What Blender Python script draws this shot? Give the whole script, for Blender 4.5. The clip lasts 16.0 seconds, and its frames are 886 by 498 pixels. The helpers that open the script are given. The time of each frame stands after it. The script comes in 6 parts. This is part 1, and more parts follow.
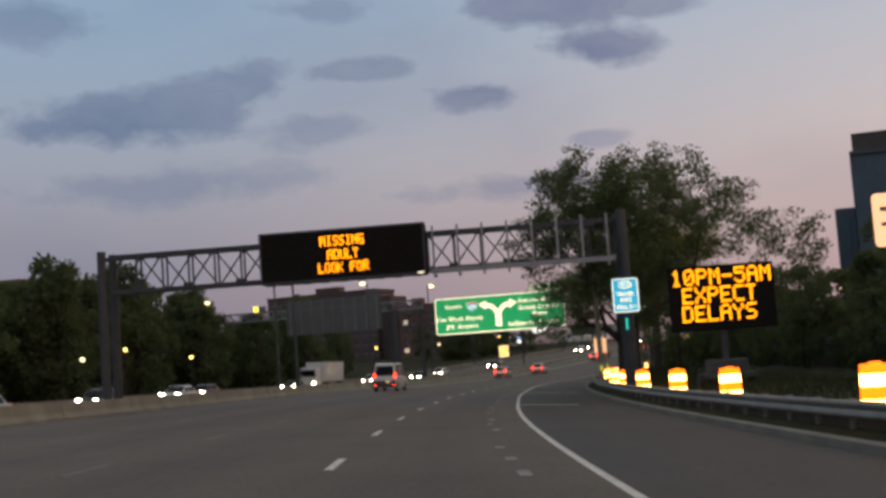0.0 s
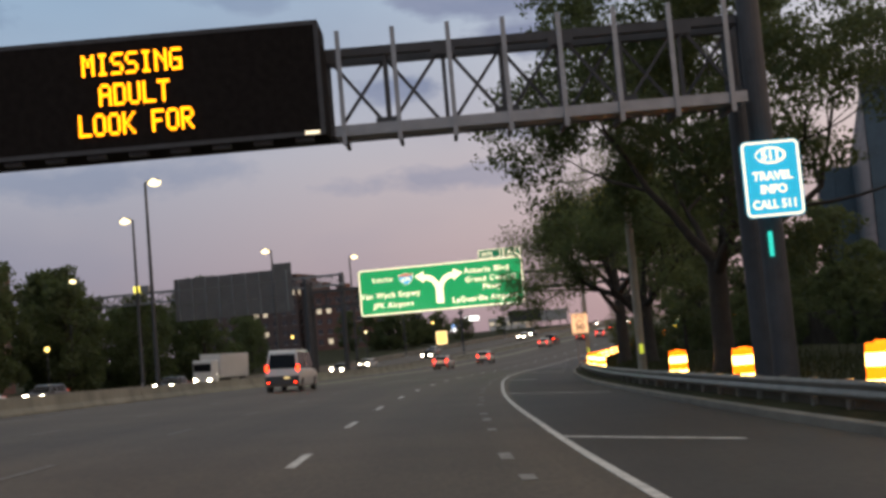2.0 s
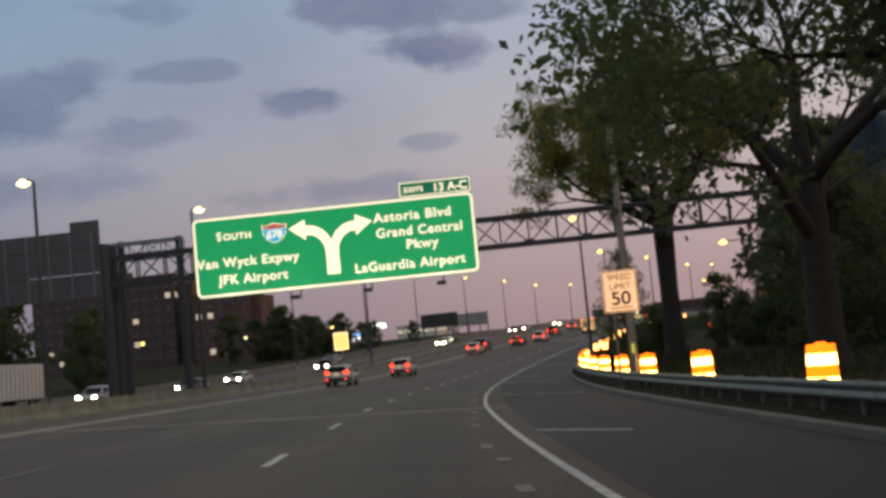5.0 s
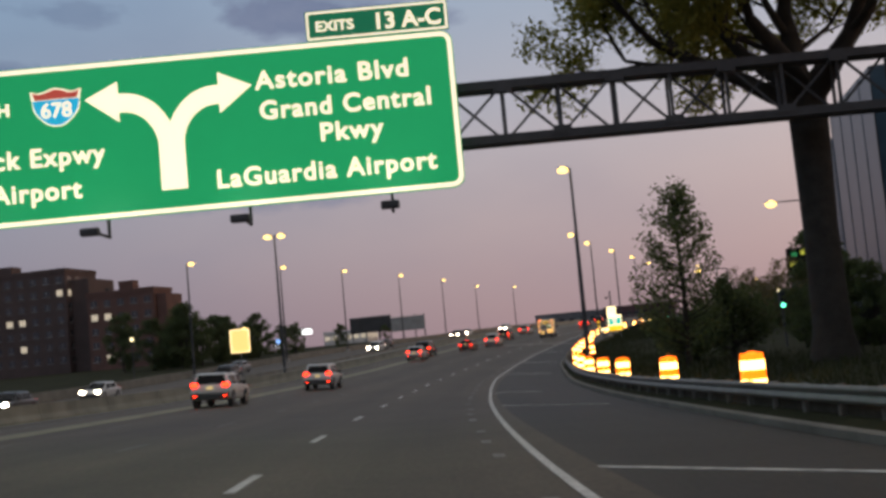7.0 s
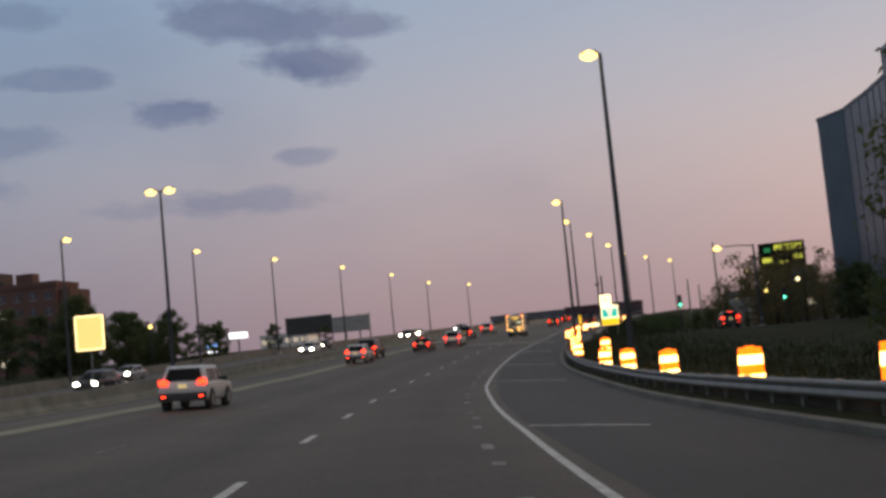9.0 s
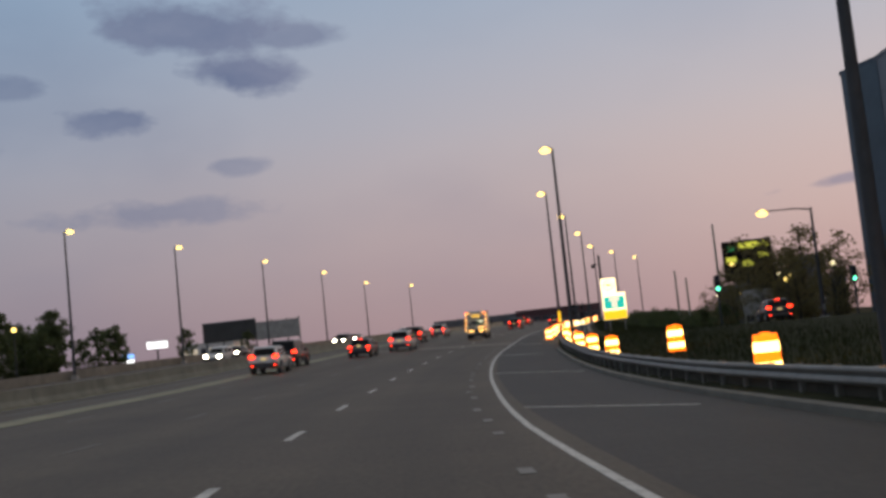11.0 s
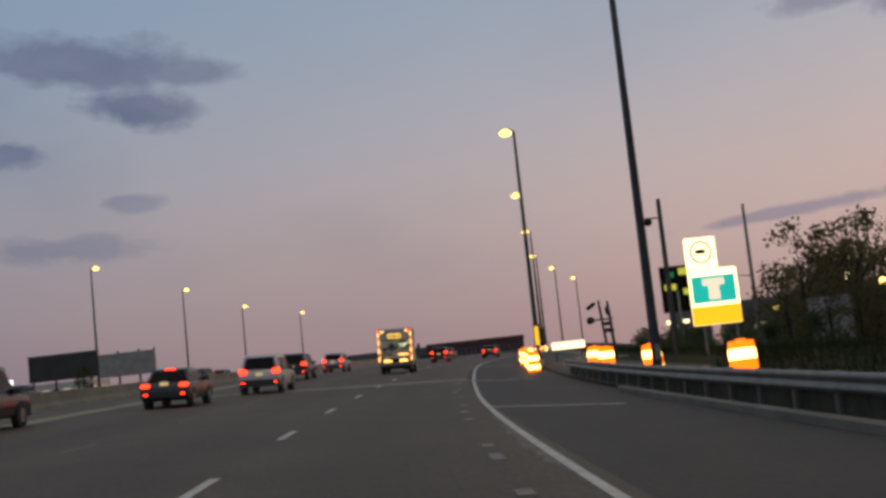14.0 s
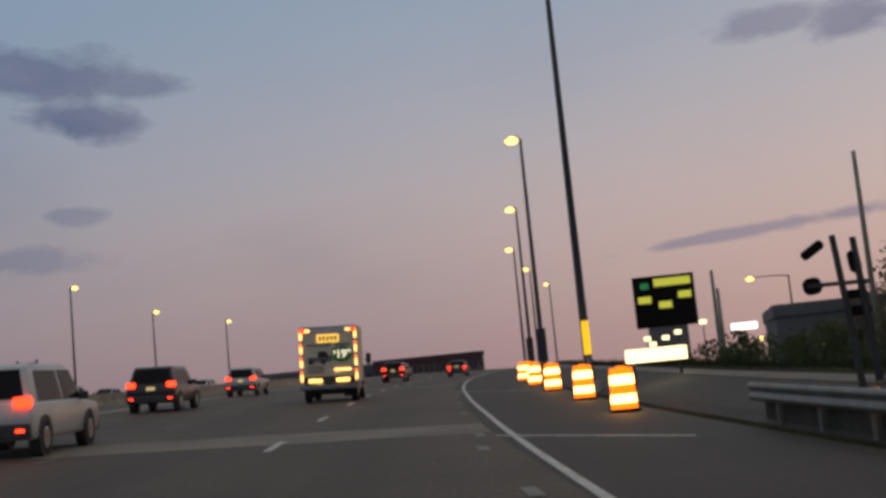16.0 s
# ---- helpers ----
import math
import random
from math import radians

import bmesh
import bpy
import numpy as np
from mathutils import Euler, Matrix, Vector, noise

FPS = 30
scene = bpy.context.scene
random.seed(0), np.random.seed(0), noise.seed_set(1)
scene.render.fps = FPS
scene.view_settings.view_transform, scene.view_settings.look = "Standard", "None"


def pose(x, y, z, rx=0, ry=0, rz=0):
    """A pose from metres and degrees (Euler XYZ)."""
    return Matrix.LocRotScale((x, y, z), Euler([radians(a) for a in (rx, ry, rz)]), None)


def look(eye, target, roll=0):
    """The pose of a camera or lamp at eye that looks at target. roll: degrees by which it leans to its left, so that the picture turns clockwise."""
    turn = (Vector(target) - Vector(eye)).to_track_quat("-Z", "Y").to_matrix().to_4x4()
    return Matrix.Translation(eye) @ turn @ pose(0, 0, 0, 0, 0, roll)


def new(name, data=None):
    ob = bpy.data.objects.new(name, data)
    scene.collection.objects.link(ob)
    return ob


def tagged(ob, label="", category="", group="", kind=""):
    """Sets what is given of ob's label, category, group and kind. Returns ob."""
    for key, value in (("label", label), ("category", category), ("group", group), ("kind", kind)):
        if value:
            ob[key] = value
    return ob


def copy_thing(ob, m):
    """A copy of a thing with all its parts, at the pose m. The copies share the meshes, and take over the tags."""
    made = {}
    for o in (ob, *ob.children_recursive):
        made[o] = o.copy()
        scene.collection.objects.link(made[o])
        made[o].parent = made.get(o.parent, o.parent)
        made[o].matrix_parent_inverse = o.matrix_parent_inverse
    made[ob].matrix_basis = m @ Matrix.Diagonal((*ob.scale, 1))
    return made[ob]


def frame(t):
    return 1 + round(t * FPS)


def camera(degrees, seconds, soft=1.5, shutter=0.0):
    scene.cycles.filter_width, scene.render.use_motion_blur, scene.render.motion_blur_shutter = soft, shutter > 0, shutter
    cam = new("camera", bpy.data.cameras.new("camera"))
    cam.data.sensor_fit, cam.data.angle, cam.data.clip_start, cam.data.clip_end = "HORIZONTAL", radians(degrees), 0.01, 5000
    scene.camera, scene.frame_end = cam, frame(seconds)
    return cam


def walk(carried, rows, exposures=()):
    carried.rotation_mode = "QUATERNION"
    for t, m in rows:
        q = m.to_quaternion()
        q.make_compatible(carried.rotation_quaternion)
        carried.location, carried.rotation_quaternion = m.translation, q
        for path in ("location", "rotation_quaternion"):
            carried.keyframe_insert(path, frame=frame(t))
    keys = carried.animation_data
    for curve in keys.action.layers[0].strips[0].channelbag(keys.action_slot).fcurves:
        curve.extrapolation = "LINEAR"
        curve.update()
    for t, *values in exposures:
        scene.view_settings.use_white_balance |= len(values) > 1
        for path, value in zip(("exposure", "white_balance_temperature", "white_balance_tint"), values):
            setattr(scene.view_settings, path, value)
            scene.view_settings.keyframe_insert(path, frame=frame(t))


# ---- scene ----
# ================= camera and its way =================
PATH = [
    (0.0, 0.00, 0.00, 0.00, -2.07, 5.38, 3.97),
    (0.5, 0.14, 8.20, -0.10, -2.91, 4.99, 4.24),
    (1.0, 0.41, 16.43, -0.20, -3.83, 4.74, 4.54),
    (1.5, 0.81, 24.70, -0.30, -4.69, 4.61, 4.82),
    (2.0, 1.27, 32.51, -0.44, -5.50, 4.73, 4.92),
    (2.5, 1.81, 40.38, -0.55, -6.24, 4.79, 5.21),
    (3.0, 2.48, 48.45, -0.65, -6.97, 4.87, 5.25),
    (3.5, 3.27, 56.65, -0.73, -7.78, 4.85, 5.24),
    (4.0, 4.22, 65.01, -0.82, -8.51, 4.86, 5.51),
    (6.5, 10.49, 107.52, -1.35, -12.59, 4.97, 5.13),
    (7.0, 11.95, 115.98, -1.44, -13.43, 5.03, 5.26),
    (7.5, 13.66, 124.01, -1.54, -14.13, 5.23, 5.17),
    (8.0, 15.42, 131.86, -1.65, -14.68, 5.40, 5.24),
    (8.5, 17.20, 139.69, -1.75, -15.33, 5.18, 5.39),
    (9.0, 19.01, 147.41, -1.85, -16.02, 5.07, 5.47),
    (11.5, 29.43, 185.73, -2.10, -19.84, 5.44, 6.02),
    (12.0, 31.92, 193.35, -2.09, -20.63, 5.72, 6.07),
    (12.5, 34.49, 201.00, -2.01, -21.43, 5.92, 6.08),
    (13.0, 37.19, 208.58, -1.89, -22.27, 6.15, 6.07),
    (13.5, 39.87, 216.22, -1.79, -23.15, 6.40, 6.02),
    (14.0, 42.82, 223.84, -1.63, -23.95, 6.66, 6.03),
    (14.5, 45.83, 231.43, -1.41, -24.65, 6.85, 6.04),
    (15.0, 48.92, 238.91, -1.20, -25.30, 7.01, 6.09),
    (15.5, 52.05, 246.37, -0.94, -25.99, 7.16, 5.91),
    (16.0, 55.25, 253.78, -0.71, -26.62, 7.27, 5.54),
]
SIGN_WATTS = 15
cam = camera(40.54, 16.0, soft=3.3)
walk(cam, [(r[0], pose(r[1], r[2], r[3], 90 + r[5], r[6], r[4])) for r in PATH],
     exposures=[(0.0, 0.3, 7500, 10), (0.5, 0.48, 7500, 10), (2.0, 0.5, 7500, 10), (3.0, 0.36, 7500, 10), (4.0, 0.16, 7400, 10), (6.5, 0.2, 7100, 10), (7.5, 0.02, 7000, 10), (9.0, 0.1, 7000, 10), (12.5, 0.04, 7100, 10), (13.5, -0.08, 7150, 10), (14.5, -0.14, 7150, 10), (16.0, -0.17, 7100, 10)])

# azimuth, elevation, half width, half height (degrees), tilt, density
CLOUDS = [
    (10.4, 14.1, 2.9, 1.15, -0.03, 0.9), (5.0, 12.6, 3.0, 0.85, -0.05, 0.8), (-0.5, 14.1, 3.2, 0.6, 0.02, 0.65),
    (-12.7, 11.9, 6.5, 1.5, 0.10, 0.8), (-6.6, 13.6, 2.4, 1.0, 0.1, 0.7), (8.6, 16.4, 4.2, 1.2, -0.08, 0.85), (13.0, 15.9, 3.4, 0.55, -0.06, 0.7),
    (-3.2, 11.5, 3.2, 0.9, 0.0, 0.5), (9.9, 10.1, 1.6, 0.45, 0.0, 0.5), (-15.8, 16.7, 3.4, 1.1, 0.0, 0.55),
    (-2.4, 16.9, 3.2, 0.7, 0.0, 0.5), (43.5, 15.8, 2.6, 0.7, 0.0, 0.6), (47.8, 15.2, 2.6, 1.1, 0.1, 0.7),
    (40.3, 6.4, 5.6, 0.32, 0.06, 0.6), (46.0, 6.7, 4.0, 0.45, 0.04, 0.6), (6.0, 8.1, 5.0, 0.8, 0.0, 0.5),
    (-10.3, 9.0, 6.0, 1.1, 0.0, 0.45),
]

# ================= world: dusk sky with drifting clouds =================
world = bpy.data.worlds.new("dusk_sky")
scene.world = world
world.use_nodes = True
WN, WL = world.node_tree.nodes, world.node_tree.links
WN.clear()


def wmath(op, a, b=None, c=None, clamp=False):
    n = WN.new("ShaderNodeMath")
    n.operation, n.use_clamp = op, clamp
    for i, v in enumerate((a, b, c)):
        if v is None:
            continue
        if isinstance(v, (int, float)):
            n.inputs[i].default_value = v
        else:
            WL.new(v, n.inputs[i])
    return n.outputs[0]


def wmix(f, a, b):
    n = WN.new("ShaderNodeMix")
    n.data_type = "RGBA"
    for sock, v in ((n.inputs[0], f), (n.inputs[6], a), (n.inputs[7], b)):
        if isinstance(v, (int, float)):
            sock.default_value = v
        elif isinstance(v, tuple):
            sock.default_value = (*v, 1)
        else:
            WL.new(v, sock)
    return n.outputs[2]


def srgb(r, g, b):
    return tuple(((c / 255 + 0.055) / 1.055) ** 2.4 if c > 10 else c / 3294 for c in (r, g, b))


def wramp(f, stops):
    n = WN.new("ShaderNodeValToRGB")
    WL.new(f, n.inputs[0])
    e = n.color_ramp.elements
    while len(e) < len(stops):
        e.new(0.5)
    for k, (p, c) in zip(e, stops):
        k.position, k.color = p, (*c, 1)
    n.color_ramp.interpolation = "B_SPLINE"
    return n.outputs[0]


wco = WN.new("ShaderNodeTexCoord").outputs["Generated"]
wsep = WN.new("ShaderNodeSeparateXYZ")
WL.new(wco, wsep.inputs[0])
wx, wy, wz = wsep.outputs
az = wmath("MULTIPLY", wmath("ARCTAN2", wx, wy), 57.29578)        # degrees to the right of +y
el = wmath("MULTIPLY", wmath("ARCSINE", wz), 57.29578)
elf = wmath("DIVIDE", wmath("ADD", el, 5.0), 60.0, clamp=True)
left_sky = wramp(elf, [(0.0, srgb(100, 94, 112)), (0.09, srgb(115, 107, 127)), (0.17, srgb(129, 128, 145)), (0.27, srgb(138, 149, 170)), (0.42, srgb(108, 148, 186)), (0.7, srgb(150, 160, 176)), (1.0, srgb(168, 168, 172))])
right_sky = wramp(elf, [(0.0, srgb(156, 118, 128)), (0.09, srgb(184, 147, 145)), (0.17, srgb(206, 177, 172)), (0.27, srgb(200, 188, 190)), (0.42, srgb(144, 168, 196)), (0.7, srgb(166, 168, 176)), (1.0, srgb(174, 170, 170))])
west = wmath("MULTIPLY_ADD", az, 1 / 62.0, 10 / 62.0, clamp=True)
sky = wmix(west, left_sky, right_sky)
# the afterglow, far round to the right of the way
glow = wmath("SUBTRACT", 1.0, wmath("DIVIDE", wmath("ABSOLUTE", wmath("SUBTRACT", az, 110.0)), 60.0), clamp=True)
glow = wmath("MULTIPLY", glow, wmath("SUBTRACT", 1.0, wmath("DIVIDE", wmath("ABSOLUTE", el), 28.0), clamp=True))
sky = wmix(wmath("MULTIPLY", glow, 0.95), sky, (1.7, 0.95, 0.5))

wn = WN.new("ShaderNodeTexNoise")
wn.inputs["Scale"].default_value, wn.inputs["Detail"].default_value, wn.inputs["Roughness"].default_value = 11.0, 8.0, 0.6
wmap = WN.new("ShaderNodeMapping")
wmap.inputs["Scale"].default_value = (1, 1, 1.9)
WL.new(wco, wmap.inputs[0])
WL.new(wmap.outputs[0], wn.inputs["Vector"])
wn2 = WN.new("ShaderNodeTexNoise")
wn2.inputs["Scale"].default_value, wn2.inputs["Detail"].default_value = 3.2, 4.0
WL.new(wmap.outputs[0], wn2.inputs["Vector"])
ragged = wmath("MULTIPLY", wmath("SUBTRACT", wn.outputs[0], 0.5), 4.2)


def cloud(a, e, wide, tall, tilt=0.0, dense=0.8):
    """A cloud at azimuth a and elevation e, with its half width and height, in degrees."""
    da, de = wmath("SUBTRACT", az, a), wmath("SUBTRACT", el, e)
    de = wmath("SUBTRACT", de, wmath("MULTIPLY", da, tilt))
    r = wmath("SQRT", wmath("ADD", wmath("POWER", wmath("DIVIDE", da, wide), 2.0), wmath("POWER", wmath("DIVIDE", de, tall), 2.0)))
    v = wmath("ADD", wmath("SUBTRACT", 1.0, r), wmath("MULTIPLY", ragged, 0.8))
    return wmath("MULTIPLY", wmath("MULTIPLY", wmath("ADD", v, 0.05), 1.7, clamp=True), dense)


cover = None
for c in CLOUDS:
    k = cloud(*c)
    cover = k if cover is None else wmath("MAXIMUM", cover, k)
haze = wmath("MULTIPLY", wmath("MULTIPLY_ADD", wn2.outputs[0], 3.2, -1.5, clamp=True), wmath("SUBTRACT", 0.55, wmath("MULTIPLY", west, 0.5), clamp=True))
cover = wmath("MAXIMUM", cover, wmath("MULTIPLY", haze, 0.7))
cloud_tone = wmix(wmath("MULTIPLY_ADD", wn.outputs[0], 1.6, -0.3, clamp=True), wmix(west, srgb(64, 88, 126), srgb(92, 100, 138)), wmix(west, srgb(106, 122, 152), srgb(142, 138, 160)))
sky = wmix(cover, sky, cloud_tone)
wbg = WN.new("ShaderNodeBackground")
WL.new(sky, wbg.inputs[0])
wbg.inputs[1].default_value = 1.07
wout = WN.new("ShaderNodeOutputWorld")
WL.new(wbg.outputs[0], wout.inputs[0])

# ================= materials =================
def material(name, base, rough=0.7, metal=0.0, scale=3.0, vary=0.25, fine=60.0, bump=0.15, spec=0.5, emit=None, power=0.0, random_tone=0.0, wear=None):
    """A surface with grain and stains at two sizes; wear: a second colour for worn patches."""
    m = bpy.data.materials.new(name)
    m.use_nodes = True
    nt = m.node_tree
    N, L = nt.nodes, nt.links
    b = N["Principled BSDF"]
    b.inputs["Roughness"].default_value, b.inputs["Metallic"].default_value = rough, metal
    b.inputs["Specular IOR Level"].default_value = spec
    co = N.new("ShaderNodeTexCoord").outputs["Object"]
    n1, n2 = N.new("ShaderNodeTexNoise"), N.new("ShaderNodeTexNoise")
    for n, s, d in ((n1, scale, 4.0), (n2, fine, 2.0)):
        n.inputs["Scale"].default_value, n.inputs["Detail"].default_value = s, d
        L.new(co, n.inputs["Vector"])
    mx = N.new("ShaderNodeMath")
    mx.operation = "MULTIPLY_ADD"
    L.new(n1.outputs[0], mx.inputs[0])
    mx.inputs[1].default_value = 0.65
    sc = N.new("ShaderNodeMath")
    sc.operation = "MULTIPLY"
    L.new(n2.outputs[0], sc.inputs[0])
    sc.inputs[1].default_value = 0.35
    L.new(sc.outputs[0], mx.inputs[2])
    r = N.new("ShaderNodeValToRGB")
    L.new(mx.outputs[0], r.inputs[0])
    lo = tuple(c * (1 - vary) for c in base)
    hi = tuple(min(1, c * (1 + vary)) for c in (wear or base))
    r.color_ramp.elements[0].position, r.color_ramp.elements[0].color = 0.3, (*lo, 1)
    r.color_ramp.elements[1].position, r.color_ramp.elements[1].color = 0.72, (*hi, 1)
    out = r.outputs[0]
    if random_tone:
        info = N.new("ShaderNodeObjectInfo")
        hs = N.new("ShaderNodeHueSaturation")
        mr = N.new("ShaderNodeMapRange")
        L.new(info.outputs["Random"], mr.inputs[0])
        mr.inputs[3].default_value, mr.inputs[4].default_value = 1 - random_tone, 1 + random_tone
        L.new(mr.outputs[0], hs.inputs["Value"])
        L.new(out, hs.inputs["Color"])
        out = hs.outputs[0]
    L.new(out, b.inputs["Base Color"])
    if bump:
        bp = N.new("ShaderNodeBump")
        bp.inputs["Strength"].default_value = bump
        bp.inputs["Distance"].default_value = 0.02
        L.new(mx.outputs[0], bp.inputs["Height"])
        L.new(bp.outputs[0], b.inputs["Normal"])
    if emit:
        b.inputs["Emission Color"].default_value = (*emit, 1)
        b.inputs["Emission Strength"].default_value = power
    return m


def leafy(name, base):
    """Thin leaves: light passes through them."""
    m = material(name, base, 0.7, scale=0.4, vary=0.35, fine=6, bump=0, spec=0.2)
    N, L = m.node_tree.nodes, m.node_tree.links
    tr, mixs = N.new("ShaderNodeBsdfTranslucent"), N.new("ShaderNodeMixShader")
    tr.inputs[0].default_value = (base[0] * 1.5, base[1] * 1.5, base[2], 1)
    mixs.inputs[0].default_value = 0.45
    L.new(N["Principled BSDF"].outputs[0], mixs.inputs[1])
    L.new(tr.outputs[0], mixs.inputs[2])
    L.new(mixs.outputs[0], N["Material Output"].inputs[0])
    return m


def lamp_material(name, colour, power):
    return material(name, tuple(0.3 * c for c in colour), 0.3, scale=8, vary=0.05, bump=0, emit=colour, power=power)


def lane_asphalt(name, base, lanes=True):
    """Asphalt with streaks along the lanes, oil-dark lane middles and old patches; reads the mesh's across and along."""
    m = material(name, base, 0.7, scale=0.35, vary=0.2, fine=38, bump=0.3, spec=0.38)
    N, L = m.node_tree.nodes, m.node_tree.links
    b = N["Principled BSDF"]
    src = b.inputs["Base Color"].links[0].from_socket
    at = [N.new("ShaderNodeAttribute") for k in range(2)]
    at[0].attribute_name, at[1].attribute_name = "across", "along"

    def mt(op, x, y=None, z=None, clamp=False):
        n = N.new("ShaderNodeMath")
        n.operation, n.use_clamp = op, clamp
        for i, v in enumerate((x, y, z)):
            if isinstance(v, (int, float)):
                n.inputs[i].default_value = v
            elif v is not None:
                L.new(v, n.inputs[i])
        return n.outputs[0]

    def noise(kx, ky, detail):
        c = N.new("ShaderNodeCombineXYZ")
        L.new(mt("MULTIPLY", at[0].outputs["Fac"], kx), c.inputs[0])
        L.new(mt("MULTIPLY", at[1].outputs["Fac"], ky), c.inputs[1])
        n = N.new("ShaderNodeTexNoise")
        n.inputs["Scale"].default_value, n.inputs["Detail"].default_value = 1.0, detail
        L.new(c.outputs[0], n.inputs["Vector"])
        return n.outputs[0]

    streak = noise(1.5, 0.03, 4.0)
    patch = noise(0.25, 0.07, 3.0)
    fleck = noise(14.0, 3.0, 2.0)
    wob = mt("MULTIPLY_ADD", noise(0.0, 0.05, 1.0), 0.8, -0.4)
    oil = mt("COSINE", mt("MULTIPLY", mt("ADD", mt("ADD", at[0].outputs["Fac"], 0.1), wob), 2 * math.pi / 4.05))
    tone = mt("MULTIPLY_ADD", streak, 0.5, 0.75)
    tone = mt("MULTIPLY", tone, mt("MULTIPLY_ADD", patch, 0.6, 0.7))
    tone = mt("MULTIPLY", tone, mt("MULTIPLY_ADD", fleck, 1.0, 0.5))
    if lanes:
        tone = mt("MULTIPLY", tone, mt("MULTIPLY_ADD", oil, -0.11, 1.0))
    vm = N.new("ShaderNodeVectorMath")
    vm.operation = "SCALE"
    L.new(src, vm.inputs[0])
    L.new(tone, vm.inputs["Scale"])
    L.new(vm.outputs[0], b.inputs["Base Color"])
    return m


M_ASPHALT = lane_asphalt("worn_asphalt", (0.082, 0.064, 0.044))
M_ASPHALT2 = lane_asphalt("dark_shoulder_asphalt", (0.042, 0.036, 0.029), False)
M_FADED = material("faded_road_paint", (0.15, 0.14, 0.122), 0.75, scale=6, vary=0.5, fine=60, bump=0.1)
M_SMEAR = material("smeared_road_paint", (0.17, 0.155, 0.132), 0.8, scale=2.5, vary=0.6, fine=30, bump=0.1)
M_PATCH = material("tyre_polished_asphalt", (0.21, 0.185, 0.15), 0.75, scale=0.6, vary=0.4, fine=30, bump=0.2, spec=0.35)
M_LINE = material("worn_road_paint", (0.46, 0.45, 0.41), 0.7, scale=5, vary=0.3, fine=90, bump=0.1, wear=(0.62, 0.6, 0.56))
M_JOINT = material("pale_joint_sealant", (0.56, 0.54, 0.49), 0.7, scale=4, vary=0.5)
M_SEAL = material("joint_sealant", (0.22, 0.21, 0.19), 0.7, scale=4, vary=0.4)
M_CONC = material("weathered_concrete", (0.34, 0.33, 0.31), 0.85, scale=0.8, vary=0.3, fine=25, bump=0.3)
M_GAP = material("dark_gap_strip", (0.085, 0.075, 0.06), 0.9, scale=1.2, vary=0.5, fine=16, bump=0.3, spec=0.2)
# olive tone of street lamp light is put into the barrier's colour
M_BARRIER = material("lamp_tinted_barrier_concrete", (0.23, 0.222, 0.18), 0.9, scale=0.7, vary=0.35, fine=22, bump=0.3)
M_STRIP = material("dusty_olive_concrete", (0.25, 0.24, 0.165), 0.9, scale=0.5, vary=0.35, fine=18, bump=0.3)
M_FENCE = material("dark_fence_boards", (0.038, 0.035, 0.03), 0.95, scale=1.2, vary=0.5, fine=14, bump=0.4, spec=0.1)
M_CONC_D = material("dirty_concrete", (0.185, 0.172, 0.145), 0.9, scale=0.7, vary=0.35, fine=20, bump=0.3)
M_GALV = material("galvanised_steel", (0.27, 0.275, 0.28), 0.45, 0.75, scale=3, vary=0.2, fine=40, bump=0.1)
M_RAIL = material("weathered_guardrail_steel", (0.23, 0.222, 0.2), 0.5, 0.6, scale=2, vary=0.3, fine=30, bump=0.15)
M_STEEL = material("dark_painted_steel", (0.045, 0.048, 0.054), 0.65, 0.1, scale=3, vary=0.3, fine=30, bump=0.15)
M_WOOD = material("weathered_pole_wood", (0.255, 0.248, 0.206), 0.9, scale=1.5, vary=0.3, fine=40, bump=0.4)
M_GRASS = material("verge_soil", (0.036, 0.038, 0.022), 1.0, scale=0.25, vary=0.45, fine=8, bump=0.6, spec=0.05)
M_BLADE = material("grass_blades", (0.04, 0.047, 0.021), 0.95, scale=0.6, vary=0.4, bump=0, spec=0.1)
M_BARK = material("furrowed_bark", (0.036, 0.031, 0.026), 0.95, scale=3, vary=0.4, fine=18, bump=0.8)
M_LEAF = leafy("spring_leaves", (0.1, 0.125, 0.062))
M_LEAF2 = leafy("olive_leaves", (0.2, 0.19, 0.05))
M_LEAF4 = leafy("thin_brownish_leaves", (0.12, 0.105, 0.06))
M_LEAF3 = leafy("dark_leaves", (0.075, 0.097, 0.051))
M_BRICK = material("red_brick_far", (0.13, 0.07, 0.058), 0.9, scale=0.4, vary=0.25, fine=6, bump=0.2)
M_BRICK_D = material("brown_brick_far", (0.085, 0.06, 0.056), 0.9, scale=0.4, vary=0.25, fine=6, bump=0.2)
M_ROOF = material("tar_roof", (0.06, 0.06, 0.06), 0.9, scale=0.5, vary=0.3)
M_GLASSWALL = material("blue_curtain_glass", (0.045, 0.08, 0.105), 0.3, 0.0, scale=0.3, vary=0.25, fine=2, bump=0.02, spec=0.45)
M_MULLION = material("grey_mullion", (0.05, 0.075, 0.095), 0.5, 0.2, scale=2, vary=0.2)
M_PANE = material("dark_window_pane", (0.03, 0.035, 0.045), 0.12, scale=1, vary=0.2, bump=0, spec=0.7)
M_LITPANE = material("lit_window_pane", (0.3, 0.3, 0.28), 0.3, scale=1, vary=0.2, bump=0, emit=(1.0, 0.86, 0.66), power=0.45)
M_WHITEWALL = material("white_stucco", (0.6, 0.58, 0.55), 0.8, scale=0.6, vary=0.2)
M_REDDISH = material("dull_red_cladding", (0.085, 0.042, 0.05), 0.8, scale=0.4, vary=0.3)
M_GREYCLAD = material("grey_cladding", (0.14, 0.14, 0.15), 0.7, scale=0.4, vary=0.2)
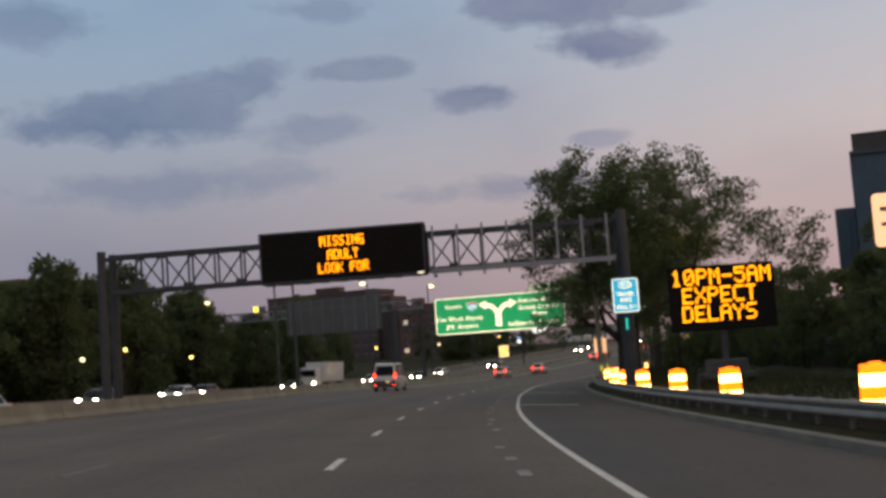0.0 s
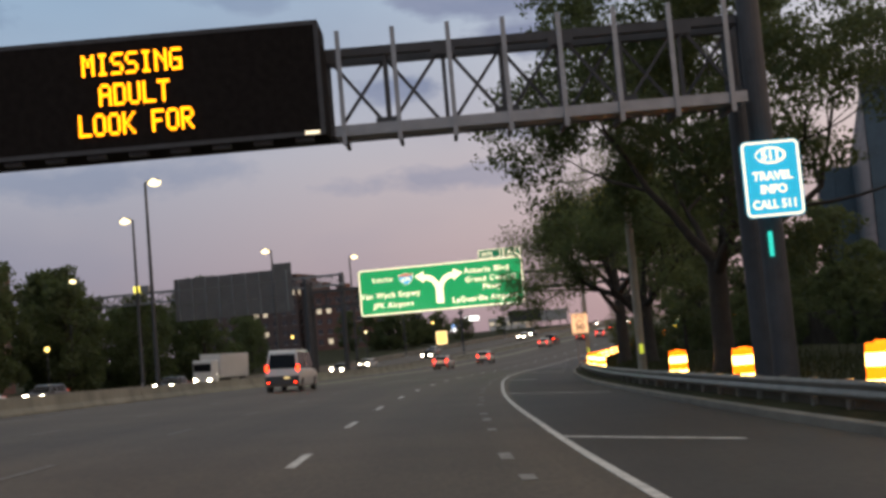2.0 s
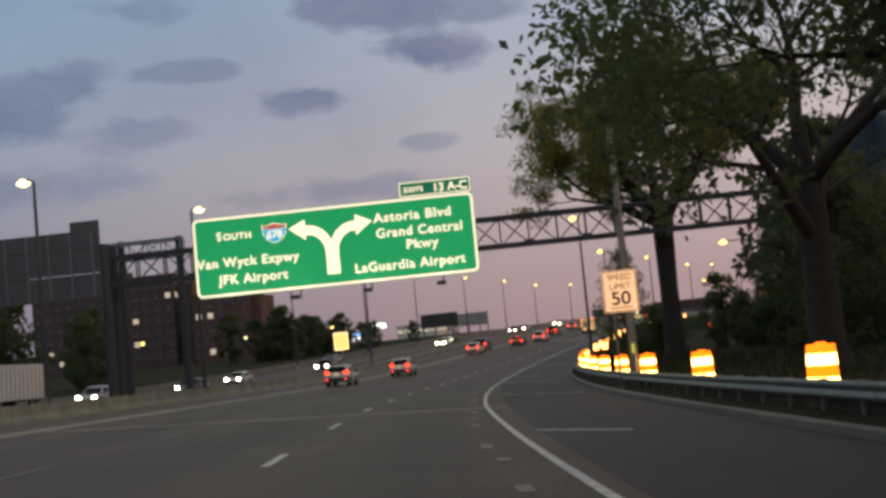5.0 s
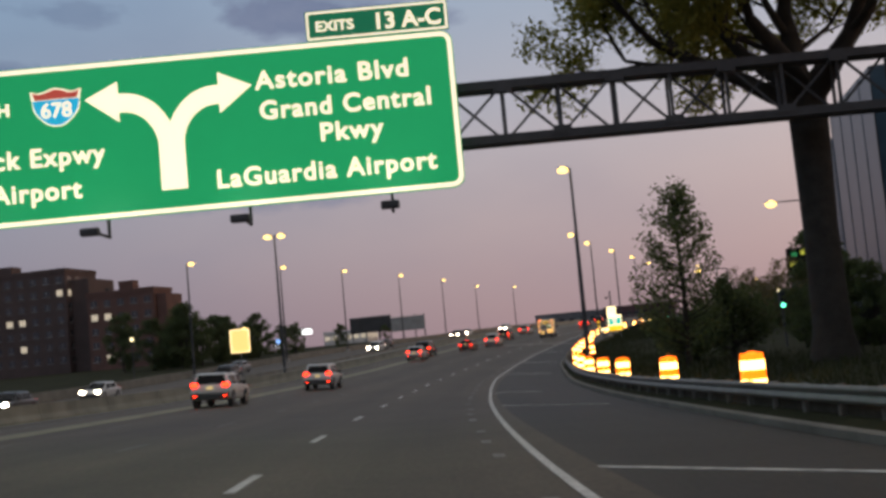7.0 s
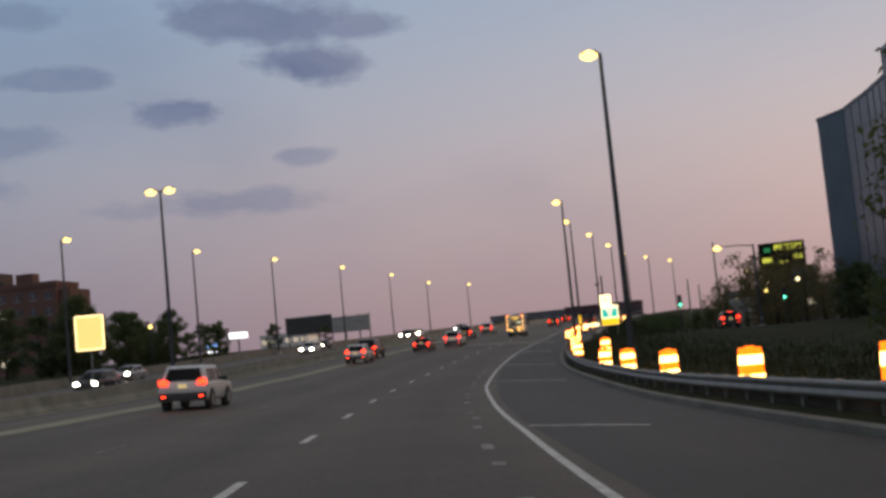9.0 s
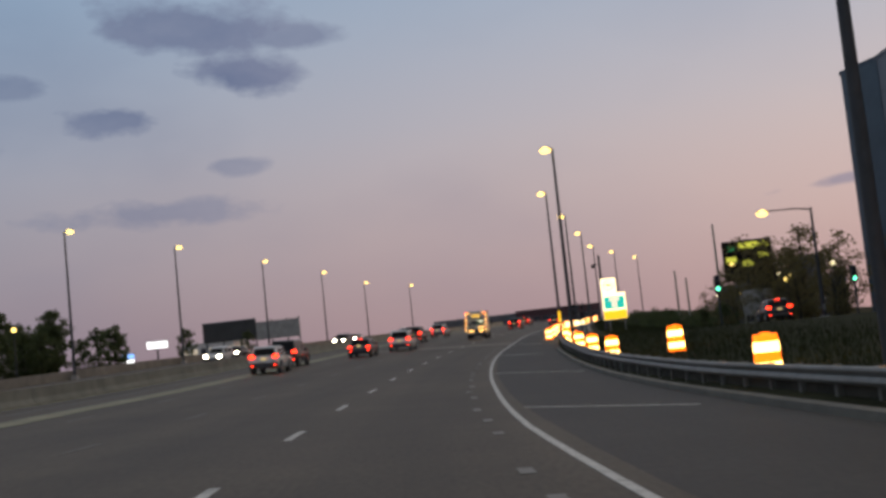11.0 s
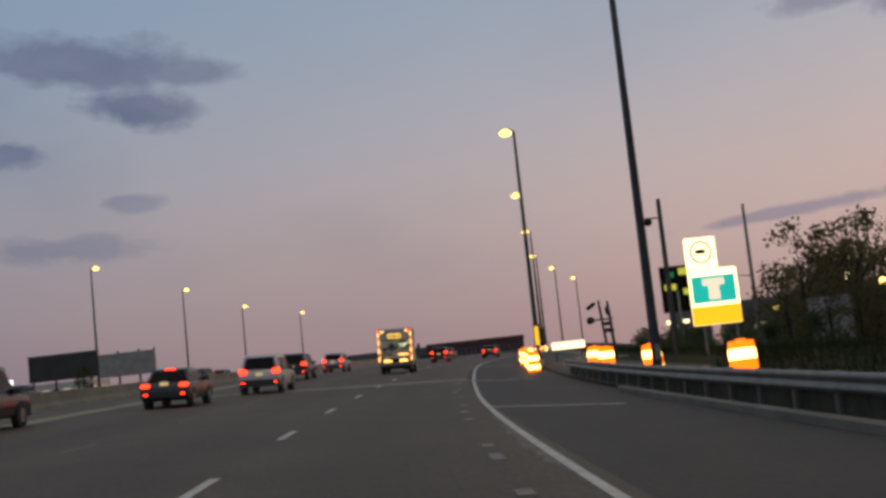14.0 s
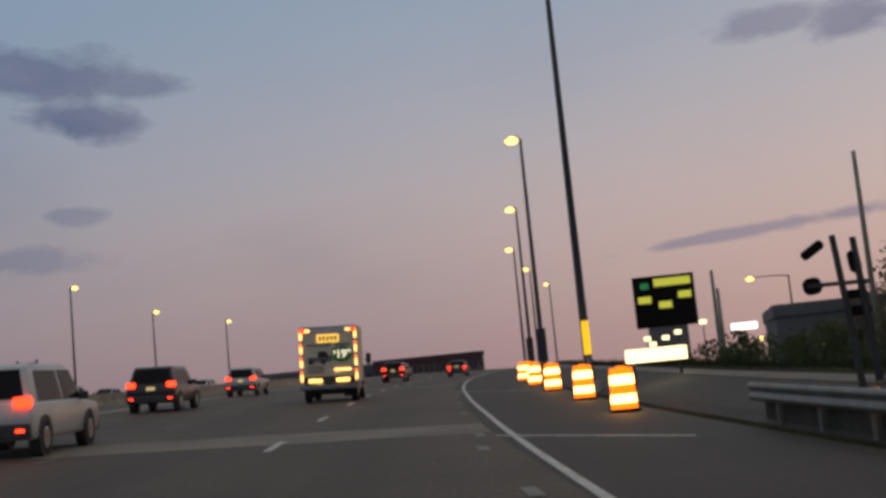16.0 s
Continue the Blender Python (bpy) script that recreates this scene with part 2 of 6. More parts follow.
M_LED_FACE = material("black_led_board", (0.014, 0.0125, 0.012), 0.9, scale=6, vary=0.4, bump=0.05, spec=0.06)
M_LED = lamp_material("amber_led", (1.0, 0.31, 0.008), 2.9)
M_LED2 = lamp_material("yellow_led", (1.0, 0.33, 0.008), 2.9)
M_BACK = material("aluminium_sign_back", (0.11, 0.112, 0.115), 0.7, 0.2, scale=1.2, vary=0.2, fine=12)
# reflective guide sign and legend: emission stands in for returned headlight
M_GREEN = material("glowing_green_sheeting", (0.0, 0.16, 0.055), 0.5, scale=1.2, vary=0.12, fine=20, bump=0.03, emit=(0.0, 0.42, 0.15), power=0.57)
M_GREEN_D = material("glowing_green_exit_tab", (0.0, 0.17, 0.09), 0.5, scale=1.2, vary=0.12, fine=20, bump=0.03, emit=(0.0, 0.3, 0.13), power=0.25)
M_LEGEND = material("glowing_white_legend", (0.75, 0.72, 0.64), 0.5, scale=3, vary=0.06, bump=0.02, emit=(1.0, 0.88, 0.66), power=0.95)
# smaller reflective signs and plates also emit, in place of headlight they return
M_BLUE_S = material("glowing_blue_sheeting", (0.0, 0.14, 0.4), 0.5, scale=2, vary=0.1, emit=(0.0, 0.42, 0.66), power=0.8)
M_RED_S = material("glowing_red_sheeting", (0.5, 0.05, 0.04), 0.5, scale=2, vary=0.1, emit=(0.9, 0.15, 0.1), power=0.3)
M_SPEED = material("glowing_white_sheeting", (0.68, 0.58, 0.46), 0.5, scale=2, vary=0.16, emit=(1.0, 0.56, 0.3), power=0.85)
M_YELLOW_S = material("glowing_yellow_sheeting", (0.7, 0.5, 0.03), 0.5, scale=2, vary=0.08, emit=(1.0, 0.58, 0.02), power=1.1)
M_LIME_S = material("glowing_lime_plate", (0.4, 0.45, 0.05), 0.5, scale=2, vary=0.1, emit=(0.6, 0.72, 0.08), power=0.6)
M_WARN_S = material("glowing_pale_yellow_sheeting", (0.7, 0.58, 0.2), 0.5, scale=2, vary=0.08, emit=(1.0, 0.6, 0.2), power=1.1)
M_CREAM_S = material("glowing_cream_sheeting", (0.75, 0.7, 0.5), 0.5, scale=2, vary=0.08, emit=(1.0, 0.85, 0.48), power=2.2)
M_TEAL_S = material("glowing_teal_sheeting", (0.0, 0.22, 0.2), 0.5, scale=2, vary=0.08, emit=(0.0, 0.62, 0.55), power=0.85)
M_BLACK = material("black_legend", (0.02, 0.02, 0.02), 0.6, scale=4, vary=0.2)
# drum sheeting glows: its emission stands in for headlight thrown back
M_ORANGE = material("glowing_orange_drum_sheeting", (0.75, 0.2, 0.02), 0.5, scale=3, vary=0.12, emit=(1.0, 0.17, 0.006), power=2.4)
M_WHITE_R = material("glowing_white_drum_sheeting", (0.8, 0.75, 0.62), 0.5, scale=3, vary=0.08, emit=(1.0, 0.6, 0.17), power=6.5)
M_RUBBER = material("black_rubber", (0.02, 0.02, 0.02), 0.85, scale=6, vary=0.3)
M_SODIUM = lamp_material("street_lamp_lens", (1.0, 0.7, 0.19), 3.2)
M_COOL = lamp_material("cool_lamp_lens", (1.0, 0.86, 0.5), 2.2)
M_TAIL = lamp_material("red_tail_lens", (1.0, 0.036, 0.012), 5.5)
M_HEAD = lamp_material("headlamp_lens", (1.0, 0.93, 0.72), 34.0)
M_AMBER = lamp_material("amber_lens", (1.0, 0.5, 0.1), 6.0)
# tape emission imitates returned headlight; M_MARK also serves as lamp lens
M_MARK = material("glowing_tape_and_lens", (0.7, 0.6, 0.4), 0.5, scale=3, vary=0.1, emit=(1.0, 0.52, 0.13), power=3.2)
M_MARKR = material("glowing_red_tape", (0.6, 0.12, 0.05), 0.5, scale=3, vary=0.1, emit=(1.0, 0.17, 0.015), power=2.6)
M_GREEN_SIG = lamp_material("green_signal_lens", (0.1, 1.0, 0.55), 4.0)
M_WHITE_LIT = lamp_material("lit_white_sign_face", (0.9, 0.95, 1.0), 2.0)
M_SIGN_BLUE = lamp_material("lit_blue_sign_face", (0.2, 0.45, 1.0), 1.6)
M_YEL_LIT = lamp_material("lit_yellow_sign_face", (1.0, 0.85, 0.15), 1.4)
M_YEL_DIM = lamp_material("dim_yellow_screen_panel", (0.8, 0.82, 0.1), 0.62)
M_GREEN_DIM = lamp_material("dim_green_screen_panel", (0.04, 0.6, 0.2), 0.22)

# ================= the road's line =================
S_KNOT = [0, 26.2, 52.0, 79.2, 106.6, 133.2, 158.7, 184.0, 209.7, 235.7, 261.6]
H_KNOT = [1.03, 3.07, 5.45, 7.77, 10.11, 12.41, 14.55, 16.69, 19.22, 21.6, 23.1]
Z_KNOT = [0.0, -0.34, -0.68, -0.99, -1.31, -1.65, -1.95, -2.1, -1.96, -1.46, -0.71]
EYE, CROSS = 1.31, 0.04
SS = np.arange(-120.0, 1400.0, 0.5)
HH = np.interp(SS, S_KNOT, H_KNOT)
HH = np.where(SS > 261.6, 23.1 + np.minimum(SS - 261.6, 260) * 0.0765, HH)
HH = np.radians(HH)
ZZ = np.interp(SS, S_KNOT, Z_KNOT)
rise = SS - 261.6
ZZ = np.where(rise > 0, -0.71 + 0.029 * np.clip(rise, 0, 150) + 0.029 * (np.clip(rise - 150, 0, 70) - np.clip(rise - 150, 0, 70) ** 2 / 140), ZZ)
ZZ = ZZ + np.interp(SS, [262, 275, 290, 300, 310, 330], [0, 0.03, 0.12, 0.2, 0.28, 0.3])
kern = np.ones(25) / 25
HH = np.concatenate([HH[:12], np.convolve(HH, kern, "valid"), HH[-12:]])
ZZ = np.concatenate([ZZ[:12], np.convolve(ZZ, kern, "valid"), ZZ[-12:]])
XX = np.cumsum(np.sin(HH)) * 0.5
YY = np.cumsum(np.cos(HH)) * 0.5
i0 = int(np.argmin(abs(SS)))
XX, YY = XX - XX[i0], YY - YY[i0]


def heading(s):
    return float(np.interp(s, SS, HH))


def on(s, u, h=0.0):
    """The place at station s along the road, u to the right of the lane's middle, h above the carriageway there."""
    hd = heading(s)
    z = float(np.interp(s, SS, ZZ)) - EYE - CROSS * min(max(u, -16.0), 7.0) + h
    return Vector((float(np.interp(s, SS, XX)) + u * math.cos(hd), float(np.interp(s, SS, YY)) - u * math.sin(hd), z))


Z_LAND = float(np.interp(248, SS, ZZ))


def ground_h(u, s=0.0):
    """Height of the ground beside the carriageways, over the plane of the road; to the right it stays low where the road climbs."""
    low = max(0.0, float(np.interp(s, SS, ZZ)) - Z_LAND) * min(max((u - 10.0) / 9.0, 0.0), 1.0)
    return -low + float(np.interp(u, [-400, -120, -60, -42, -40.6, -25.4, -24, -17.2, 6.4, 6.9, 9, 11, 16, 40], [0.5, 0.5, 0.3, 0.2, -0.06, -0.06, 0.0, -0.06, -0.06, 0.2, 0.56, 0.72, 0.8, 0.7]))


def spot(s, u, h=None, turn=0.0):
    """A pose at the roadside: x to the right, y ahead along the road."""
    p = on(s, u, ground_h(u, s) if h is None else h)
    return Matrix.Translation(p) @ Matrix.Rotation(-heading(s) + radians(turn), 4, "Z")


# ================= mesh helpers =================
def mesh_of(bm, name, smooth=False):
    me = bpy.data.meshes.new(name)
    bm.normal_update()
    bm.to_mesh(me)
    bm.free()
    if smooth:
        me.shade_smooth()
    return me


def part(name, bm, mat, parent=None, label="", smooth=False, at=None):
    me = bm if isinstance(bm, bpy.types.Mesh) else mesh_of(bm, name, smooth)
    ob = new(name, me)
    if not me.materials:
        me.materials.append(mat)
    if parent is not None:
        ob.parent = parent
    if at is not None:
        ob.matrix_basis = at
    if label:
        ob["label"] = label
    return ob


def thing(name, m, label, category, group="", kind=""):
    e = new(name)
    e.empty_display_size = 0.2
    e.matrix_basis = m
    return tagged(e, label, category, group, kind)


def box(bm, x0, x1, y0, y1, z0, z1, bev=0.0):
    r = bmesh.ops.create_cube(bm, size=1.0)
    vs = r["verts"]
    for v in vs:
        v.co = Vector((x0 + (v.co.x + 0.5) * (x1 - x0), y0 + (v.co.y + 0.5) * (y1 - y0), z0 + (v.co.z + 0.5) * (z1 - z0)))
    if bev:
        es = list({e for v in vs for e in v.link_edges})
        bmesh.ops.bevel(bm, geom=es, offset=bev, segments=2, affect="EDGES", profile=0.5)
    return bm


def boxes(*dims, bev=0.0):
    bm = bmesh.new()
    for d in dims:
        box(bm, *d, bev=bev)
    return bm


def tube(bm, pts, radii, n=10, cap=True):
    """A tube through the points, with a radius at each."""
    pts = [Vector(p) for p in pts]
    rings = []
    for i, p in enumerate(pts):
        d = (pts[min(i + 1, len(pts) - 1)] - pts[max(i - 1, 0)]).normalized()
        side = d.cross(Vector((0, 0, 1)) if abs(d.z) < 0.95 else Vector((1, 0, 0))).normalized()
        up = side.cross(d)
        r = radii[i] if hasattr(radii, "__len__") else radii
        rings.append([bm.verts.new(p + r * (math.cos(2 * math.pi * k / n) * side + math.sin(2 * math.pi * k / n) * up)) for k in range(n)])
    for a, b in zip(rings, rings[1:]):
        for k in range(n):
            bm.faces.new((a[k], a[(k + 1) % n], b[(k + 1) % n], b[k]))
    if cap:
        bm.faces.new(rings[0][::-1])
        bm.faces.new(rings[-1])
    return bm


def beam(bm, a, b, w, d=None):
    """A square bar from a to b."""
    a, b = Vector(a), Vector(b)
    d = d or w
    ax = (b - a).normalized()
    side = ax.cross(Vector((0, 1, 0)) if abs(ax.y) < 0.9 else Vector((1, 0, 0))).normalized()
    up = side.cross(ax)
    vs = [[bm.verts.new(p + sx * side * w / 2 + sz * up * d / 2) for sx, sz in ((-1, -1), (1, -1), (1, 1), (-1, 1))] for p in (a, b)]
    for k in range(4):
        bm.faces.new((vs[0][k], vs[0][(k + 1) % 4], vs[1][(k + 1) % 4], vs[1][k]))
    bm.faces.new(vs[0][::-1])
    bm.faces.new(vs[1])
    return bm


def sweep(bm, prof, s0, s1, step=4.0, closed=True, shift=None):
    """Sweeps a profile of (u, h) along the road from s0 to s1."""
    n = max(1, int(math.ceil((s1 - s0) / step)))
    rows = []
    for i in range(n + 1):
        s = s0 + (s1 - s0) * i / n
        du = shift(s) if shift else 0.0
        rows.append([bm.verts.new(on(s, u + du, h)) for u, h in prof])
    m = len(prof)
    for a, b in zip(rows, rows[1:]):
        for k in range(m if closed else m - 1):
            bm.faces.new((a[k], a[(k + 1) % m], b[(k + 1) % m], b[k]))
    if closed:
        bm.faces.new(rows[0][::-1])
        bm.faces.new(rows[-1])
    bmesh.ops.recalc_face_normals(bm, faces=bm.faces)
    return bm


def structure(name, bm, mat, label="", category=""):
    return tagged(part(name, bm, mat), label, category, "", "structure")


def words_of(me, gap, name):
    """Splits a line of letters into one mesh for each word."""
    polys = [(min(me.vertices[i].co.x for i in p.vertices), max(me.vertices[i].co.x for i in p.vertices), p) for p in me.polygons]
    polys.sort(key=lambda q: q[0])
    groups, edge = [], None
    for lo, hi, p in polys:
        if edge is None or lo > edge + gap:
            groups.append([])
            edge = hi
        groups[-1].append(p)
        edge = max(edge, hi)
    out = []
    for g in groups:
        idx = sorted({i for p in g for i in p.vertices})
        back = {i: k for k, i in enumerate(idx)}
        w = bpy.data.meshes.new(name)
        w.from_pydata([me.vertices[i].co[:] for i in idx], [], [[back[i] for i in p.vertices] for p in g])
        out.append(w)
    return out


def lettering(text, size, mat, parent, name, x, y, z, align="CENTER", depth=0.006, stretch=1.0, label="", bold=0.0, spacing=1.0):
    """Raised letters that face -y, with their baseline at z."""
    cu = bpy.data.curves.new(name, "FONT")
    cu.body, cu.size, cu.align_x, cu.extrude, cu.offset, cu.space_character = text, size, align, depth, bold, spacing
    tmp = bpy.data.objects.new("tmp", cu)
    scene.collection.objects.link(tmp)
    dg = bpy.context.evaluated_depsgraph_get()
    me = bpy.data.meshes.new_from_object(tmp.evaluated_get(dg))
    bpy.data.objects.remove(tmp)
    me.materials.clear()
    for word in words_of(me, size * 0.16, name):
        ob = part(name, word, mat, parent, label)
        ob.matrix_basis = pose(x, y, z, 90, 0, 0) @ Matrix.Diagonal((stretch, 1, 1, 1))
    return ob


DOTS = {
    "A": "01110100011000111111100011000110001", "B": "11110100011000111110100011000111110", "C": "01111100001000010000100001000001111",
    "D": "11110100011000110001100011000111110", "E": "11111100001000011110100001000011111", "F": "11111100001000011110100001000010000",
    "G": "01111100001000010111100011000101111", "I": "01110001000010000100001000010001110", "K": "10001100101010011000101001001010001",
    "L": "10000100001000010000100001000011111", "M": "10001110111010110101100011000110001", "N": "10001110011010110011100011000110001",
    "O": "01110100011000110001100011000101110", "P": "11110100011000111110100001000010000", "R": "11110100011000111110101001001010001",
    "S": "01111100001000001110000010000111110", "T": "11111001000010000100001000010000100", "U": "10001100011000110001100011000101110",
    "X": "10001100010101000100010101000110001", "Y": "10001100010101000100001000010000100", "0": "01110100011001110101110011000101110",
    "1": "00100011000010000100001000010001110", "5": "11111100001111000001000011000101110", "-": "00000000000000011111000000000000000",
}


def led_text(text, cx, z_top, px, pz, dot, y, mat, parent):
    """A line of lit letters round cx, each of five by seven dots and each a mesh of its own."""
    wide = (len(text) * 6 - 1) * px
    made = {}
    for i, ch in enumerate(text):
        bits = DOTS.get(ch)
        if not bits:
            continue
        if ch not in made:
            verts, faces = [], []
            for k, b in enumerate(bits):
                if b == "1":
                    x, z, n, d = (k % 5 + 0.5) * px, -(k // 5 + 0.5) * pz, len(verts), dot / 2
                    ring = [(x + d * math.cos(a), z + d * math.sin(a)) for a in [math.pi / 3 * j for j in range(6)]]
                    verts += [(q[0], 0, q[1]) for q in ring] + [(q[0], 0.015, q[1]) for q in ring]
                    faces += [tuple(range(n, n + 6))[::-1]] + [(n + j, n + (j + 1) % 6, n + 6 + (j + 1) % 6, n + 6 + j) for j in range(6)]
            made[ch] = bpy.data.meshes.new("lit_letter")
            made[ch].from_pydata(verts, [], faces)
        part("lit_letter", made[ch], mat, parent, at=pose(cx - wide / 2 + i * 6 * px, y, z_top))

# ================= ground, carriageways, barriers =================
def sheet(name, us, s0, s1, step, hfun, mat):
    verts, faces = [], []
    ss = [s0 + (s1 - s0) * i / int((s1 - s0) / step) for i in range(int((s1 - s0) / step) + 1)]
    for s in ss:
        for u in us:
            verts.append(on(s, u, hfun(u, s)))
    m = len(us)
    for i in range(len(ss) - 1):
        for k in range(m - 1):
            a = i * m + k
            faces.append((a, a + 1, a + m + 1, a + m))
    me = bpy.data.meshes.new(name)
    me.from_pydata(verts, [], faces)
    return part(name, me, mat)


tagged(sheet("ground", [-1500, -700, -400, -250, -120, -80, -60, -50, -42, -40.8, -40.6, -25.4, -24, -20, -17.2, 6.4, 6.9, 8, 9, 11, 13, 16, 25, 40, 80, 150, 300, 500], -110, 1390, 6.0, ground_h, M_GRASS),
       "dark dusty verge soil with thin grass", "ground", "", "structure")


def edge_shift(s):
    """How far the painted edge line is shifted to fit the camera's view."""
    return float(np.interp(s, [0, 20, 40, 58, 75, 90, 102, 120, 132, 152, 172, 190, 201, 218, 240, 252, 263, 274, 282, 292, 330], [0.1, 0.06, 0.04, 0.08, -0.07, -0.13, -0.31, -0.52, -0.47, -0.27, -0.13, -0.2, -0.3, -0.17, -0.13, -0.06, 0.06, 0.28, 0.38, 0.5, 0.55]))


def paved(name, u0, u1, mat, label, s0=-100.0, s1=700.0, h=0.0, step=4.0, wide=0.55, banked=False):
    """A paved strip 0.25 m thick; every point knows how far across and along the road it lies."""
    nu, ns = max(2, int(round((u1 - u0) / wide))), int((s1 - s0) / step)
    us = [u0] + [u0 + (u1 - u0) * k / nu for k in range(nu + 1)] + [u1]
    hs = [h - 0.25] + [h] * (nu + 1) + [h - 0.25]
    verts, faces, across, along = [], [], [], []
    for i in range(ns + 1):
        s = s0 + (s1 - s0) * i / ns
        for u, hh in zip(us, hs):
            verts.append(on(s, u, hh + (ground_h(u) + 0.03 if banked else 0.0)))
            across.append(u)
            along.append(s)
    w = len(us)
    for i in range(ns):
        for k in range(w - 1):
            p = i * w + k
            faces.append((p, p + 1, p + w + 1, p + w))
    me = bpy.data.meshes.new(name)
    me.from_pydata(verts, [], faces)
    for nm, vals in (("across", across), ("along", along)):
        me.attributes.new(nm, "FLOAT", "POINT").data.foreach_set("value", vals)
    return tagged(part(name, me, mat), label, "road", "", "structure")


paved("road", -17.1, 2.15, M_ASPHALT, "worn grey asphalt motorway carriageway with faded lanes")
paved("hard_shoulder", 2.152, 6.3, M_ASPHALT2, "darker asphalt hard shoulder beside the edge line")
structure("median_shoulder", sweep(bmesh.new(), [(-17.28, 0.004), (-11.9, 0.004), (-11.9, 0.012), (-17.28, 0.012)], 108, 420, 4), M_STRIP, "paler concrete lane beside the median barrier", "road")
paved("paved_verge", 6.53, 8.58, M_ASPHALT2, "dusty asphalt apron behind the kerb", s0=262.0, s1=360.0, wide=0.3, banked=True)
paved("opposite_carriageway", -40.5, -25.5, M_ASPHALT, "grey asphalt carriageway of the oncoming traffic", wide=1.5)
structure("edge_line", sweep(bmesh.new(), [(1.945, 0.003), (2.075, 0.003), (2.075, 0.009), (1.945, 0.009)], -20, 420, 3, shift=edge_shift), M_LINE, "worn white solid edge line on the asphalt", "road marking")
structure("median_edge_line", sweep(bmesh.new(), [(-14.85, 0.003), (-14.7, 0.003), (-14.7, 0.009), (-14.85, 0.009)], -20, 420, 3), M_FADED, "faded yellowish solid line beside the median", "road marking")
# the dashes lie about ten metres apart; stations and line are fitted to the camera's view
DASH_K = [0, 1, 2, 3, 4, 5, 6, 7, 8, 11, 12, 13, 15, 19, 20, 21, 22, 23, 24, 25, 26, 27, 36]
DASH_S = [7.3, 17.9, 28.4, 38.5, 48.9, 59.0, 68.4, 78.7, 89.2, 121.2, 131.1, 141.1, 161.8, 201.8, 212.0, 221.5, 231.8, 241.6, 251.1, 261.3, 271.8, 282.5, 376.0]


def lane_shift(s):
    """How far the first lane's dashed line lies from its place."""
    return float(np.interp(s, [0, 18, 40, 60, 80, 92, 122, 142, 163, 203, 216, 225, 236, 245, 263, 284, 300], [0.5, 0.45, 0.26, 0.13, 0.04, -0.09, -0.27, -0.24, -0.12, -0.35, -0.32, -0.18, -0.26, -0.16, 0.0, 0.25, 0.45]))


for lane, u in enumerate((-2.15, -6.15, -10.2)):
    for k in range(36):
        s = float(np.interp(k, DASH_K, DASH_S)) + (0.0, 0.2, 3.0)[lane]
        bm = bmesh.new()
        sweep(bm, [(u - 0.07, 0.003), (u + 0.07, 0.003), (u + 0.07, 0.009), (u - 0.07, 0.009)], s, s + 2.5, 1.25, shift=lane_shift)
        tagged(part("lane_dash", bm, M_LINE if lane == 0 else M_FADED), "worn white painted lane dash on the asphalt", "road marking", "lane dashes", "structure")
# raised sealed joints across the shoulder, and short worn marks inside the lane
for s, reach in ((52.7, 4.6), (78.6, 5.6), (105.2, 3.7), (131.9, 5.3), (157.0, 5.3), (173.4, 4.2), (207.9, 5.4), (232.4, 5.6), (258.5, 4.9), (283.0, 5.0), (312.0, 5.0)):
    bm = bmesh.new()
    lo = [bm.verts.new(on(s - (u - 2.1) * 0.95 + d, u, h)) for u in (2.1, reach) for d, h in ((0.0, 0.004), (0.24, 0.004), (0.24, 0.011), (0.0, 0.011))]
    for k in range(4):
        bm.faces.new((lo[k], lo[(k + 1) % 4], lo[4 + (k + 1) % 4], lo[4 + k]))
    bm.faces.new(lo[:4])
    bm.faces.new(lo[7:3:-1])
    bmesh.ops.recalc_face_normals(bm, faces=bm.faces)
    tagged(part("shoulder_joint", bm, M_JOINT), "pale sealed joint slanting across the hard shoulder", "road marking", "shoulder joints", "structure")
rng = random.Random(4)
for k in range(70):
    s = 6 + k * 4.4 + (0.0, -1.3, 0.6)[k % 3] + rng.uniform(-0.5, 0.5)
    u = 1.05 + 0.5 * max(0.0, (s - 240) / 30) + rng.uniform(-0.08, 0.08)
    tagged(part("worn_mark", sweep(bmesh.new(), [(u - 0.09, 0.005), (u + 0.09, 0.005), (u + 0.09, 0.01), (u - 0.09, 0.01)], s, s + rng.uniform(0.5, 1.2), 1.0), M_SEAL), "short worn pale mark in the lane", "road marking", "worn lane marks", "structure")
for s, w in ((118.0, 1.0), (284.2, 3.4), (330.0, 1.5)):
    tagged(part("road_joint", sweep(bmesh.new(), [(-11.8, 0.0), (-8, 0.0), (-4, 0.0), (0, 0.0), (2.1, 0.0), (2.1, 0.006), (0, 0.006), (-4, 0.006), (-8, 0.006), (-11.8, 0.006)], s, s + w, 0.5), M_PATCH), "paler patch of asphalt across the lanes", "road marking", "", "structure")

# paint smeared along the edge line
rows, fray = [], 0.5
for k in range(46):
    fray = min(1.0, max(0.15, fray + rng.uniform(-0.2, 0.2)))
    s = 239.5 + k * 0.34
    w = math.sin(math.pi * (k + 0.5) / 46) ** 0.6
    rows.append((on(s, 1.92 - 0.4 * w * fray, 0.0065), on(s, 1.94 + 0.1 * w * fray, 0.0065)))
me = bpy.data.meshes.new("paint_smear")
me.from_pydata([p for r in rows for p in r], [], [(2 * k, 2 * k + 1, 2 * k + 3, 2 * k + 2) for k in range(45)])
tagged(part("paint_smear", me, M_SMEAR), "pale smear of road paint beside the edge line", "road marking", "", "structure")

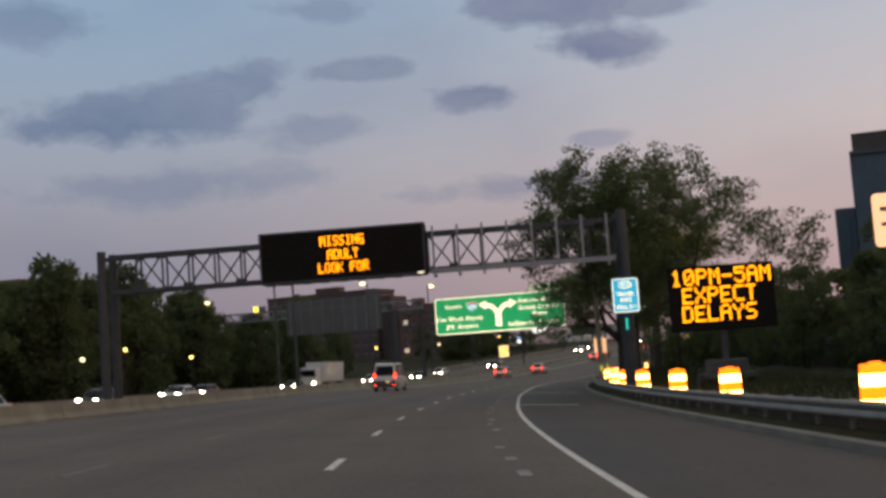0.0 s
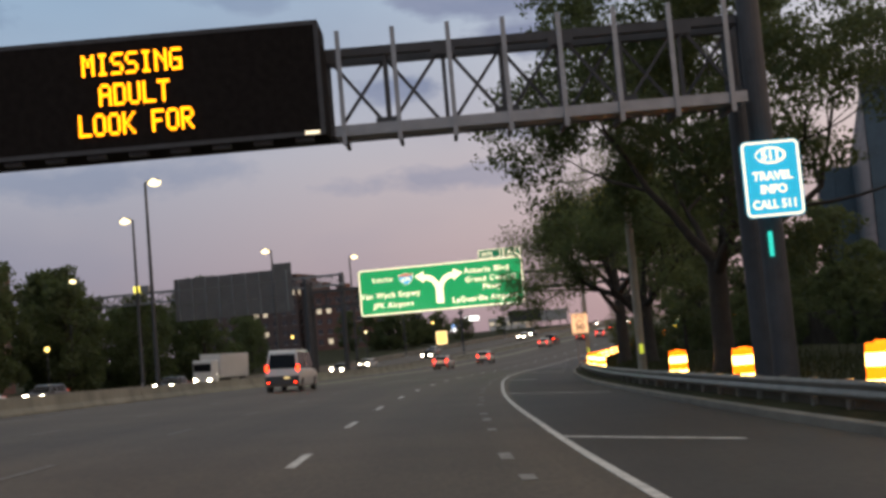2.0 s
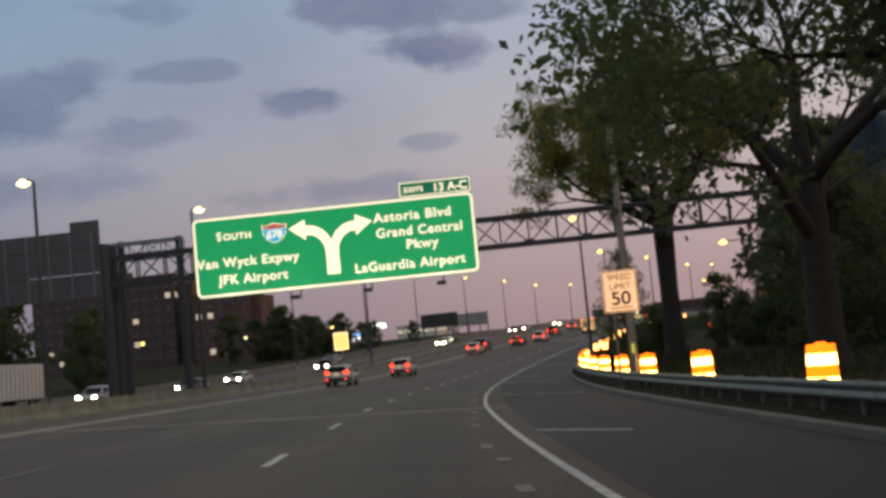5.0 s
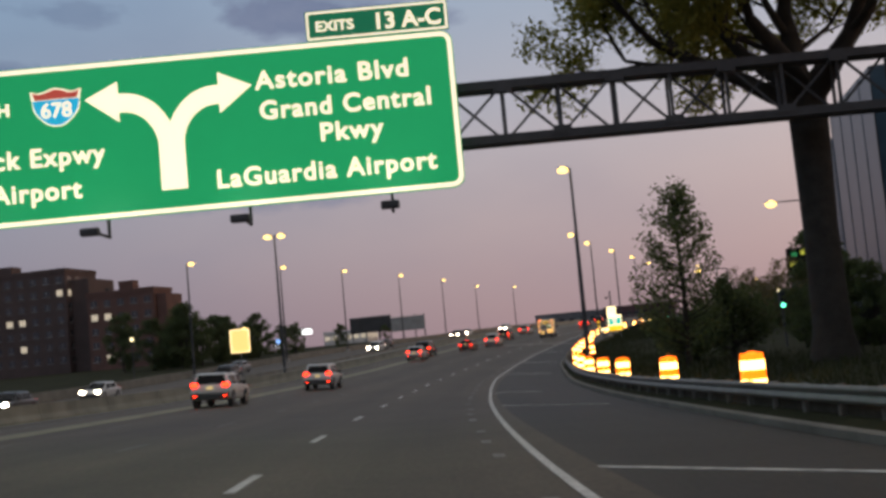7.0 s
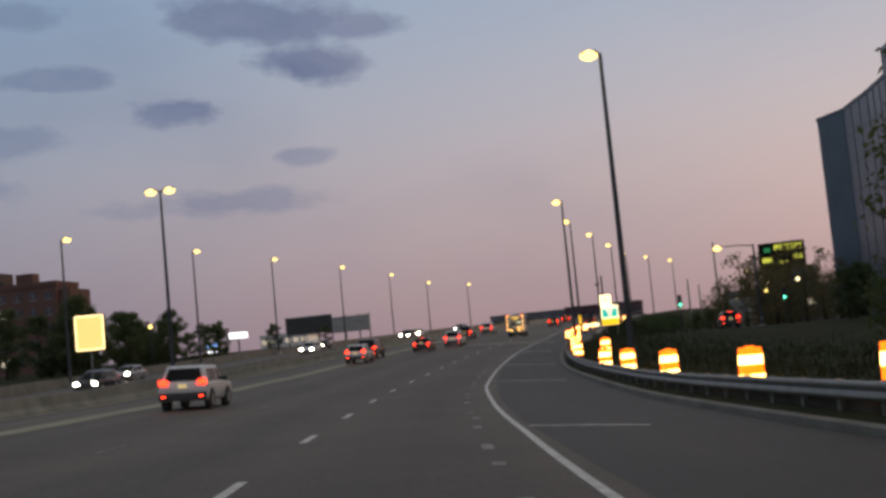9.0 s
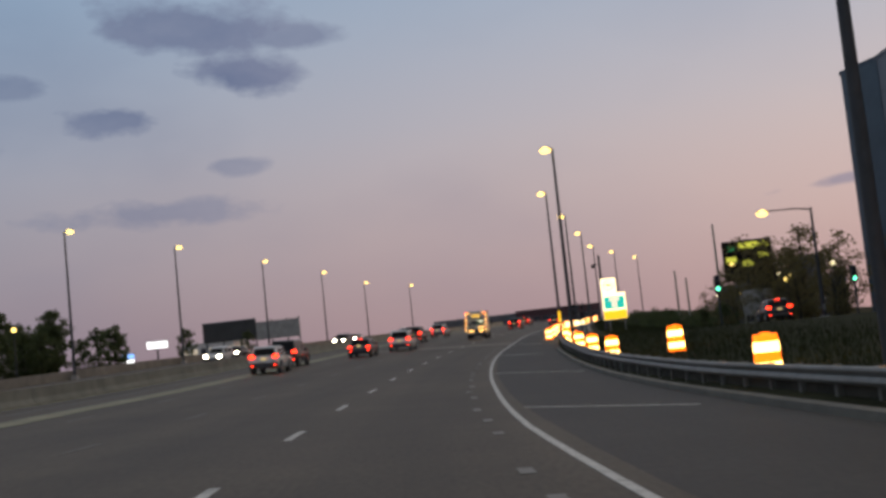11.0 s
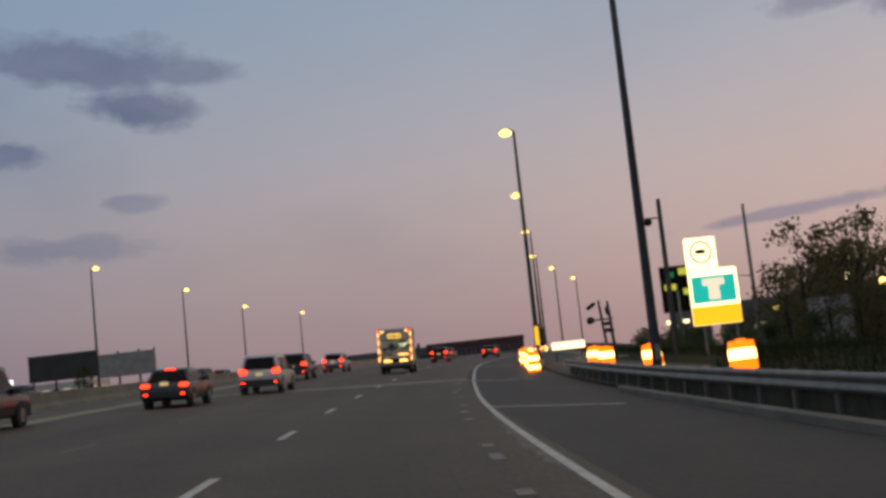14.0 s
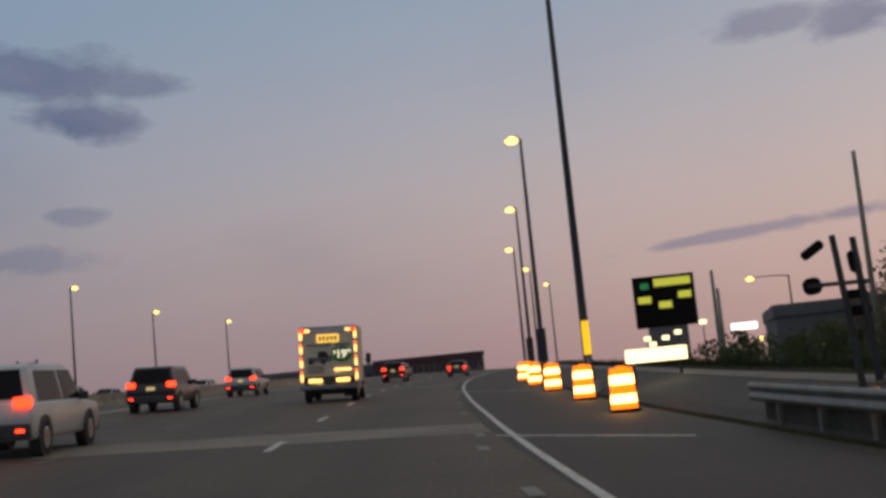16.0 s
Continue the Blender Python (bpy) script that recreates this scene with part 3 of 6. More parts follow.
# kerb at the shoulder's edge


def kerb_shift(s):
    """How far the kerb is shifted to fit the camera's view."""
    return float(np.interp(s, [0, 50, 70, 90, 135, 150, 205, 222, 262], [0.12, 0.12, 0.0, -0.25, -0.2, 0.0, 0.08, -0.35, -0.4]))


for k in range(93):
    s = -16 + k * 3.0
    tagged(part("kerb", sweep(bmesh.new(), [(6.3, -0.2), (6.3, 0.13), (6.34, 0.15), (6.48, 0.16), (6.52, -0.2)], s, s + 2.985, 1.5, shift=kerb_shift), M_CONC_D), "weathered concrete kerb length", "kerb", "kerb lengths", "structure")

# guard rail: two corrugated beams on posts
RAIL_END = 287.0


def rail_u(s):
    return float(np.interp(s, [0, 60, 80, 125, 160, 205, 224, 258, 279, 287], [0.15, 0.1, -0.05, 0.0, 0.05, 0.0, -0.3, -0.4, -0.35, -0.3]))


W_BEAM = [(0.0, -0.155), (0.035, -0.13), (0.05, -0.09), (0.035, -0.05), (-0.005, 0.0), (0.035, 0.05), (0.05, 0.09), (0.035, 0.13), (0.0, 0.155)]
for k in range(75):
    s0 = -18 + k * 4.0
    if s0 + 4 > RAIL_END:
        break
    rail = thing("guard_rail", Matrix.Identity(4), "weathered steel guard rail length on posts beside the kerb", "guard rail", "guard rail lengths")
    for h0, nm in ((0.58, "rail_beam"),):
        prof = [(6.78 - a, h0 + b) for a, b in W_BEAM] + [(6.79 - a, h0 + b) for a, b in reversed(W_BEAM)]
        part(nm, sweep(bmesh.new(), prof, s0, s0 + 4.02, 2.0, shift=rail_u), M_RAIL, rail)
    # added dark strip stands in for the shaded gap under the beam, hides drum feet
    part("gap_strip", sweep(bmesh.new(), [(6.99, 0.02), (7.07, 0.02), (7.07, 0.47), (6.99, 0.47)], s0, s0 + 3.98, 2.0, shift=rail_u), M_GAP, rail, "dark strip put in for the shaded gap below the beam")
    for d in (1.0, 3.0):
        part("post", boxes((-0.07, 0.05, -0.08, 0.08, -0.5, 0.74)), M_RAIL, rail, at=spot(s0 + d, 6.97 + rail_u(s0 + d), 0.0))
        part("blockout", boxes((-0.1, 0.02, -0.08, 0.08, 0.42, 0.72)), M_WOOD, rail, at=spot(s0 + d, 6.9 + rail_u(s0 + d), 0.0))

# median barriers: concrete with a sloping foot, in lengths
BARRIER = [(-0.3, -0.1), (0.3, -0.1), (0.3, 0.08), (0.16, 0.33), (0.1, 0.82), (-0.1, 0.82), (-0.16, 0.33), (-0.3, 0.08)]
for u, nm, low in ((-17.6, "median_barrier", 0.9), (-25.1, "median_barrier", 0.6)):
    for k in range(50):
        s0 = -30 + k * 9.0
        tagged(part(nm, sweep(bmesh.new(), [(u + a, b * low) for a, b in BARRIER], s0, s0 + 8.96, 3.0), M_BARRIER if u > -18 else M_CONC_D), "weathered concrete median barrier length", "barrier", "median barriers", "structure")
tagged(part("far_parapet", sweep(bmesh.new(), [(-41.4, -0.1), (-40.9, -0.1), (-41.0, 0.9), (-41.3, 0.9)], -60, 520, 5), M_CONC_D), "dark concrete parapet beyond the oncoming lanes", "barrier", "", "structure")
tagged(part("median_strip", sweep(bmesh.new(), [(-24.8, -0.02), (-17.9, -0.02), (-17.9, 0.14), (-24.8, 0.14)], -30, 420, 5), M_CONC_D), "dirty concrete median strip between the barriers", "median", "", "structure")

# ================= overhead gantries =================
def plate(bm, x0, x1, z0, z1, y, thick, r=0.0, n=5):
    """An upright plate facing -y with rounded corners."""
    if r <= 0:
        return box(bm, x0, x1, y, y + thick, z0, z1)
    ring = []
    for cx, cz, a0 in ((x1 - r, z1 - r, 0), (x0 + r, z1 - r, 90), (x0 + r, z0 + r, 180), (x1 - r, z0 + r, 270)):
        for k in range(n + 1):
            a = radians(a0 + 90 * k / n)
            ring.append((cx + r * math.cos(a), cz + r * math.sin(a)))
    f = [bm.verts.new((x, y, z)) for x, z in ring]
    b = [bm.verts.new((x, y + thick, z)) for x, z in ring]
    bm.faces.new(f)
    bm.faces.new(b[::-1])
    m = len(ring)
    for k in range(m):
        bm.faces.new((f[k], b[k], b[(k + 1) % m], f[(k + 1) % m]))
    bmesh.ops.recalc_face_normals(bm, faces=bm.faces)
    return bm


def rim(x0, x1, z0, z1, y, w, r):
    """A raised border round a sign face."""
    bm = bmesh.new()
    rings = []
    for ins, rr in ((0.0, r), (w, max(r - w, 0.01))):
        ring = []
        for cx, cz, a0 in ((x1 - ins - rr, z1 - ins - rr, 0), (x0 + ins + rr, z1 - ins - rr, 90), (x0 + ins + rr, z0 + ins + rr, 180), (x1 - ins - rr, z0 + ins + rr, 270)):
            for k in range(6):
                a = radians(a0 + 18 * k)
                ring.append(bm.verts.new((cx + rr * math.cos(a), y, cz + rr * math.sin(a))))
        rings.append(ring)
    m = len(rings[0])
    fs = [bm.faces.new((rings[0][k], rings[0][(k + 1) % m], rings[1][(k + 1) % m], rings[1][k])) for k in range(m)]
    bmesh.ops.recalc_face_normals(bm, faces=fs)
    bmesh.ops.solidify(bm, geom=bm.faces[:], thickness=0.006)
    return bm


def truss(parent, x0, x1, z0, z1, y0, y1, bay, mat, chord=0.2, web=0.09, gussets=True):
    """A box truss of chords, uprights and crossed braces, along x."""
    for y in (y0, y1):
        for z in (z0, z1):
            part("chord", beam(bmesh.new(), (x0, y, z), (x1, y, z), chord, chord), mat, parent)
    n = max(1, int(round((x1 - x0) / bay)))
    for i in range(n + 1):
        x = x0 + (x1 - x0) * i / n
        bm = bmesh.new()
        for y in (y0, y1):
            beam(bm, (x, y, z0), (x, y, z1), web)
        for z in (z0, z1):
            beam(bm, (x, y0, z), (x, y1, z), web)
        part("upright_frame", bm, mat, parent)
        if i < n:
            xb = x0 + (x1 - x0) * (i + 1) / n
            for j, y in enumerate((y0, y1)):
                za, zb = (z0, z1) if (i + j) % 2 else (z1, z0)
                part("diagonal", beam(bmesh.new(), (x, y, za), (xb, y, zb), web * 0.85), mat, parent)
        if gussets:
            zg = z0 if i % 2 else z1 - 0.24
            part("gusset_plate", boxes((x - 0.28, x + 0.28, y0 - chord * 0.65, y0 - chord * 0.52, zg, zg + 0.24)), mat, parent)


def upright(parent, name, x, y, z0, z1, r, mat):
    bm = bmesh.new()
    tube(bm, [(x, y, z0), (x, y, z0 + 0.06), (x, y, z0 + 0.07), (x, y, z1 - 0.05), (x, y, z1)], [r * 1.9, r * 1.9, r, r * 0.92, r * 0.86], 16)
    return part(name, bm, mat, parent, smooth=False)


# the first gantry, with its message board; heights are over the road's plane at the lane's middle
G1 = spot(58.5, 0.0, 0.0)
gz = G1.translation.z
gantry = thing("sign_gantry", G1, "dark steel truss gantry over the carriageway on round posts", "gantry")
T0, T1 = 4.62 - gz, 6.42 - gz
truss(gantry, -18.0, 7.5, T0, T1, 0.9, 1.7, 1.33, M_STEEL, 0.2, 0.085)
for y in (0.75, 2.45):
    upright(gantry, "post", -18.4, y, 0.5, 6.72 - gz, 0.24, M_STEEL)
    upright(gantry, "post", 7.75, y, 0.2, 6.85 - gz, 0.28, M_STEEL)
# walkway with its hangers
part("walkway", boxes((-1.7, 7.3, -0.15, 0.75, T0 - 0.24, T0 - 0.14)), M_GALV, gantry, "grey steel grating walkway")
part("walkway_beam", boxes((-1.7, 7.3, -0.2, -0.1, T0 - 0.3, T0 - 0.06)), M_GALV, gantry)
for k in range(8):
    x = -1.5 + k * 1.21
    part("hanger", boxes((x - 0.05, x + 0.05, -0.28, -0.2, T0 - 0.5, T1 + 0.22)), M_GALV, gantry, "galvanised upright hanger")
    part("cross_bar", boxes((x - 0.04, x + 0.04, -0.2, 1.0, T0 - 0.42, T0 - 0.3)), M_STEEL, gantry)

board = thing("message_board", G1 @ pose(-5.95, -0.55, 4.33 - gz), "black overhead LED message board with amber capitals", "message board")
part("cabinet", boxes((-4.08, 4.08, 0.0, 1.25, 0.0, 2.52), bev=0.03), M_LED_FACE, board)
part("face_frame", rim(-4.08, 4.08, 0.0, 2.52, -0.012, 0.1, 0.05), M_STEEL, board)
for k in range(9):
    part("vent_fin", boxes((-3.6 + k * 0.9 - 0.2, -3.6 + k * 0.9 + 0.2, 0.1, 0.3, -0.09, 0.0)), M_STEEL, board)
for i, (txt, z, x) in enumerate((("MISSING", 2.17, 0.02), ("ADULT", 1.5, 0.04), ("LOOK FOR", 0.86, 0.04))):
    led_text(txt, x, z, 0.0525, 0.069, 0.074, -0.03, M_LED, board)
part("service_lamp", boxes((3.65, 3.95, -0.05, 0.0, 0.03, 0.1)), M_LEGEND, board)

info = thing("travel_info_sign", G1 @ pose(7.6, -0.35, 1.75 - gz), "blue travel information sign bolted to the gantry post", "road sign")
part("sign_panel", plate(bmesh.new(), -0.68, 0.68, 0.0, 1.78, 0.0, 0.02, 0.14), M_BLUE_S, info)
info.scale = (0.93, 1.0, 0.93)
part("sign_border", rim(-0.66, 0.66, 0.02, 1.76, -0.008, 0.05, 0.12), M_LEGEND, info)
bm = bmesh.new()
n = 28
outer = [bm.verts.new((0.36 * math.cos(2 * math.pi * k / n), -0.01, 1.43 + 0.2 * math.sin(2 * math.pi * k / n))) for k in range(n)]
inner = [bm.verts.new((0.31 * math.cos(2 * math.pi * k / n) - 0.02, -0.01, 1.43 + 0.15 * math.sin(2 * math.pi * k / n))) for k in range(n)]
for k in range(n):
    bm.faces.new((outer[k], outer[(k + 1) % n], inner[(k + 1) % n], inner[k]))
part("oval_emblem", bm, M_LEGEND, info)
lettering("511", 0.3, M_LEGEND, info, "sign_letters", 0.0, -0.012, 1.33, bold=0.01)
for t, z, sc in (("TRAVEL", 0.86, 0.95), ("INFO", 0.55, 0.95), ("CALL 511", 0.2, 0.9)):
    lettering(t, 0.28, M_LEGEND, info, "sign_letters", 0.0, -0.012, z, stretch=sc, bold=0.008)
part("bracket", boxes((-0.3, 0.3, 0.02, 0.12, 0.3, 0.36), (-0.3, 0.3, 0.02, 0.12, 1.3, 1.36)), M_GALV, info)
tag = thing("green_marker", G1 @ pose(7.62, 0.4, 0.95 - gz), "narrow glowing green marker strip on the post", "marker")
part("marker_strip", boxes((-0.05, 0.05, 0.0, 0.015, 0.0, 0.55)), M_TEAL_S, tag)

# the second gantry and the large green guide sign
G2 = spot(151.0, 0.0, 0.0)
gz = G2.translation.z
gantry2 = thing("sign_gantry", G2, "dark steel truss gantry carrying a green guide sign", "gantry")
T0, T1 = 4.72 - gz, 6.35 - gz
truss(gantry2, -20.4, 24.4, T0, T1, 0.8, 1.35, 1.66, M_STEEL, 0.26, 0.085)
for y in (0.7, 2.2):
    upright(gantry2, "post", -20.6, y, 0.0, 7.2 - gz, 0.3, M_STEEL)
    upright(gantry2, "post", 24.7, y, 0.6, 7.0 - gz, 0.3, M_STEEL)
Z0, Z1 = 3.35 - gz, 8.02 - gz
guide = thing("guide_sign", G2 @ pose(0, 0, 0), "large green motorway guide sign with white legend and forked arrow", "road sign")
X0, X1 = -15.1, 1.48
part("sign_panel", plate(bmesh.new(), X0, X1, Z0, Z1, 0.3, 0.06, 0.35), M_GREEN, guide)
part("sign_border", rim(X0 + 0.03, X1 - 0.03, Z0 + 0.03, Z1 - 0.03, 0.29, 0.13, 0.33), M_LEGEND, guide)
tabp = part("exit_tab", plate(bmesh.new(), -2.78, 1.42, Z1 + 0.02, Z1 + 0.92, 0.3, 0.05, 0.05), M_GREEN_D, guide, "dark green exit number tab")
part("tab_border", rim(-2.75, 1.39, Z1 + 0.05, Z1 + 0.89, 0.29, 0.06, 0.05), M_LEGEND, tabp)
for k in range(9):
    x = X0 + 1.2 + k * (X1 - X0 - 2.4) / 8
    part("stiffener", boxes((x - 0.05, x + 0.05, 0.36, 0.8, Z0 + 0.2, Z1 - 0.2)), M_BACK, guide)


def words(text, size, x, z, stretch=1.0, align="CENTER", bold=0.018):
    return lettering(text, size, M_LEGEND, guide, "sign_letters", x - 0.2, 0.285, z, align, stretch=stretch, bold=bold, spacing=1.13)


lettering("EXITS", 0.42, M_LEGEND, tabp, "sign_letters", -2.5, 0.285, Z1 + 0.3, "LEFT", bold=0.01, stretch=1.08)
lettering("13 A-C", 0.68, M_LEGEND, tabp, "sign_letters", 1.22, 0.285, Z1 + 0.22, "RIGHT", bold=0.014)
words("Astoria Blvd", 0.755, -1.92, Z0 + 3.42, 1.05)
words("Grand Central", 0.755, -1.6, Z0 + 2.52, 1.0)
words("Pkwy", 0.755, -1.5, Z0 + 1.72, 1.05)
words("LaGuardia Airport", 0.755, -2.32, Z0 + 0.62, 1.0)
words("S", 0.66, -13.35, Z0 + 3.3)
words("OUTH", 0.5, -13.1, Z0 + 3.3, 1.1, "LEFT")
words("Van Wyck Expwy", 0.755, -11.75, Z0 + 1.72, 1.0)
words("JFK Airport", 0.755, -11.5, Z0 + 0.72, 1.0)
# route shield
shield = part("route_shield", bmesh.new(), M_LEGEND, guide, "red, white and blue route shield")


def shield_mesh(w, h, y, cut=None, top=True):
    bm = bmesh.new()
    pts = []
    for k in range(13):
        a = -1 + 2 * k / 12
        pts.append((a * w / 2, h * (0.44 + 0.05 * math.cos(a * math.pi * 1.5))))
    for k in range(1, 16):
        a = 1 - 2 * k / 16
        pts.append((a * w / 2 * (1.02 if abs(a) > 0.2 else 1), -h * 0.5 * (1 - abs(a) ** 2.2) + (0.1 * h)))
    if cut is not None:
        pts = [(x, min(z, cut) if not top else max(z, cut)) for x, z in pts]
    bm.faces.new([bm.verts.new((x, y, z)) for x, z in pts])
    bmesh.ops.recalc_face_normals(bm, faces=bm.faces)
    bmesh.ops.solidify(bm, geom=bm.faces[:], thickness=0.005)
    return bm


sx, sz = -10.25, Z0 + 3.38
part("shield_face", shield_mesh(1.5, 1.3, 0.285), M_LEGEND, shield).location = (sx, 0, sz)
part("shield_band", shield_mesh(1.4, 1.2, 0.277, 0.3), M_RED_S, shield).location = (sx, 0, sz)
part("shield_field", shield_mesh(1.4, 1.2, 0.279, 0.28, False), M_BLUE_S, shield).location = (sx, 0, sz)
lettering("678", 0.62, M_LEGEND, shield, "shield_number", sx, 0.268, sz - 0.24, bold=0.012)


def arrow_mesh(mirror):
    """One curved branch of the fork, from the stem to its head."""
    bm = bmesh.new()
    pts = []
    for k in range(13):
        a = math.pi / 2 * k / 12
        pts.append((1.45 - 1.45 * math.cos(a), 1.55 * math.sin(a)))
    pts = [(x, z) for x, z in pts] + [(1.75, 1.57)]
    lo, hi = [], []
    for i, (x, z) in enumerate(pts):
        px, pz = pts[max(i - 1, 0)]
        nx, nz = pts[min(i + 1, len(pts) - 1)]
        dx, dz = nx - px, nz - pz
        q = math.hypot(dx, dz)
        w = 0.3
        lo.append(bm.verts.new((mirror * (x + dz / q * w), 0, z - dx / q * w)))
        hi.append(bm.verts.new((mirror * (x - dz / q * w), 0, z + dx / q * w)))
    for i in range(len(pts) - 1):
        bm.faces.new((lo[i], lo[i + 1], hi[i + 1], hi[i]))
    hd = [bm.verts.new((mirror * x, 0, z)) for x, z in ((1.6, 0.95), (1.6, 2.25), (2.75, 1.75))]
    bm.faces.new(hd)
    bmesh.ops.recalc_face_normals(bm, faces=bm.faces)
    bmesh.ops.solidify(bm, geom=bm.faces[:], thickness=0.006)
    return bm


fork = part("forked_arrow", boxes((-0.42, 0.42, 0.0, 0.006, 0.0, 1.5)), M_LEGEND, guide, "white forked arrow", at=pose(-6.95, 0.283, Z0 + 0.7) @ Matrix.Diagonal((0.9, 1, 0.95, 1)))
for mi in (-1, 1):
    part("arrow_branch", arrow_mesh(mi), M_LEGEND, fork, at=pose(mi * 0.12, 0 if mi < 0 else -0.004, 1.3) @ Matrix.Diagonal((0.95, 1, 0.98, 1)))
# the lamps under the sign, on arms
for k, x in enumerate((-13.0, -9.1, -4.9, -0.7)):
    lampu = part("sign_lamp", boxes((x - 0.26, x + 0.26, -1.25, -0.95, Z0 - 0.62, Z0 - 0.4), bev=0.04), M_STEEL, guide, "dark sign floodlight on an arm")
    part("lamp_arm", boxes((x - 0.04, x + 0.04, -1.0, 0.9, Z0 - 0.5, Z0 - 0.43), (x - 0.04, x + 0.04, 0.8, 0.9, Z0 - 0.5, T0)), M_STEEL, lampu)
    la = bpy.data.lights.new("sign_floodlight", "AREA")
    la.shape, la.size, la.size_y, la.energy, la.color = "RECTANGLE", 0.5, 0.2, SIGN_WATTS, (1.0, 0.95, 0.82)
    lo = new("sign_floodlight", la)
    lo.matrix_basis = look(G2 @ Vector((x, -1.1, Z0 - 0.36)), G2 @ Vector((x, 0.3, Z0 + 2.6)))

# ================= roadside signs =================
def leg(parent, x, z1, y=0.05, z0=-0.6, mat=None):
    return part("sign_post", boxes((x - 0.04, x + 0.04, y, y + 0.06, z0, z1)), mat or M_GALV, parent)


sp = thing("speed_limit_sign", spot(127.2, 6.92, 0.22), "white rectangular speed limit sign with black figures", "road sign")
part("sign_panel", plate(bmesh.new(), -0.65, 0.65, 2.72, 4.3, 0.0, 0.02, 0.06), M_SPEED, sp)
part("sign_border", rim(-0.63, 0.63, 2.74, 4.28, -0.008, 0.035, 0.06), M_BLACK, sp)
lettering("SPEED", 0.34, M_BLACK, sp, "sign_letters", 0, -0.012, 3.93, stretch=1.0)
lettering("LIMIT", 0.34, M_BLACK, sp, "sign_letters", 0, -0.012, 3.58, stretch=1.0)
lettering("50", 0.68, M_BLACK, sp, "sign_figure", 0, -0.012, 3.02, stretch=1.1, bold=0.012)
part("small_print", boxes((-0.42, 0.42, -0.012, -0.006, 2.88, 2.92)), M_BACK, sp)
leg(sp, -0.3, 4.2)
leg(sp, 0.35, 4.2)

toll = thing("detour_sign_panels", spot(269.8, 10.7, -0.1), "stacked yellow, teal and cream route panels on posts", "road sign")
toll.scale = (0.93, 1.0, 0.98)
part("upper_panel", plate(bmesh.new(), -1.0, 0.15, 3.72, 4.82, 0.0, 0.02, 0.06), M_CREAM_S, toll)
part("lower_panel", plate(bmesh.new(), -1.0, 0.8, 1.75, 3.7, 0.0, 0.02, 0.06), M_CREAM_S, toll)
part("teal_panel", plate(bmesh.new(), -0.9, 0.7, 2.52, 3.45, -0.015, 0.01, 0.02), M_TEAL_S, toll)
part("yellow_panel", plate(bmesh.new(), -0.99, 0.79, 1.76, 2.4, -0.015, 0.01, 0.05), M_YELLOW_S, toll)
ringm = bmesh.new()
rr = 0.4
o_ = [ringm.verts.new((-0.42 + rr * math.cos(k * math.pi / 12), -0.015, 4.3 + rr * math.sin(k * math.pi / 12))) for k in range(24)]
i_ = [ringm.verts.new((-0.42 + (rr - 0.06) * math.cos(k * math.pi / 12), -0.015, 4.3 + (rr - 0.06) * math.sin(k * math.pi / 12))) for k in range(24)]
for k in range(24):
    ringm.faces.new((o_[k], o_[(k + 1) % 24], i_[(k + 1) % 24], i_[k]))
part("round_emblem", ringm, M_BACK, toll)
part("emblem_shape", boxes((-0.62, -0.24, -0.018, -0.012, 4.24, 4.4)), M_BLACK, toll)
part("legend_bar", boxes((-0.5, 0.3, -0.024, -0.016, 3.12, 3.36), (-0.3, 0.1, -0.024, -0.016, 2.62, 3.116)), M_LEGEND, toll)
leg(toll, -0.6, 4.7)
leg(toll, 0.6, 3.6)

# trailer-mounted message sign
trail = thing("portable_message_sign", spot(45.0, 9.9, 0.45), "trailer-mounted black message sign with yellow dotted capitals", "message sign")
part("sign_case", boxes((-1.95, 1.95, 0.0, 0.22, 2.2, 4.62), bev=0.03), M_LED_FACE, trail)
for t, z, x in (("10PM-5AM", 4.5, 0.0), ("EXPECT", 3.82, -0.1), ("DELAYS", 3.14, -0.15)):
    led_text(t, x, z, 0.078, 0.085, 0.085, -0.02, M_LED2, trail)
part("mast", boxes((-0.09, 0.09, 0.22, 0.4, 0.4, 4.2)), M_STEEL, trail)
part("trailer_bed", boxes((-0.9, 0.9, -0.6, 1.2, 0.42, 0.62), bev=0.02), M_STEEL, trail)
part("battery_box", boxes((-0.7, 0.7, -0.2, 0.9, 0.62, 1.1), bev=0.03), M_STEEL, trail)
for x in (-1.0, 1.0):
    bm = bmesh.new()
    tube(bm, [(x - 0.1, 0.3, 0.32), (x + 0.1, 0.3, 0.32)], 0.32, 18)
    part("wheel", bm, M_RUBBER, trail)
part("tow_bar", boxes((-0.05, 0.05, -2.0, -0.6, 0.46, 0.54)), M_STEEL, trail)
part("jack", boxes((-0.05, 0.05, -1.9, -1.8, 0.0, 0.5)), M_STEEL, trail)

for s, u, nm in ((212.6, -19.5, "warning_sign"),):
    ws = thing(nm, spot(s, u, 0.14), "square yellow-white warning sign on a median post", "road sign")
    part("sign_panel", plate(bmesh.new(), -0.8, 0.8, 2.65, 4.55, 0.0, 0.02, 0.08), M_WARN_S, ws)
    part("sign_border", rim(-0.78, 0.78, 2.67, 4.53, -0.008, 0.05, 0.08), M_CREAM_S, ws)
    leg(ws, 0, 4.3, z0=-0.1)

wk = thing("work_zone_sign", spot(20.0, 7.85, 0.3), "small pale orange work zone sign on a post", "road sign")
part("sign_panel", plate(bmesh.new(), -0.42, 0.5, 2.95, 3.85, 0.0, 0.02, 0.08), M_SPEED, wk)
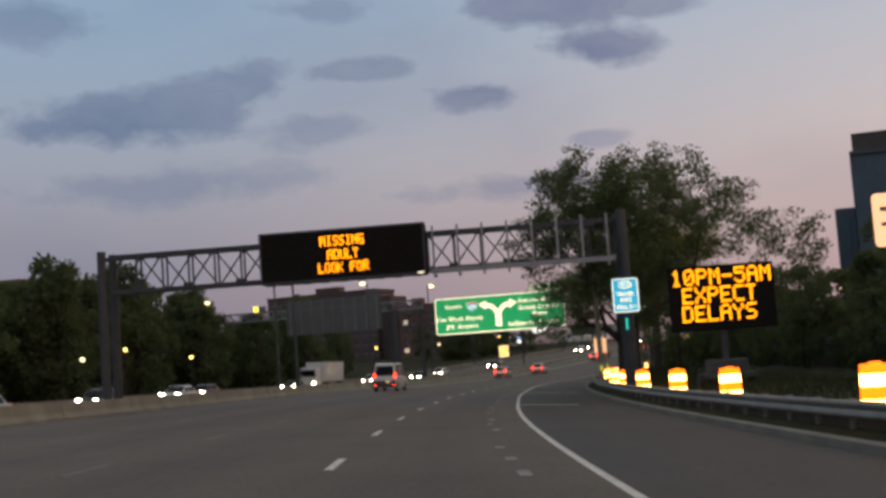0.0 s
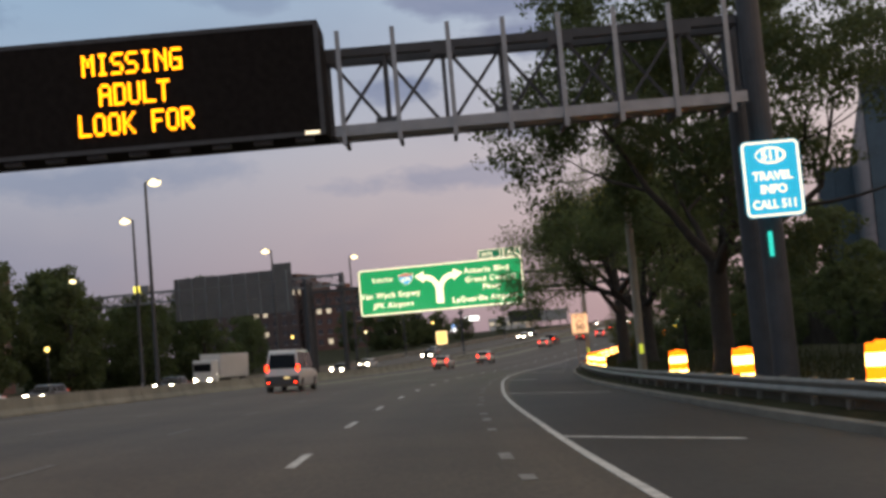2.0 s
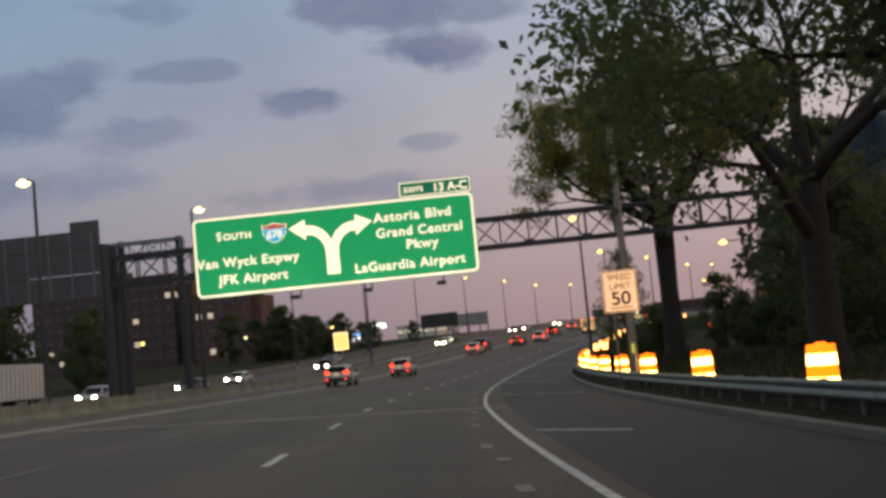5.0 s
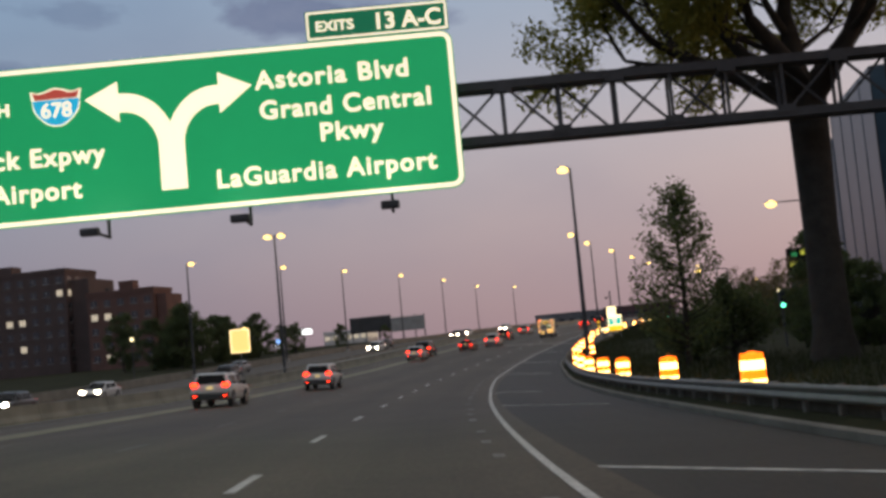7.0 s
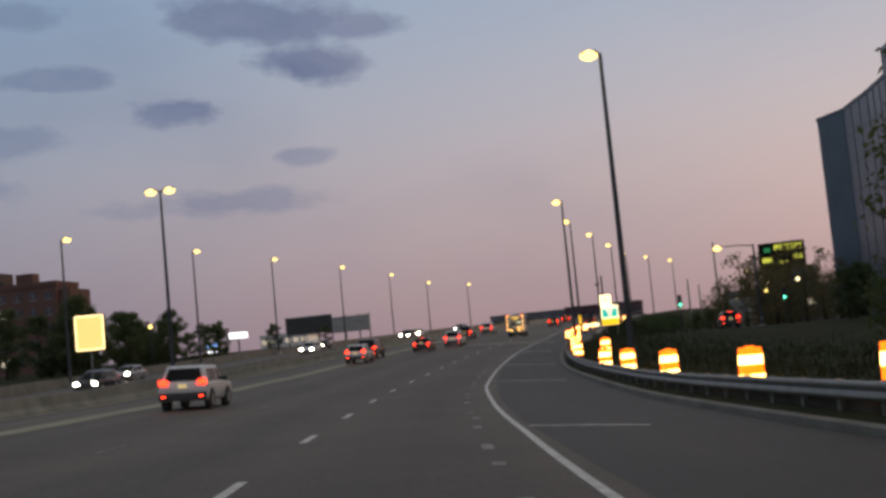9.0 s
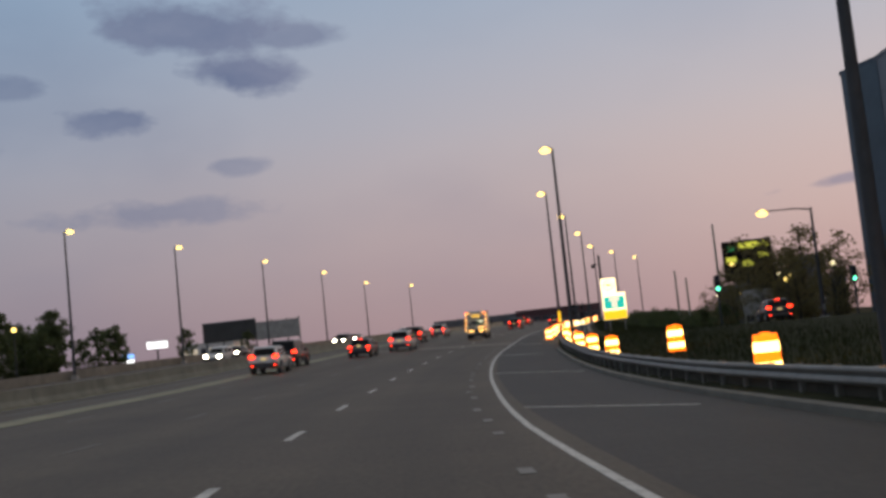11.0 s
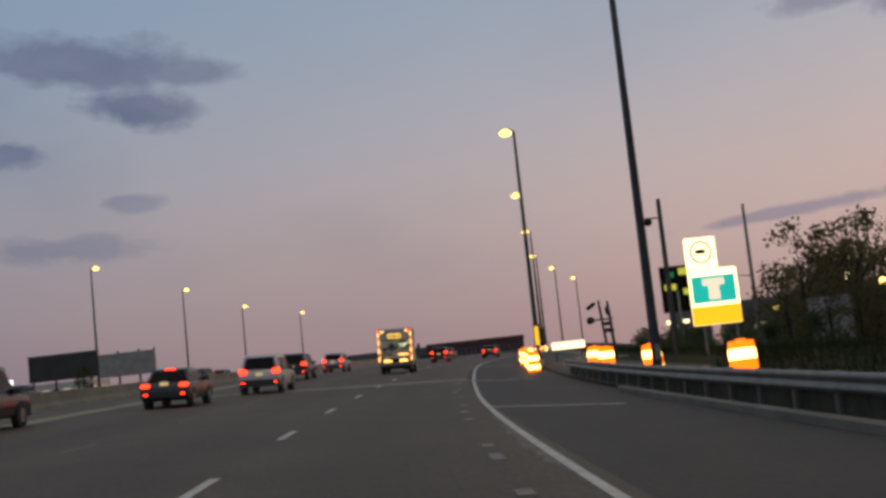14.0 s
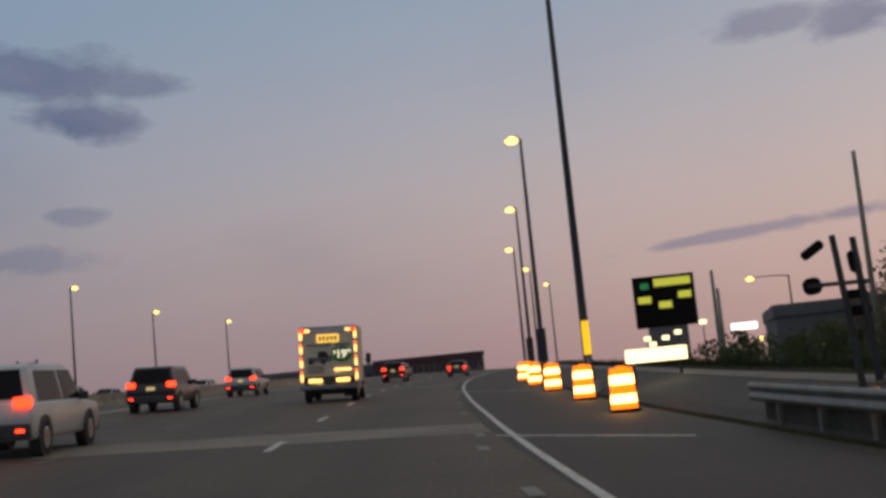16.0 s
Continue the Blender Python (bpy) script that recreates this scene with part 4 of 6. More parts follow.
part("legend_bar", boxes((-0.3, 0.38, -0.012, -0.004, 3.55, 3.62), (-0.3, 0.38, -0.012, -0.004, 3.3, 3.36), (-0.2, 0.28, -0.012, -0.004, 3.08, 3.13)), M_BACK, wk)
leg(wk, 0.0, 3.8)

# ================= construction drums =================
def drum(m):
    d = thing("traffic_drum", m, "orange plastic traffic drum with glowing orange and white bands", "traffic drum", "construction drums")
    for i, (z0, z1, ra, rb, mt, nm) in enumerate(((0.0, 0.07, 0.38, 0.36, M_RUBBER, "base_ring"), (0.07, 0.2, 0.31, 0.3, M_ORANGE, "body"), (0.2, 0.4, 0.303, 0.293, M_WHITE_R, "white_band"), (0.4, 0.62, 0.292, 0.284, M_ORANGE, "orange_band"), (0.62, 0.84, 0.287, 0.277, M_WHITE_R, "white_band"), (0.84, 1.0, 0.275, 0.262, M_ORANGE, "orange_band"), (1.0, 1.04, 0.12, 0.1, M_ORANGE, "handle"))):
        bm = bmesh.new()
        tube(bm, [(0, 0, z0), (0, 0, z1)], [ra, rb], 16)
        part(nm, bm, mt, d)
    return d


DRUMS = [(21.0, 7.55), (32.8, 7.55), (42.0, 7.55), (52.6, 7.55), (62.3, 7.55), (71.9, 7.55), (104.8, 7.5), (115.6, 7.5), (126.5, 7.55), (134.8, 7.5), (144.8, 7.55), (155.9, 7.55), (167.6, 7.5), (176.6, 7.5), (187.2, 7.5), (197.5, 7.5),
         (207.0, 7.45), (225.2, 8.75), (233.0, 7.2), (243.0, 7.15), (253.8, 7.1), (263.7, 7.15), (271.8, 6.95), (275.6, 7.05)]
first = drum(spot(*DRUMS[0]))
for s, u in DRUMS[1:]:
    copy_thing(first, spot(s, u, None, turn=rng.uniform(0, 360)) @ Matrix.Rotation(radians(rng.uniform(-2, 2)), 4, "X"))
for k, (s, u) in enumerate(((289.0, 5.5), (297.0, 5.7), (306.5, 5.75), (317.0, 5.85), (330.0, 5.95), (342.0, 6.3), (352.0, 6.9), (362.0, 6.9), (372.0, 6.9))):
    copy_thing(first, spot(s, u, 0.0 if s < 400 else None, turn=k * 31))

# ================= street lamps and poles =================
def street_lamp(m, height, reach, heads=1, lens=None, label="tall dark street lamp with one lit head"):
    """A tapered pole with short arms towards -x (and +x for a pair)."""
    lens = lens or M_SODIUM
    l = thing("street_lamp", m, label, "street lamp", "street lamps")
    bm = bmesh.new()
    tube(bm, [(0, 0, -0.3), (0, 0, 0.0), (0, 0, height * 0.5), (0, 0, height)], [0.18, 0.15, 0.115, 0.08], 12)
    part("pole", bm, M_STEEL, l, smooth=True)
    part("base", boxes((-0.3, 0.3, -0.3, 0.3, -0.35, 0.12), bev=0.04), M_CONC, l)
    part("access_door", boxes((-0.07, 0.07, -0.2, -0.165, 0.5, 0.95)), M_GALV, l)
    for sgn in ((-1,) if heads == 1 else (-1, 1)):
        bm = bmesh.new()
        tube(bm, [(0, 0, height - 0.12), (sgn * reach * 0.35, 0, height + 0.04), (sgn * reach, 0, height + 0.06)], [0.06, 0.05, 0.04], 8)
        part("arm", bm, M_STEEL, l)
        x0, x1 = sorted((sgn * (reach - 0.1), sgn * (reach + 0.62)))
        hd = part("lamp_head", boxes((x0, x1, -0.17, 0.17, height + 0.0, height + 0.16), bev=0.05), M_GALV, l)
        bm = bmesh.new()
        bmesh.ops.create_uvsphere(bm, u_segments=14, v_segments=8, radius=1.0)
        for v in bm.verts:
            v.co = Vector((sgn * (reach + 0.28) + v.co.x * 0.4, v.co.y * 0.28, height - 0.04 + v.co.z * 0.24))
        part("lens", bm, lens, hd)
    return l


for s, u, tall in ((201.7, 8.36, 14.1), (263.1, 7.32, 13.5), (300.8, 6.6, 14.0), (330.3, 7.37, 13.7), (358.9, 7.46, 13.2), (389.0, 6.4, 12.6), (420.0, 6.4, 12.6), (452.0, 6.4, 12.6)):
    lamp_post = street_lamp(spot(s, u - 0.18, 0.3), tall, 0.22, lens=M_SODIUM)
    if s in (300.8, 330.3):
        part("glowing_strip", boxes((-0.12, 0.12, -0.2, -0.17, 1.0, 2.1)), M_YELLOW_S, lamp_post, "glowing yellow strip")
    if s in (330.3, 358.9):
        part("control_cabinet", boxes((-0.3, 0.25, -0.42, -0.16, 0.7, 2.6), bev=0.03), M_STEEL, lamp_post, "dark control cabinet on the pole")
for s, u, tall in ((258.2, -40.4, 13.7), (292.8, -40.4, 14.1), (322.0, -40.4, 14.0), (358.1, -41.9, 13.8), (392.1, -44.3, 13.1), (422.8, -47.2, 11.8), (455.0, -49.0, 11.8)):
    street_lamp(spot(s, u, 0.3) @ Matrix.Rotation(math.pi, 4, "Z"), tall, 0.3, lens=M_SODIUM)
street_lamp(spot(231.5, -21.0, 0.14), 13.7, 0.4, heads=2, label="tall dark median street lamp with two lit heads")
street_lamp(spot(104.6, -19.3, 0.14) @ Matrix.Rotation(math.pi, 4, "Z"), 13.1, 0.3, lens=M_COOL, label="tall grey median street lamp with a pale head")
street_lamp(spot(166.9, -19.6, 0.14) @ Matrix.Rotation(math.pi, 4, "Z"), 13.4, 0.3, lens=M_COOL, label="tall grey median street lamp with a pale head")
for s, u in ((118.2, -25.1), (147.2, -22.7)):
    street_lamp(spot(s, u, 0.14), 12.9, 0.3, lens=M_COOL, label="tall grey median street lamp with a pale head")
street_lamp(spot(160.0, -50.5) @ Matrix.Rotation(math.pi, 4, "Z"), 13.0, 0.3, lens=M_COOL, label="tall grey street lamp with a pale head")
for s, u, h, r in ((266.1, 24.7, 7.75, 3.1), (202.4, 24.6, 9.8, 2.4), (380.0, 32.6, 10.2, 3.4)):
    street_lamp(spot(s, u), h, r, lens=M_SODIUM, label="cobra-head street lamp on the service road")


def utility_pole(m, height, lean=0.0, band=True, arms=0, r=0.17):
    p = thing("utility_pole", m @ Matrix.Rotation(radians(lean), 4, "Y"), "weathered grey utility pole behind the guard rail", "pole", "utility poles")
    bm = bmesh.new()
    tube(bm, [(0, 0, -0.6), (0, 0, 0.6), (0, 0, height * 0.5), (0, 0, height)], [r * 1.1, r, r * 0.85, r * 0.65], 14)
    part("pole", bm, M_WOOD, p, smooth=True)
    if band:
        part("glowing_plate", boxes((-0.07, 0.07, -r - 0.03, -r - 0.01, 1.1, 1.45)), M_LIME_S, p)
    for k in range(arms):
        z = height - 0.5 - k * 0.9
        part("cross_arm", boxes((-1.1, 1.1, -r - 0.1, -r, z - 0.06, z + 0.06)), M_WOOD, p)
        for x in (-1.0, -0.5, 0.5, 1.0):
            bm = bmesh.new()
            tube(bm, [(x, -r - 0.05, z + 0.06), (x, -r - 0.05, z + 0.12), (x, -r - 0.05, z + 0.2)], [0.03, 0.05, 0.02], 8)
            part("insulator", bm, M_PANE, p)
    return p


utility_pole(spot(77.0, 7.05, 0.2), 11.5, r=0.16)
utility_pole(spot(129.3, 7.42, 0.3), 12.5)
utility_pole(spot(324.7, 24.4), 12.3, arms=0, band=False)
for s, u, h in ((345.0, 20.0, 8.4), (352.0, 21.5, 7.6)):
    utility_pole(spot(s, u), h, arms=0, band=False)

# ================= trees =================
def limb(bm, rg, base, d, length, r, depth, tips, spread=0.7, lift=0.15):
    """Grows a bent tapering limb and its branches; tips collects the twig ends."""
    n = 4
    pts, rad = [base.copy()], [r]
    p, dd = base.copy(), d.normalized()
    for k in range(n):
        dd = (dd + Vector((rg.uniform(-1, 1), rg.uniform(-1, 1), rg.uniform(-0.6, 1) * 0.6 + lift)) * 0.2).normalized()
        p = p + dd * (length / n)
        pts.append(p.copy())
        rad.append(r * (1 - 0.55 * (k + 1) / n))
    tube(bm, pts, rad, 8 if depth > 2 else (6 if depth > 1 else 4), cap=False)
    if depth <= 1:
        tips.append((pts[-1], pts[2]))
    if depth == 0:
        return
    kids = 3 if depth > 1 else 3
    for k in range(kids):
        a = 2 * math.pi * (k + rg.random() * 0.7) / kids
        side = dd.cross(Vector((0.3, 0.2, 1))).normalized()
        up = side.cross(dd)
        nd = dd + spread * (math.cos(a) * side + math.sin(a) * up) * rg.uniform(0.7, 1.2)
        start = pts[-1] if k < 2 else pts[rg.choice((2, 3))]
        limb(bm, rg, start, nd, length * rg.uniform(0.58, 0.82), rad[-1] * 0.85, depth - 1, tips, spread, lift)


def leaf_cloud(name, centres, rg, per, radius, size, flat=0.7):
    """Many small folded leaves scattered round the twig ends, in one mesh."""
    gen = np.random.RandomState(rg.randint(0, 10 ** 6))
    c = np.repeat(np.array([tuple(p) for p in centres]), per, axis=0)
    n = len(c)
    off = gen.normal(0, 1, (n, 3))
    off *= (1.35 * radius * gen.uniform(0, 1, (n, 1)) ** 0.45 / np.linalg.norm(off, axis=1)[:, None]) * np.array([1, 1, flat])
    pos = c + off
    a = gen.normal(0, 1, (n, 3))
    a /= np.linalg.norm(a, axis=1)[:, None]
    b = np.cross(a, gen.normal(0, 1, (n, 3)))
    b /= np.linalg.norm(b, axis=1)[:, None] + 1e-9
    sz = size * gen.uniform(0.6, 1.4, (n, 1))
    v = np.empty((n, 4, 3))
    v[:, 0], v[:, 1], v[:, 2], v[:, 3] = pos - a * sz, pos + b * sz * 0.55, pos + a * sz, pos - b * sz * 0.55
    v[:, 1, 2] += sz[:, 0] * 0.15
    me = bpy.data.meshes.new(name)
    me.from_pydata(v.reshape(-1, 3).tolist(), [], np.arange(n * 4).reshape(n, 4).tolist())
    return me


def tree(m, trunk_h, trunk_r, first, seed, label, leaf, per=60, radius=0.75, size=0.13, depth=4, forks=4, spread=0.7, lift=0.1, lean=(0, 0), outward=0.9, flat=0.7, stretch=(1.0, 1.0, 1.0), low=0.25):
    """stretch: how much the crown is widened to -x and +x, and heightened, to fit the camera's view."""
    rg = random.Random(seed)
    t = thing("tree", m, label, "tree", "roadside trees")
    bm = bmesh.new()
    top = Vector((lean[0], lean[1], trunk_h))
    tube(bm, [(0, 0, -0.5), (0, 0, 0.0), (lean[0] * 0.1, lean[1] * 0.1, trunk_h * 0.12), (lean[0] * 0.4, lean[1] * 0.4, trunk_h * 0.5), top], [trunk_r * 1.5, trunk_r * 1.35, trunk_r, trunk_r * 0.88, trunk_r * 0.8], 14, cap=False)
    tips = []
    for k in range(forks):
        a = 2 * math.pi * (k + rg.uniform(-0.25, 0.25)) / forks
        d = Vector((math.cos(a) * outward, math.sin(a) * outward, rg.uniform(0.6, 1.0)))
        limb(bm, rg, top - Vector((0, 0, low * trunk_h * (k % 2))), d, first * rg.uniform(0.85, 1.15), trunk_r * 0.55, depth, tips, spread, lift)
    limb(bm, rg, top, Vector((rg.uniform(-0.2, 0.2), rg.uniform(-0.2, 0.2), 1)), first, trunk_r * 0.6, depth, tips, spread, lift)

    def grow(p):
        f = min(1.0, max(0.0, (p.z - trunk_h * 0.6) / (trunk_h * 0.4)))
        k = stretch[0] if p.x < 0 else stretch[1]
        p.x *= 1 + (k - 1) * f
        p.z += f * max(0.0, p.z - trunk_h) * (stretch[2] - 1)

    for v in bm.verts:
        grow(v.co)
    tips = [(p.copy(), q.copy()) for p, q in tips]
    for p, q in tips:
        grow(p)
        grow(q)
    part("trunk", bm, M_BARK, t, smooth=True)
    pts = [p for p, q in tips] + [q for p, q in tips[::2]]
    part("crown", leaf_cloud("crown", pts, rg, per, radius, size, flat), leaf, t)
    return t


tree(spot(70.5, 8.8), 3.5, 0.35, 4.1, 77, "broad airy roadside tree with dark forked trunk", M_LEAF3, per=84, radius=0.54, size=0.085, depth=4, forks=4, spread=0.78, lift=0.15, outward=1.0, flat=0.55, stretch=(0.9, 1.25, 0.94), low=0.12)
tree(spot(96.1, 9.6), 3.0, 0.42, 3.0, 11, "dense rounded roadside tree in spring leaf", M_LEAF, per=46, radius=0.56, size=0.075, depth=4, forks=5, spread=0.8, lift=0.08, outward=1.0, stretch=(1.36, 0.75, 0.8))
tree(spot(110.0, 9.3), 4.4, 0.42, 3.3, 17, "tall roadside tree with a straight trunk in spring leaf", M_LEAF, per=18, radius=0.5, size=0.075, depth=4, forks=5, spread=0.78, lift=0.14, outward=1.05, stretch=(0.9, 0.95, 1.0), low=0.3)
tree(spot(154.0, 12.4), 8.3, 0.6, 3.7, 23, "large old roadside tree with thick trunk and yellow-green leaves", M_LEAF2, per=76, radius=0.6, size=0.09, depth=4, forks=6, spread=0.8, lift=0.24, outward=0.95, flat=0.6, stretch=(1.2, 1.4, 1.0), low=0.04)

def spire_tree(m, h, wide, seed, label, leaf, per=22):
    """A tall narrow tree: one leader, short rising limbs from near the ground, ragged tiers of leaves."""
    rg = random.Random(seed)
    t = thing("tree", m, label, "tree", "roadside trees")
    bm = bmesh.new()
    tube(bm, [(0, 0, -0.5), (0, 0, 0.3), (0.1, 0, h * 0.5), (0.0, 0.1, h)], [0.2, 0.15, 0.09, 0.02], 10, cap=False)
    pts = []
    for k in range(74):
        f = (k + rg.random()) / 74
        z = h * (0.06 + 0.9 * f)
        reach = wide / 2 * (0.35 + 0.65 * math.sin(math.pi * min(1, 0.32 + f * 0.72))) * rg.uniform(0.6, 1.12) * (1 - 0.35 * f)
        a = rg.uniform(0, 6.28)
        e = Vector((math.cos(a) * reach, math.sin(a) * reach, z + reach * 0.45))
        mid = Vector((e.x * 0.5, e.y * 0.5, z + reach * 0.15))
        tube(bm, [(0, 0, z), mid, e], [0.035, 0.025, 0.01], 5, cap=False)
        pts += [e, mid.lerp(e, 0.5), mid, e + Vector((rg.uniform(-0.3, 0.3), rg.uniform(-0.3, 0.3), 0.25))]
    part("trunk", bm, M_BARK, t, smooth=True)
    part("crown", leaf_cloud("crown", pts, rg, per, 0.34, 0.085, 1.1), leaf, t)
    return t


spire_tree(spot(170.0, 10.7), 8.0, 4.7, 31, "tall narrow young tree with small dull leaves", M_LEAF)
spire_tree(spot(173.5, 13.4), 3.4, 4.0, 37, "low bushy tree with dull leaves beside a taller one", M_LEAF3)
spire_tree(spot(177.0, 12.2), 2.2, 3.2, 38, "low bushy shrub with dull leaves on the verge", M_LEAF3)

# ================= vehicles =================
M_PAINT_W = material("white_car_paint", (0.6, 0.6, 0.59), 0.3, scale=2, vary=0.08, bump=0.01, spec=0.6)
M_PAINT_S = material("silver_car_paint", (0.38, 0.39, 0.4), 0.32, 0.35, scale=2, vary=0.08, bump=0.01, spec=0.6)
M_PAINT_K = material("black_car_paint", (0.018, 0.018, 0.02), 0.25, scale=2, vary=0.15, bump=0.01, spec=0.6)
M_PAINT_G = material("dark_grey_car_paint", (0.06, 0.062, 0.07), 0.3, 0.2, scale=2, vary=0.12, bump=0.01, spec=0.6)
M_PAINT_R = material("dark_red_car_paint", (0.16, 0.02, 0.02), 0.3, scale=2, vary=0.12, bump=0.01, spec=0.6)
M_TRIM = material("grey_plastic_trim", (0.06, 0.06, 0.062), 0.7, scale=5, vary=0.2)
M_CARGLASS = material("tinted_car_glass", (0.01, 0.011, 0.013), 0.18, scale=1, vary=0.2, bump=0, spec=0.3)
M_RIM = material("alloy_wheel", (0.4, 0.4, 0.41), 0.35, 0.8, scale=5, vary=0.15)
# plates emit to imitate light falling on them; the licence lamp shares this
M_PLATE = material("glowing_plate_and_licence_lamp", (0.55, 0.45, 0.22), 0.5, scale=4, vary=0.1, emit=(1.0, 0.75, 0.35), power=0.5)
M_GRAPHIC = material("green_printed_panel", (0.07, 0.26, 0.05), 0.5, scale=3, vary=0.12, bump=0.02)
M_GREYINK = material("grey_printed_ink", (0.2, 0.18, 0.16), 0.6, scale=4, vary=0.15, bump=0)
# warm cream base carries the headlight that falls on the white box
M_BOXWHITE = material("headlight_warm_truck_panel", (0.74, 0.66, 0.5), 0.5, scale=1.5, vary=0.14, fine=30, bump=0.03)
# emission stands in for headlight falling on the name panel
M_BRANDYEL = material("glowing_yellow_name_panel", (0.75, 0.5, 0.08), 0.5, scale=3, vary=0.08, emit=(1.0, 0.6, 0.12), power=1.3)


def prism(prof, hw, bev=0.05, seg=2):
    """A body from a side profile of (y, z), as wide as hw(y, z) says, with rounded edges."""
    bm = bmesh.new()
    a = [bm.verts.new((-hw(y, z), y, z)) for y, z in prof]
    b = [bm.verts.new((hw(y, z), y, z)) for y, z in prof]
    n = len(prof)
    bm.faces.new(a)
    bm.faces.new(b[::-1])
    for k in range(n):
        bm.faces.new((a[k], b[k], b[(k + 1) % n], a[(k + 1) % n]))
    bmesh.ops.recalc_face_normals(bm, faces=bm.faces)
    if bev:
        bmesh.ops.bevel(bm, geom=bm.edges[:], offset=bev, segments=seg, affect="EDGES", profile=0.6)
    return bm


def pane(corners, thick=0.012):
    bm = bmesh.new()
    bm.faces.new([bm.verts.new(c) for c in corners])
    bmesh.ops.solidify(bm, geom=bm.faces[:], thickness=thick)
    bmesh.ops.recalc_face_normals(bm, faces=bm.faces)
    return bm


def wheel(parent, x, y, r, w):
    bm = bmesh.new()
    tube(bm, [(x - w / 2, y, r), (x - w * 0.4, y, r), (x + w * 0.4, y, r), (x + w / 2, y, r)], [r * 0.9, r, r, r * 0.9], 22)
    t = part("wheel", bm, M_RUBBER, parent, "black tyre")
    sx = 1 if x > 0 else -1
    bm = bmesh.new()
    tube(bm, [(x + sx * w * 0.5, y, r), (x + sx * (w * 0.5 + 0.012), y, r)], [r * 0.62, r * 0.55], 18)
    part("rim", bm, M_RIM, t)
    return t


def car(m, label, paint, kind="suv", L=4.6, W=1.86, H=1.68, tails=True, heads=False, category="car", group="cars in traffic", high_lamp=False):
    c = thing("car" if kind != "van" else "van", m, label, category, group)
    y0, y1, hw = -L / 2, L / 2, W / 2
    belt = 0.98 if kind != "sedan" else 0.9
    gl = 0.28 if kind != "sedan" else 0.24
    if kind == "van":
        belt, nose = 1.2, 1.15
        body = [(y0, 0.42), (y0 - 0.02, 0.8), (y0 + 0.02, 1.3), (y1 - 1.15, 1.3), (y1 - 0.35, 1.12), (y1 - 0.05, 0.85), (y1, 0.4), (y1 - 0.1, 0.28), (y0 + 0.1, 0.3)]
        cab = [(y0 + 0.02, 1.2), (y0 + 0.16, H - 0.1), (y0 + 0.34, H), (y1 - 2.1, H), (y1 - 1.75, H - 0.1), (y1 - 0.85, 1.2)]
    elif kind == "sedan":
        body = [(y0, 0.4), (y0 - 0.02, 0.75), (y0 + 0.06, belt), (y1 - 1.2, belt), (y1 - 0.2, 0.78), (y1, 0.6), (y1 - 0.05, 0.26), (y0 + 0.1, 0.28)]
        cab = [(y0 + 0.45, belt - 0.05), (y0 + 1.05, H - 0.03), (y0 + 1.4, H), (y1 - 2.0, H - 0.03), (y1 - 1.1, belt - 0.05)]
    else:
        body = [(y0, 0.45), (y0 - 0.03, 0.78), (y0 + 0.05, belt + 0.08), (y1 - 1.25, belt + 0.04), (y1 - 0.2, 0.92), (y1, 0.66), (y1 - 0.05, 0.3), (y0 + 0.12, 0.34)]
        cab = [(y0 + 0.08, belt), (y0 + 0.4, H - 0.05), (y0 + 0.6, H), (y1 - 2.05, H - 0.02), (y1 - 1.75, H - 0.1), (y1 - 1.1, belt)]
    b = part("body", prism(body, lambda y, z: hw - 0.03 * (z > 0.95) - 0.05 * (z < 0.4), 0.07), paint, c, smooth=True)
    top_in = 0.2 if kind != "van" else 0.17
    wid = lambda y, z: hw - 0.05 - top_in * max(0.0, (z - belt)) / (H - belt)
    part("cabin", prism(cab, wid, 0.05), paint, c, smooth=True)
    # rear glass
    (ya, za), (yb, zb) = cab[0], cab[1]
    def back(f, x):
        return (x, ya + (yb - ya) * f - 0.012, za + (zb - za) * f)
    lo, hi = (0.18, 0.92) if kind != "van" else (0.1, 0.86)
    wl, wh = wid(0, za + (zb - za) * lo) - 0.12, wid(0, za + (zb - za) * hi) - 0.12
    part("rear_window", pane([back(lo, -wl), back(lo, wl), back(hi, wh), back(hi, -wh)]), M_CARGLASS, c, "tinted rear window")
    # side glass, front and rear, each side
    yf = cab[-1][0]
    for sx in (-1, 1):
        zlo, zhi = belt + 0.06, H - 0.14
        r0, r1 = cab[0][0] + 0.45 * (1 if kind != "van" else 0.4), yf - 0.25
        mid = (r0 + r1) / 2 + 0.15
        for nm, a, bb, sl0, sl1 in (("side_window", r0, mid - 0.05, 0.18, 0.0), ("side_window", mid + 0.05, r1, 0.0, 0.38)):
            w0, w1 = wid(0, zlo) + 0.006, wid(0, zhi) + 0.006
            part(nm, pane([(sx * w0, a, zlo), (sx * w0, bb, zlo), (sx * w1, bb - sl1, zhi), (sx * w1, a + sl0, zhi)]), M_CARGLASS, c)
        part("mirror", boxes((sx * (hw + 0.02) - 0.1, sx * (hw + 0.02) + 0.1, yf - 0.42, yf - 0.28, belt + 0.02, belt + 0.2), bev=0.03), M_TRIM, c)
    (ya2, za2), (yb2, zb2) = cab[-1], cab[-2]
    part("windscreen", pane([(-hw + 0.2, ya2 + 0.01, za2 + 0.1), (hw - 0.2, ya2 + 0.01, za2 + 0.1), (hw - 0.32, yb2 + 0.03, zb2 - 0.02), (-hw + 0.32, yb2 + 0.03, zb2 - 0.02)]), M_CARGLASS, c)
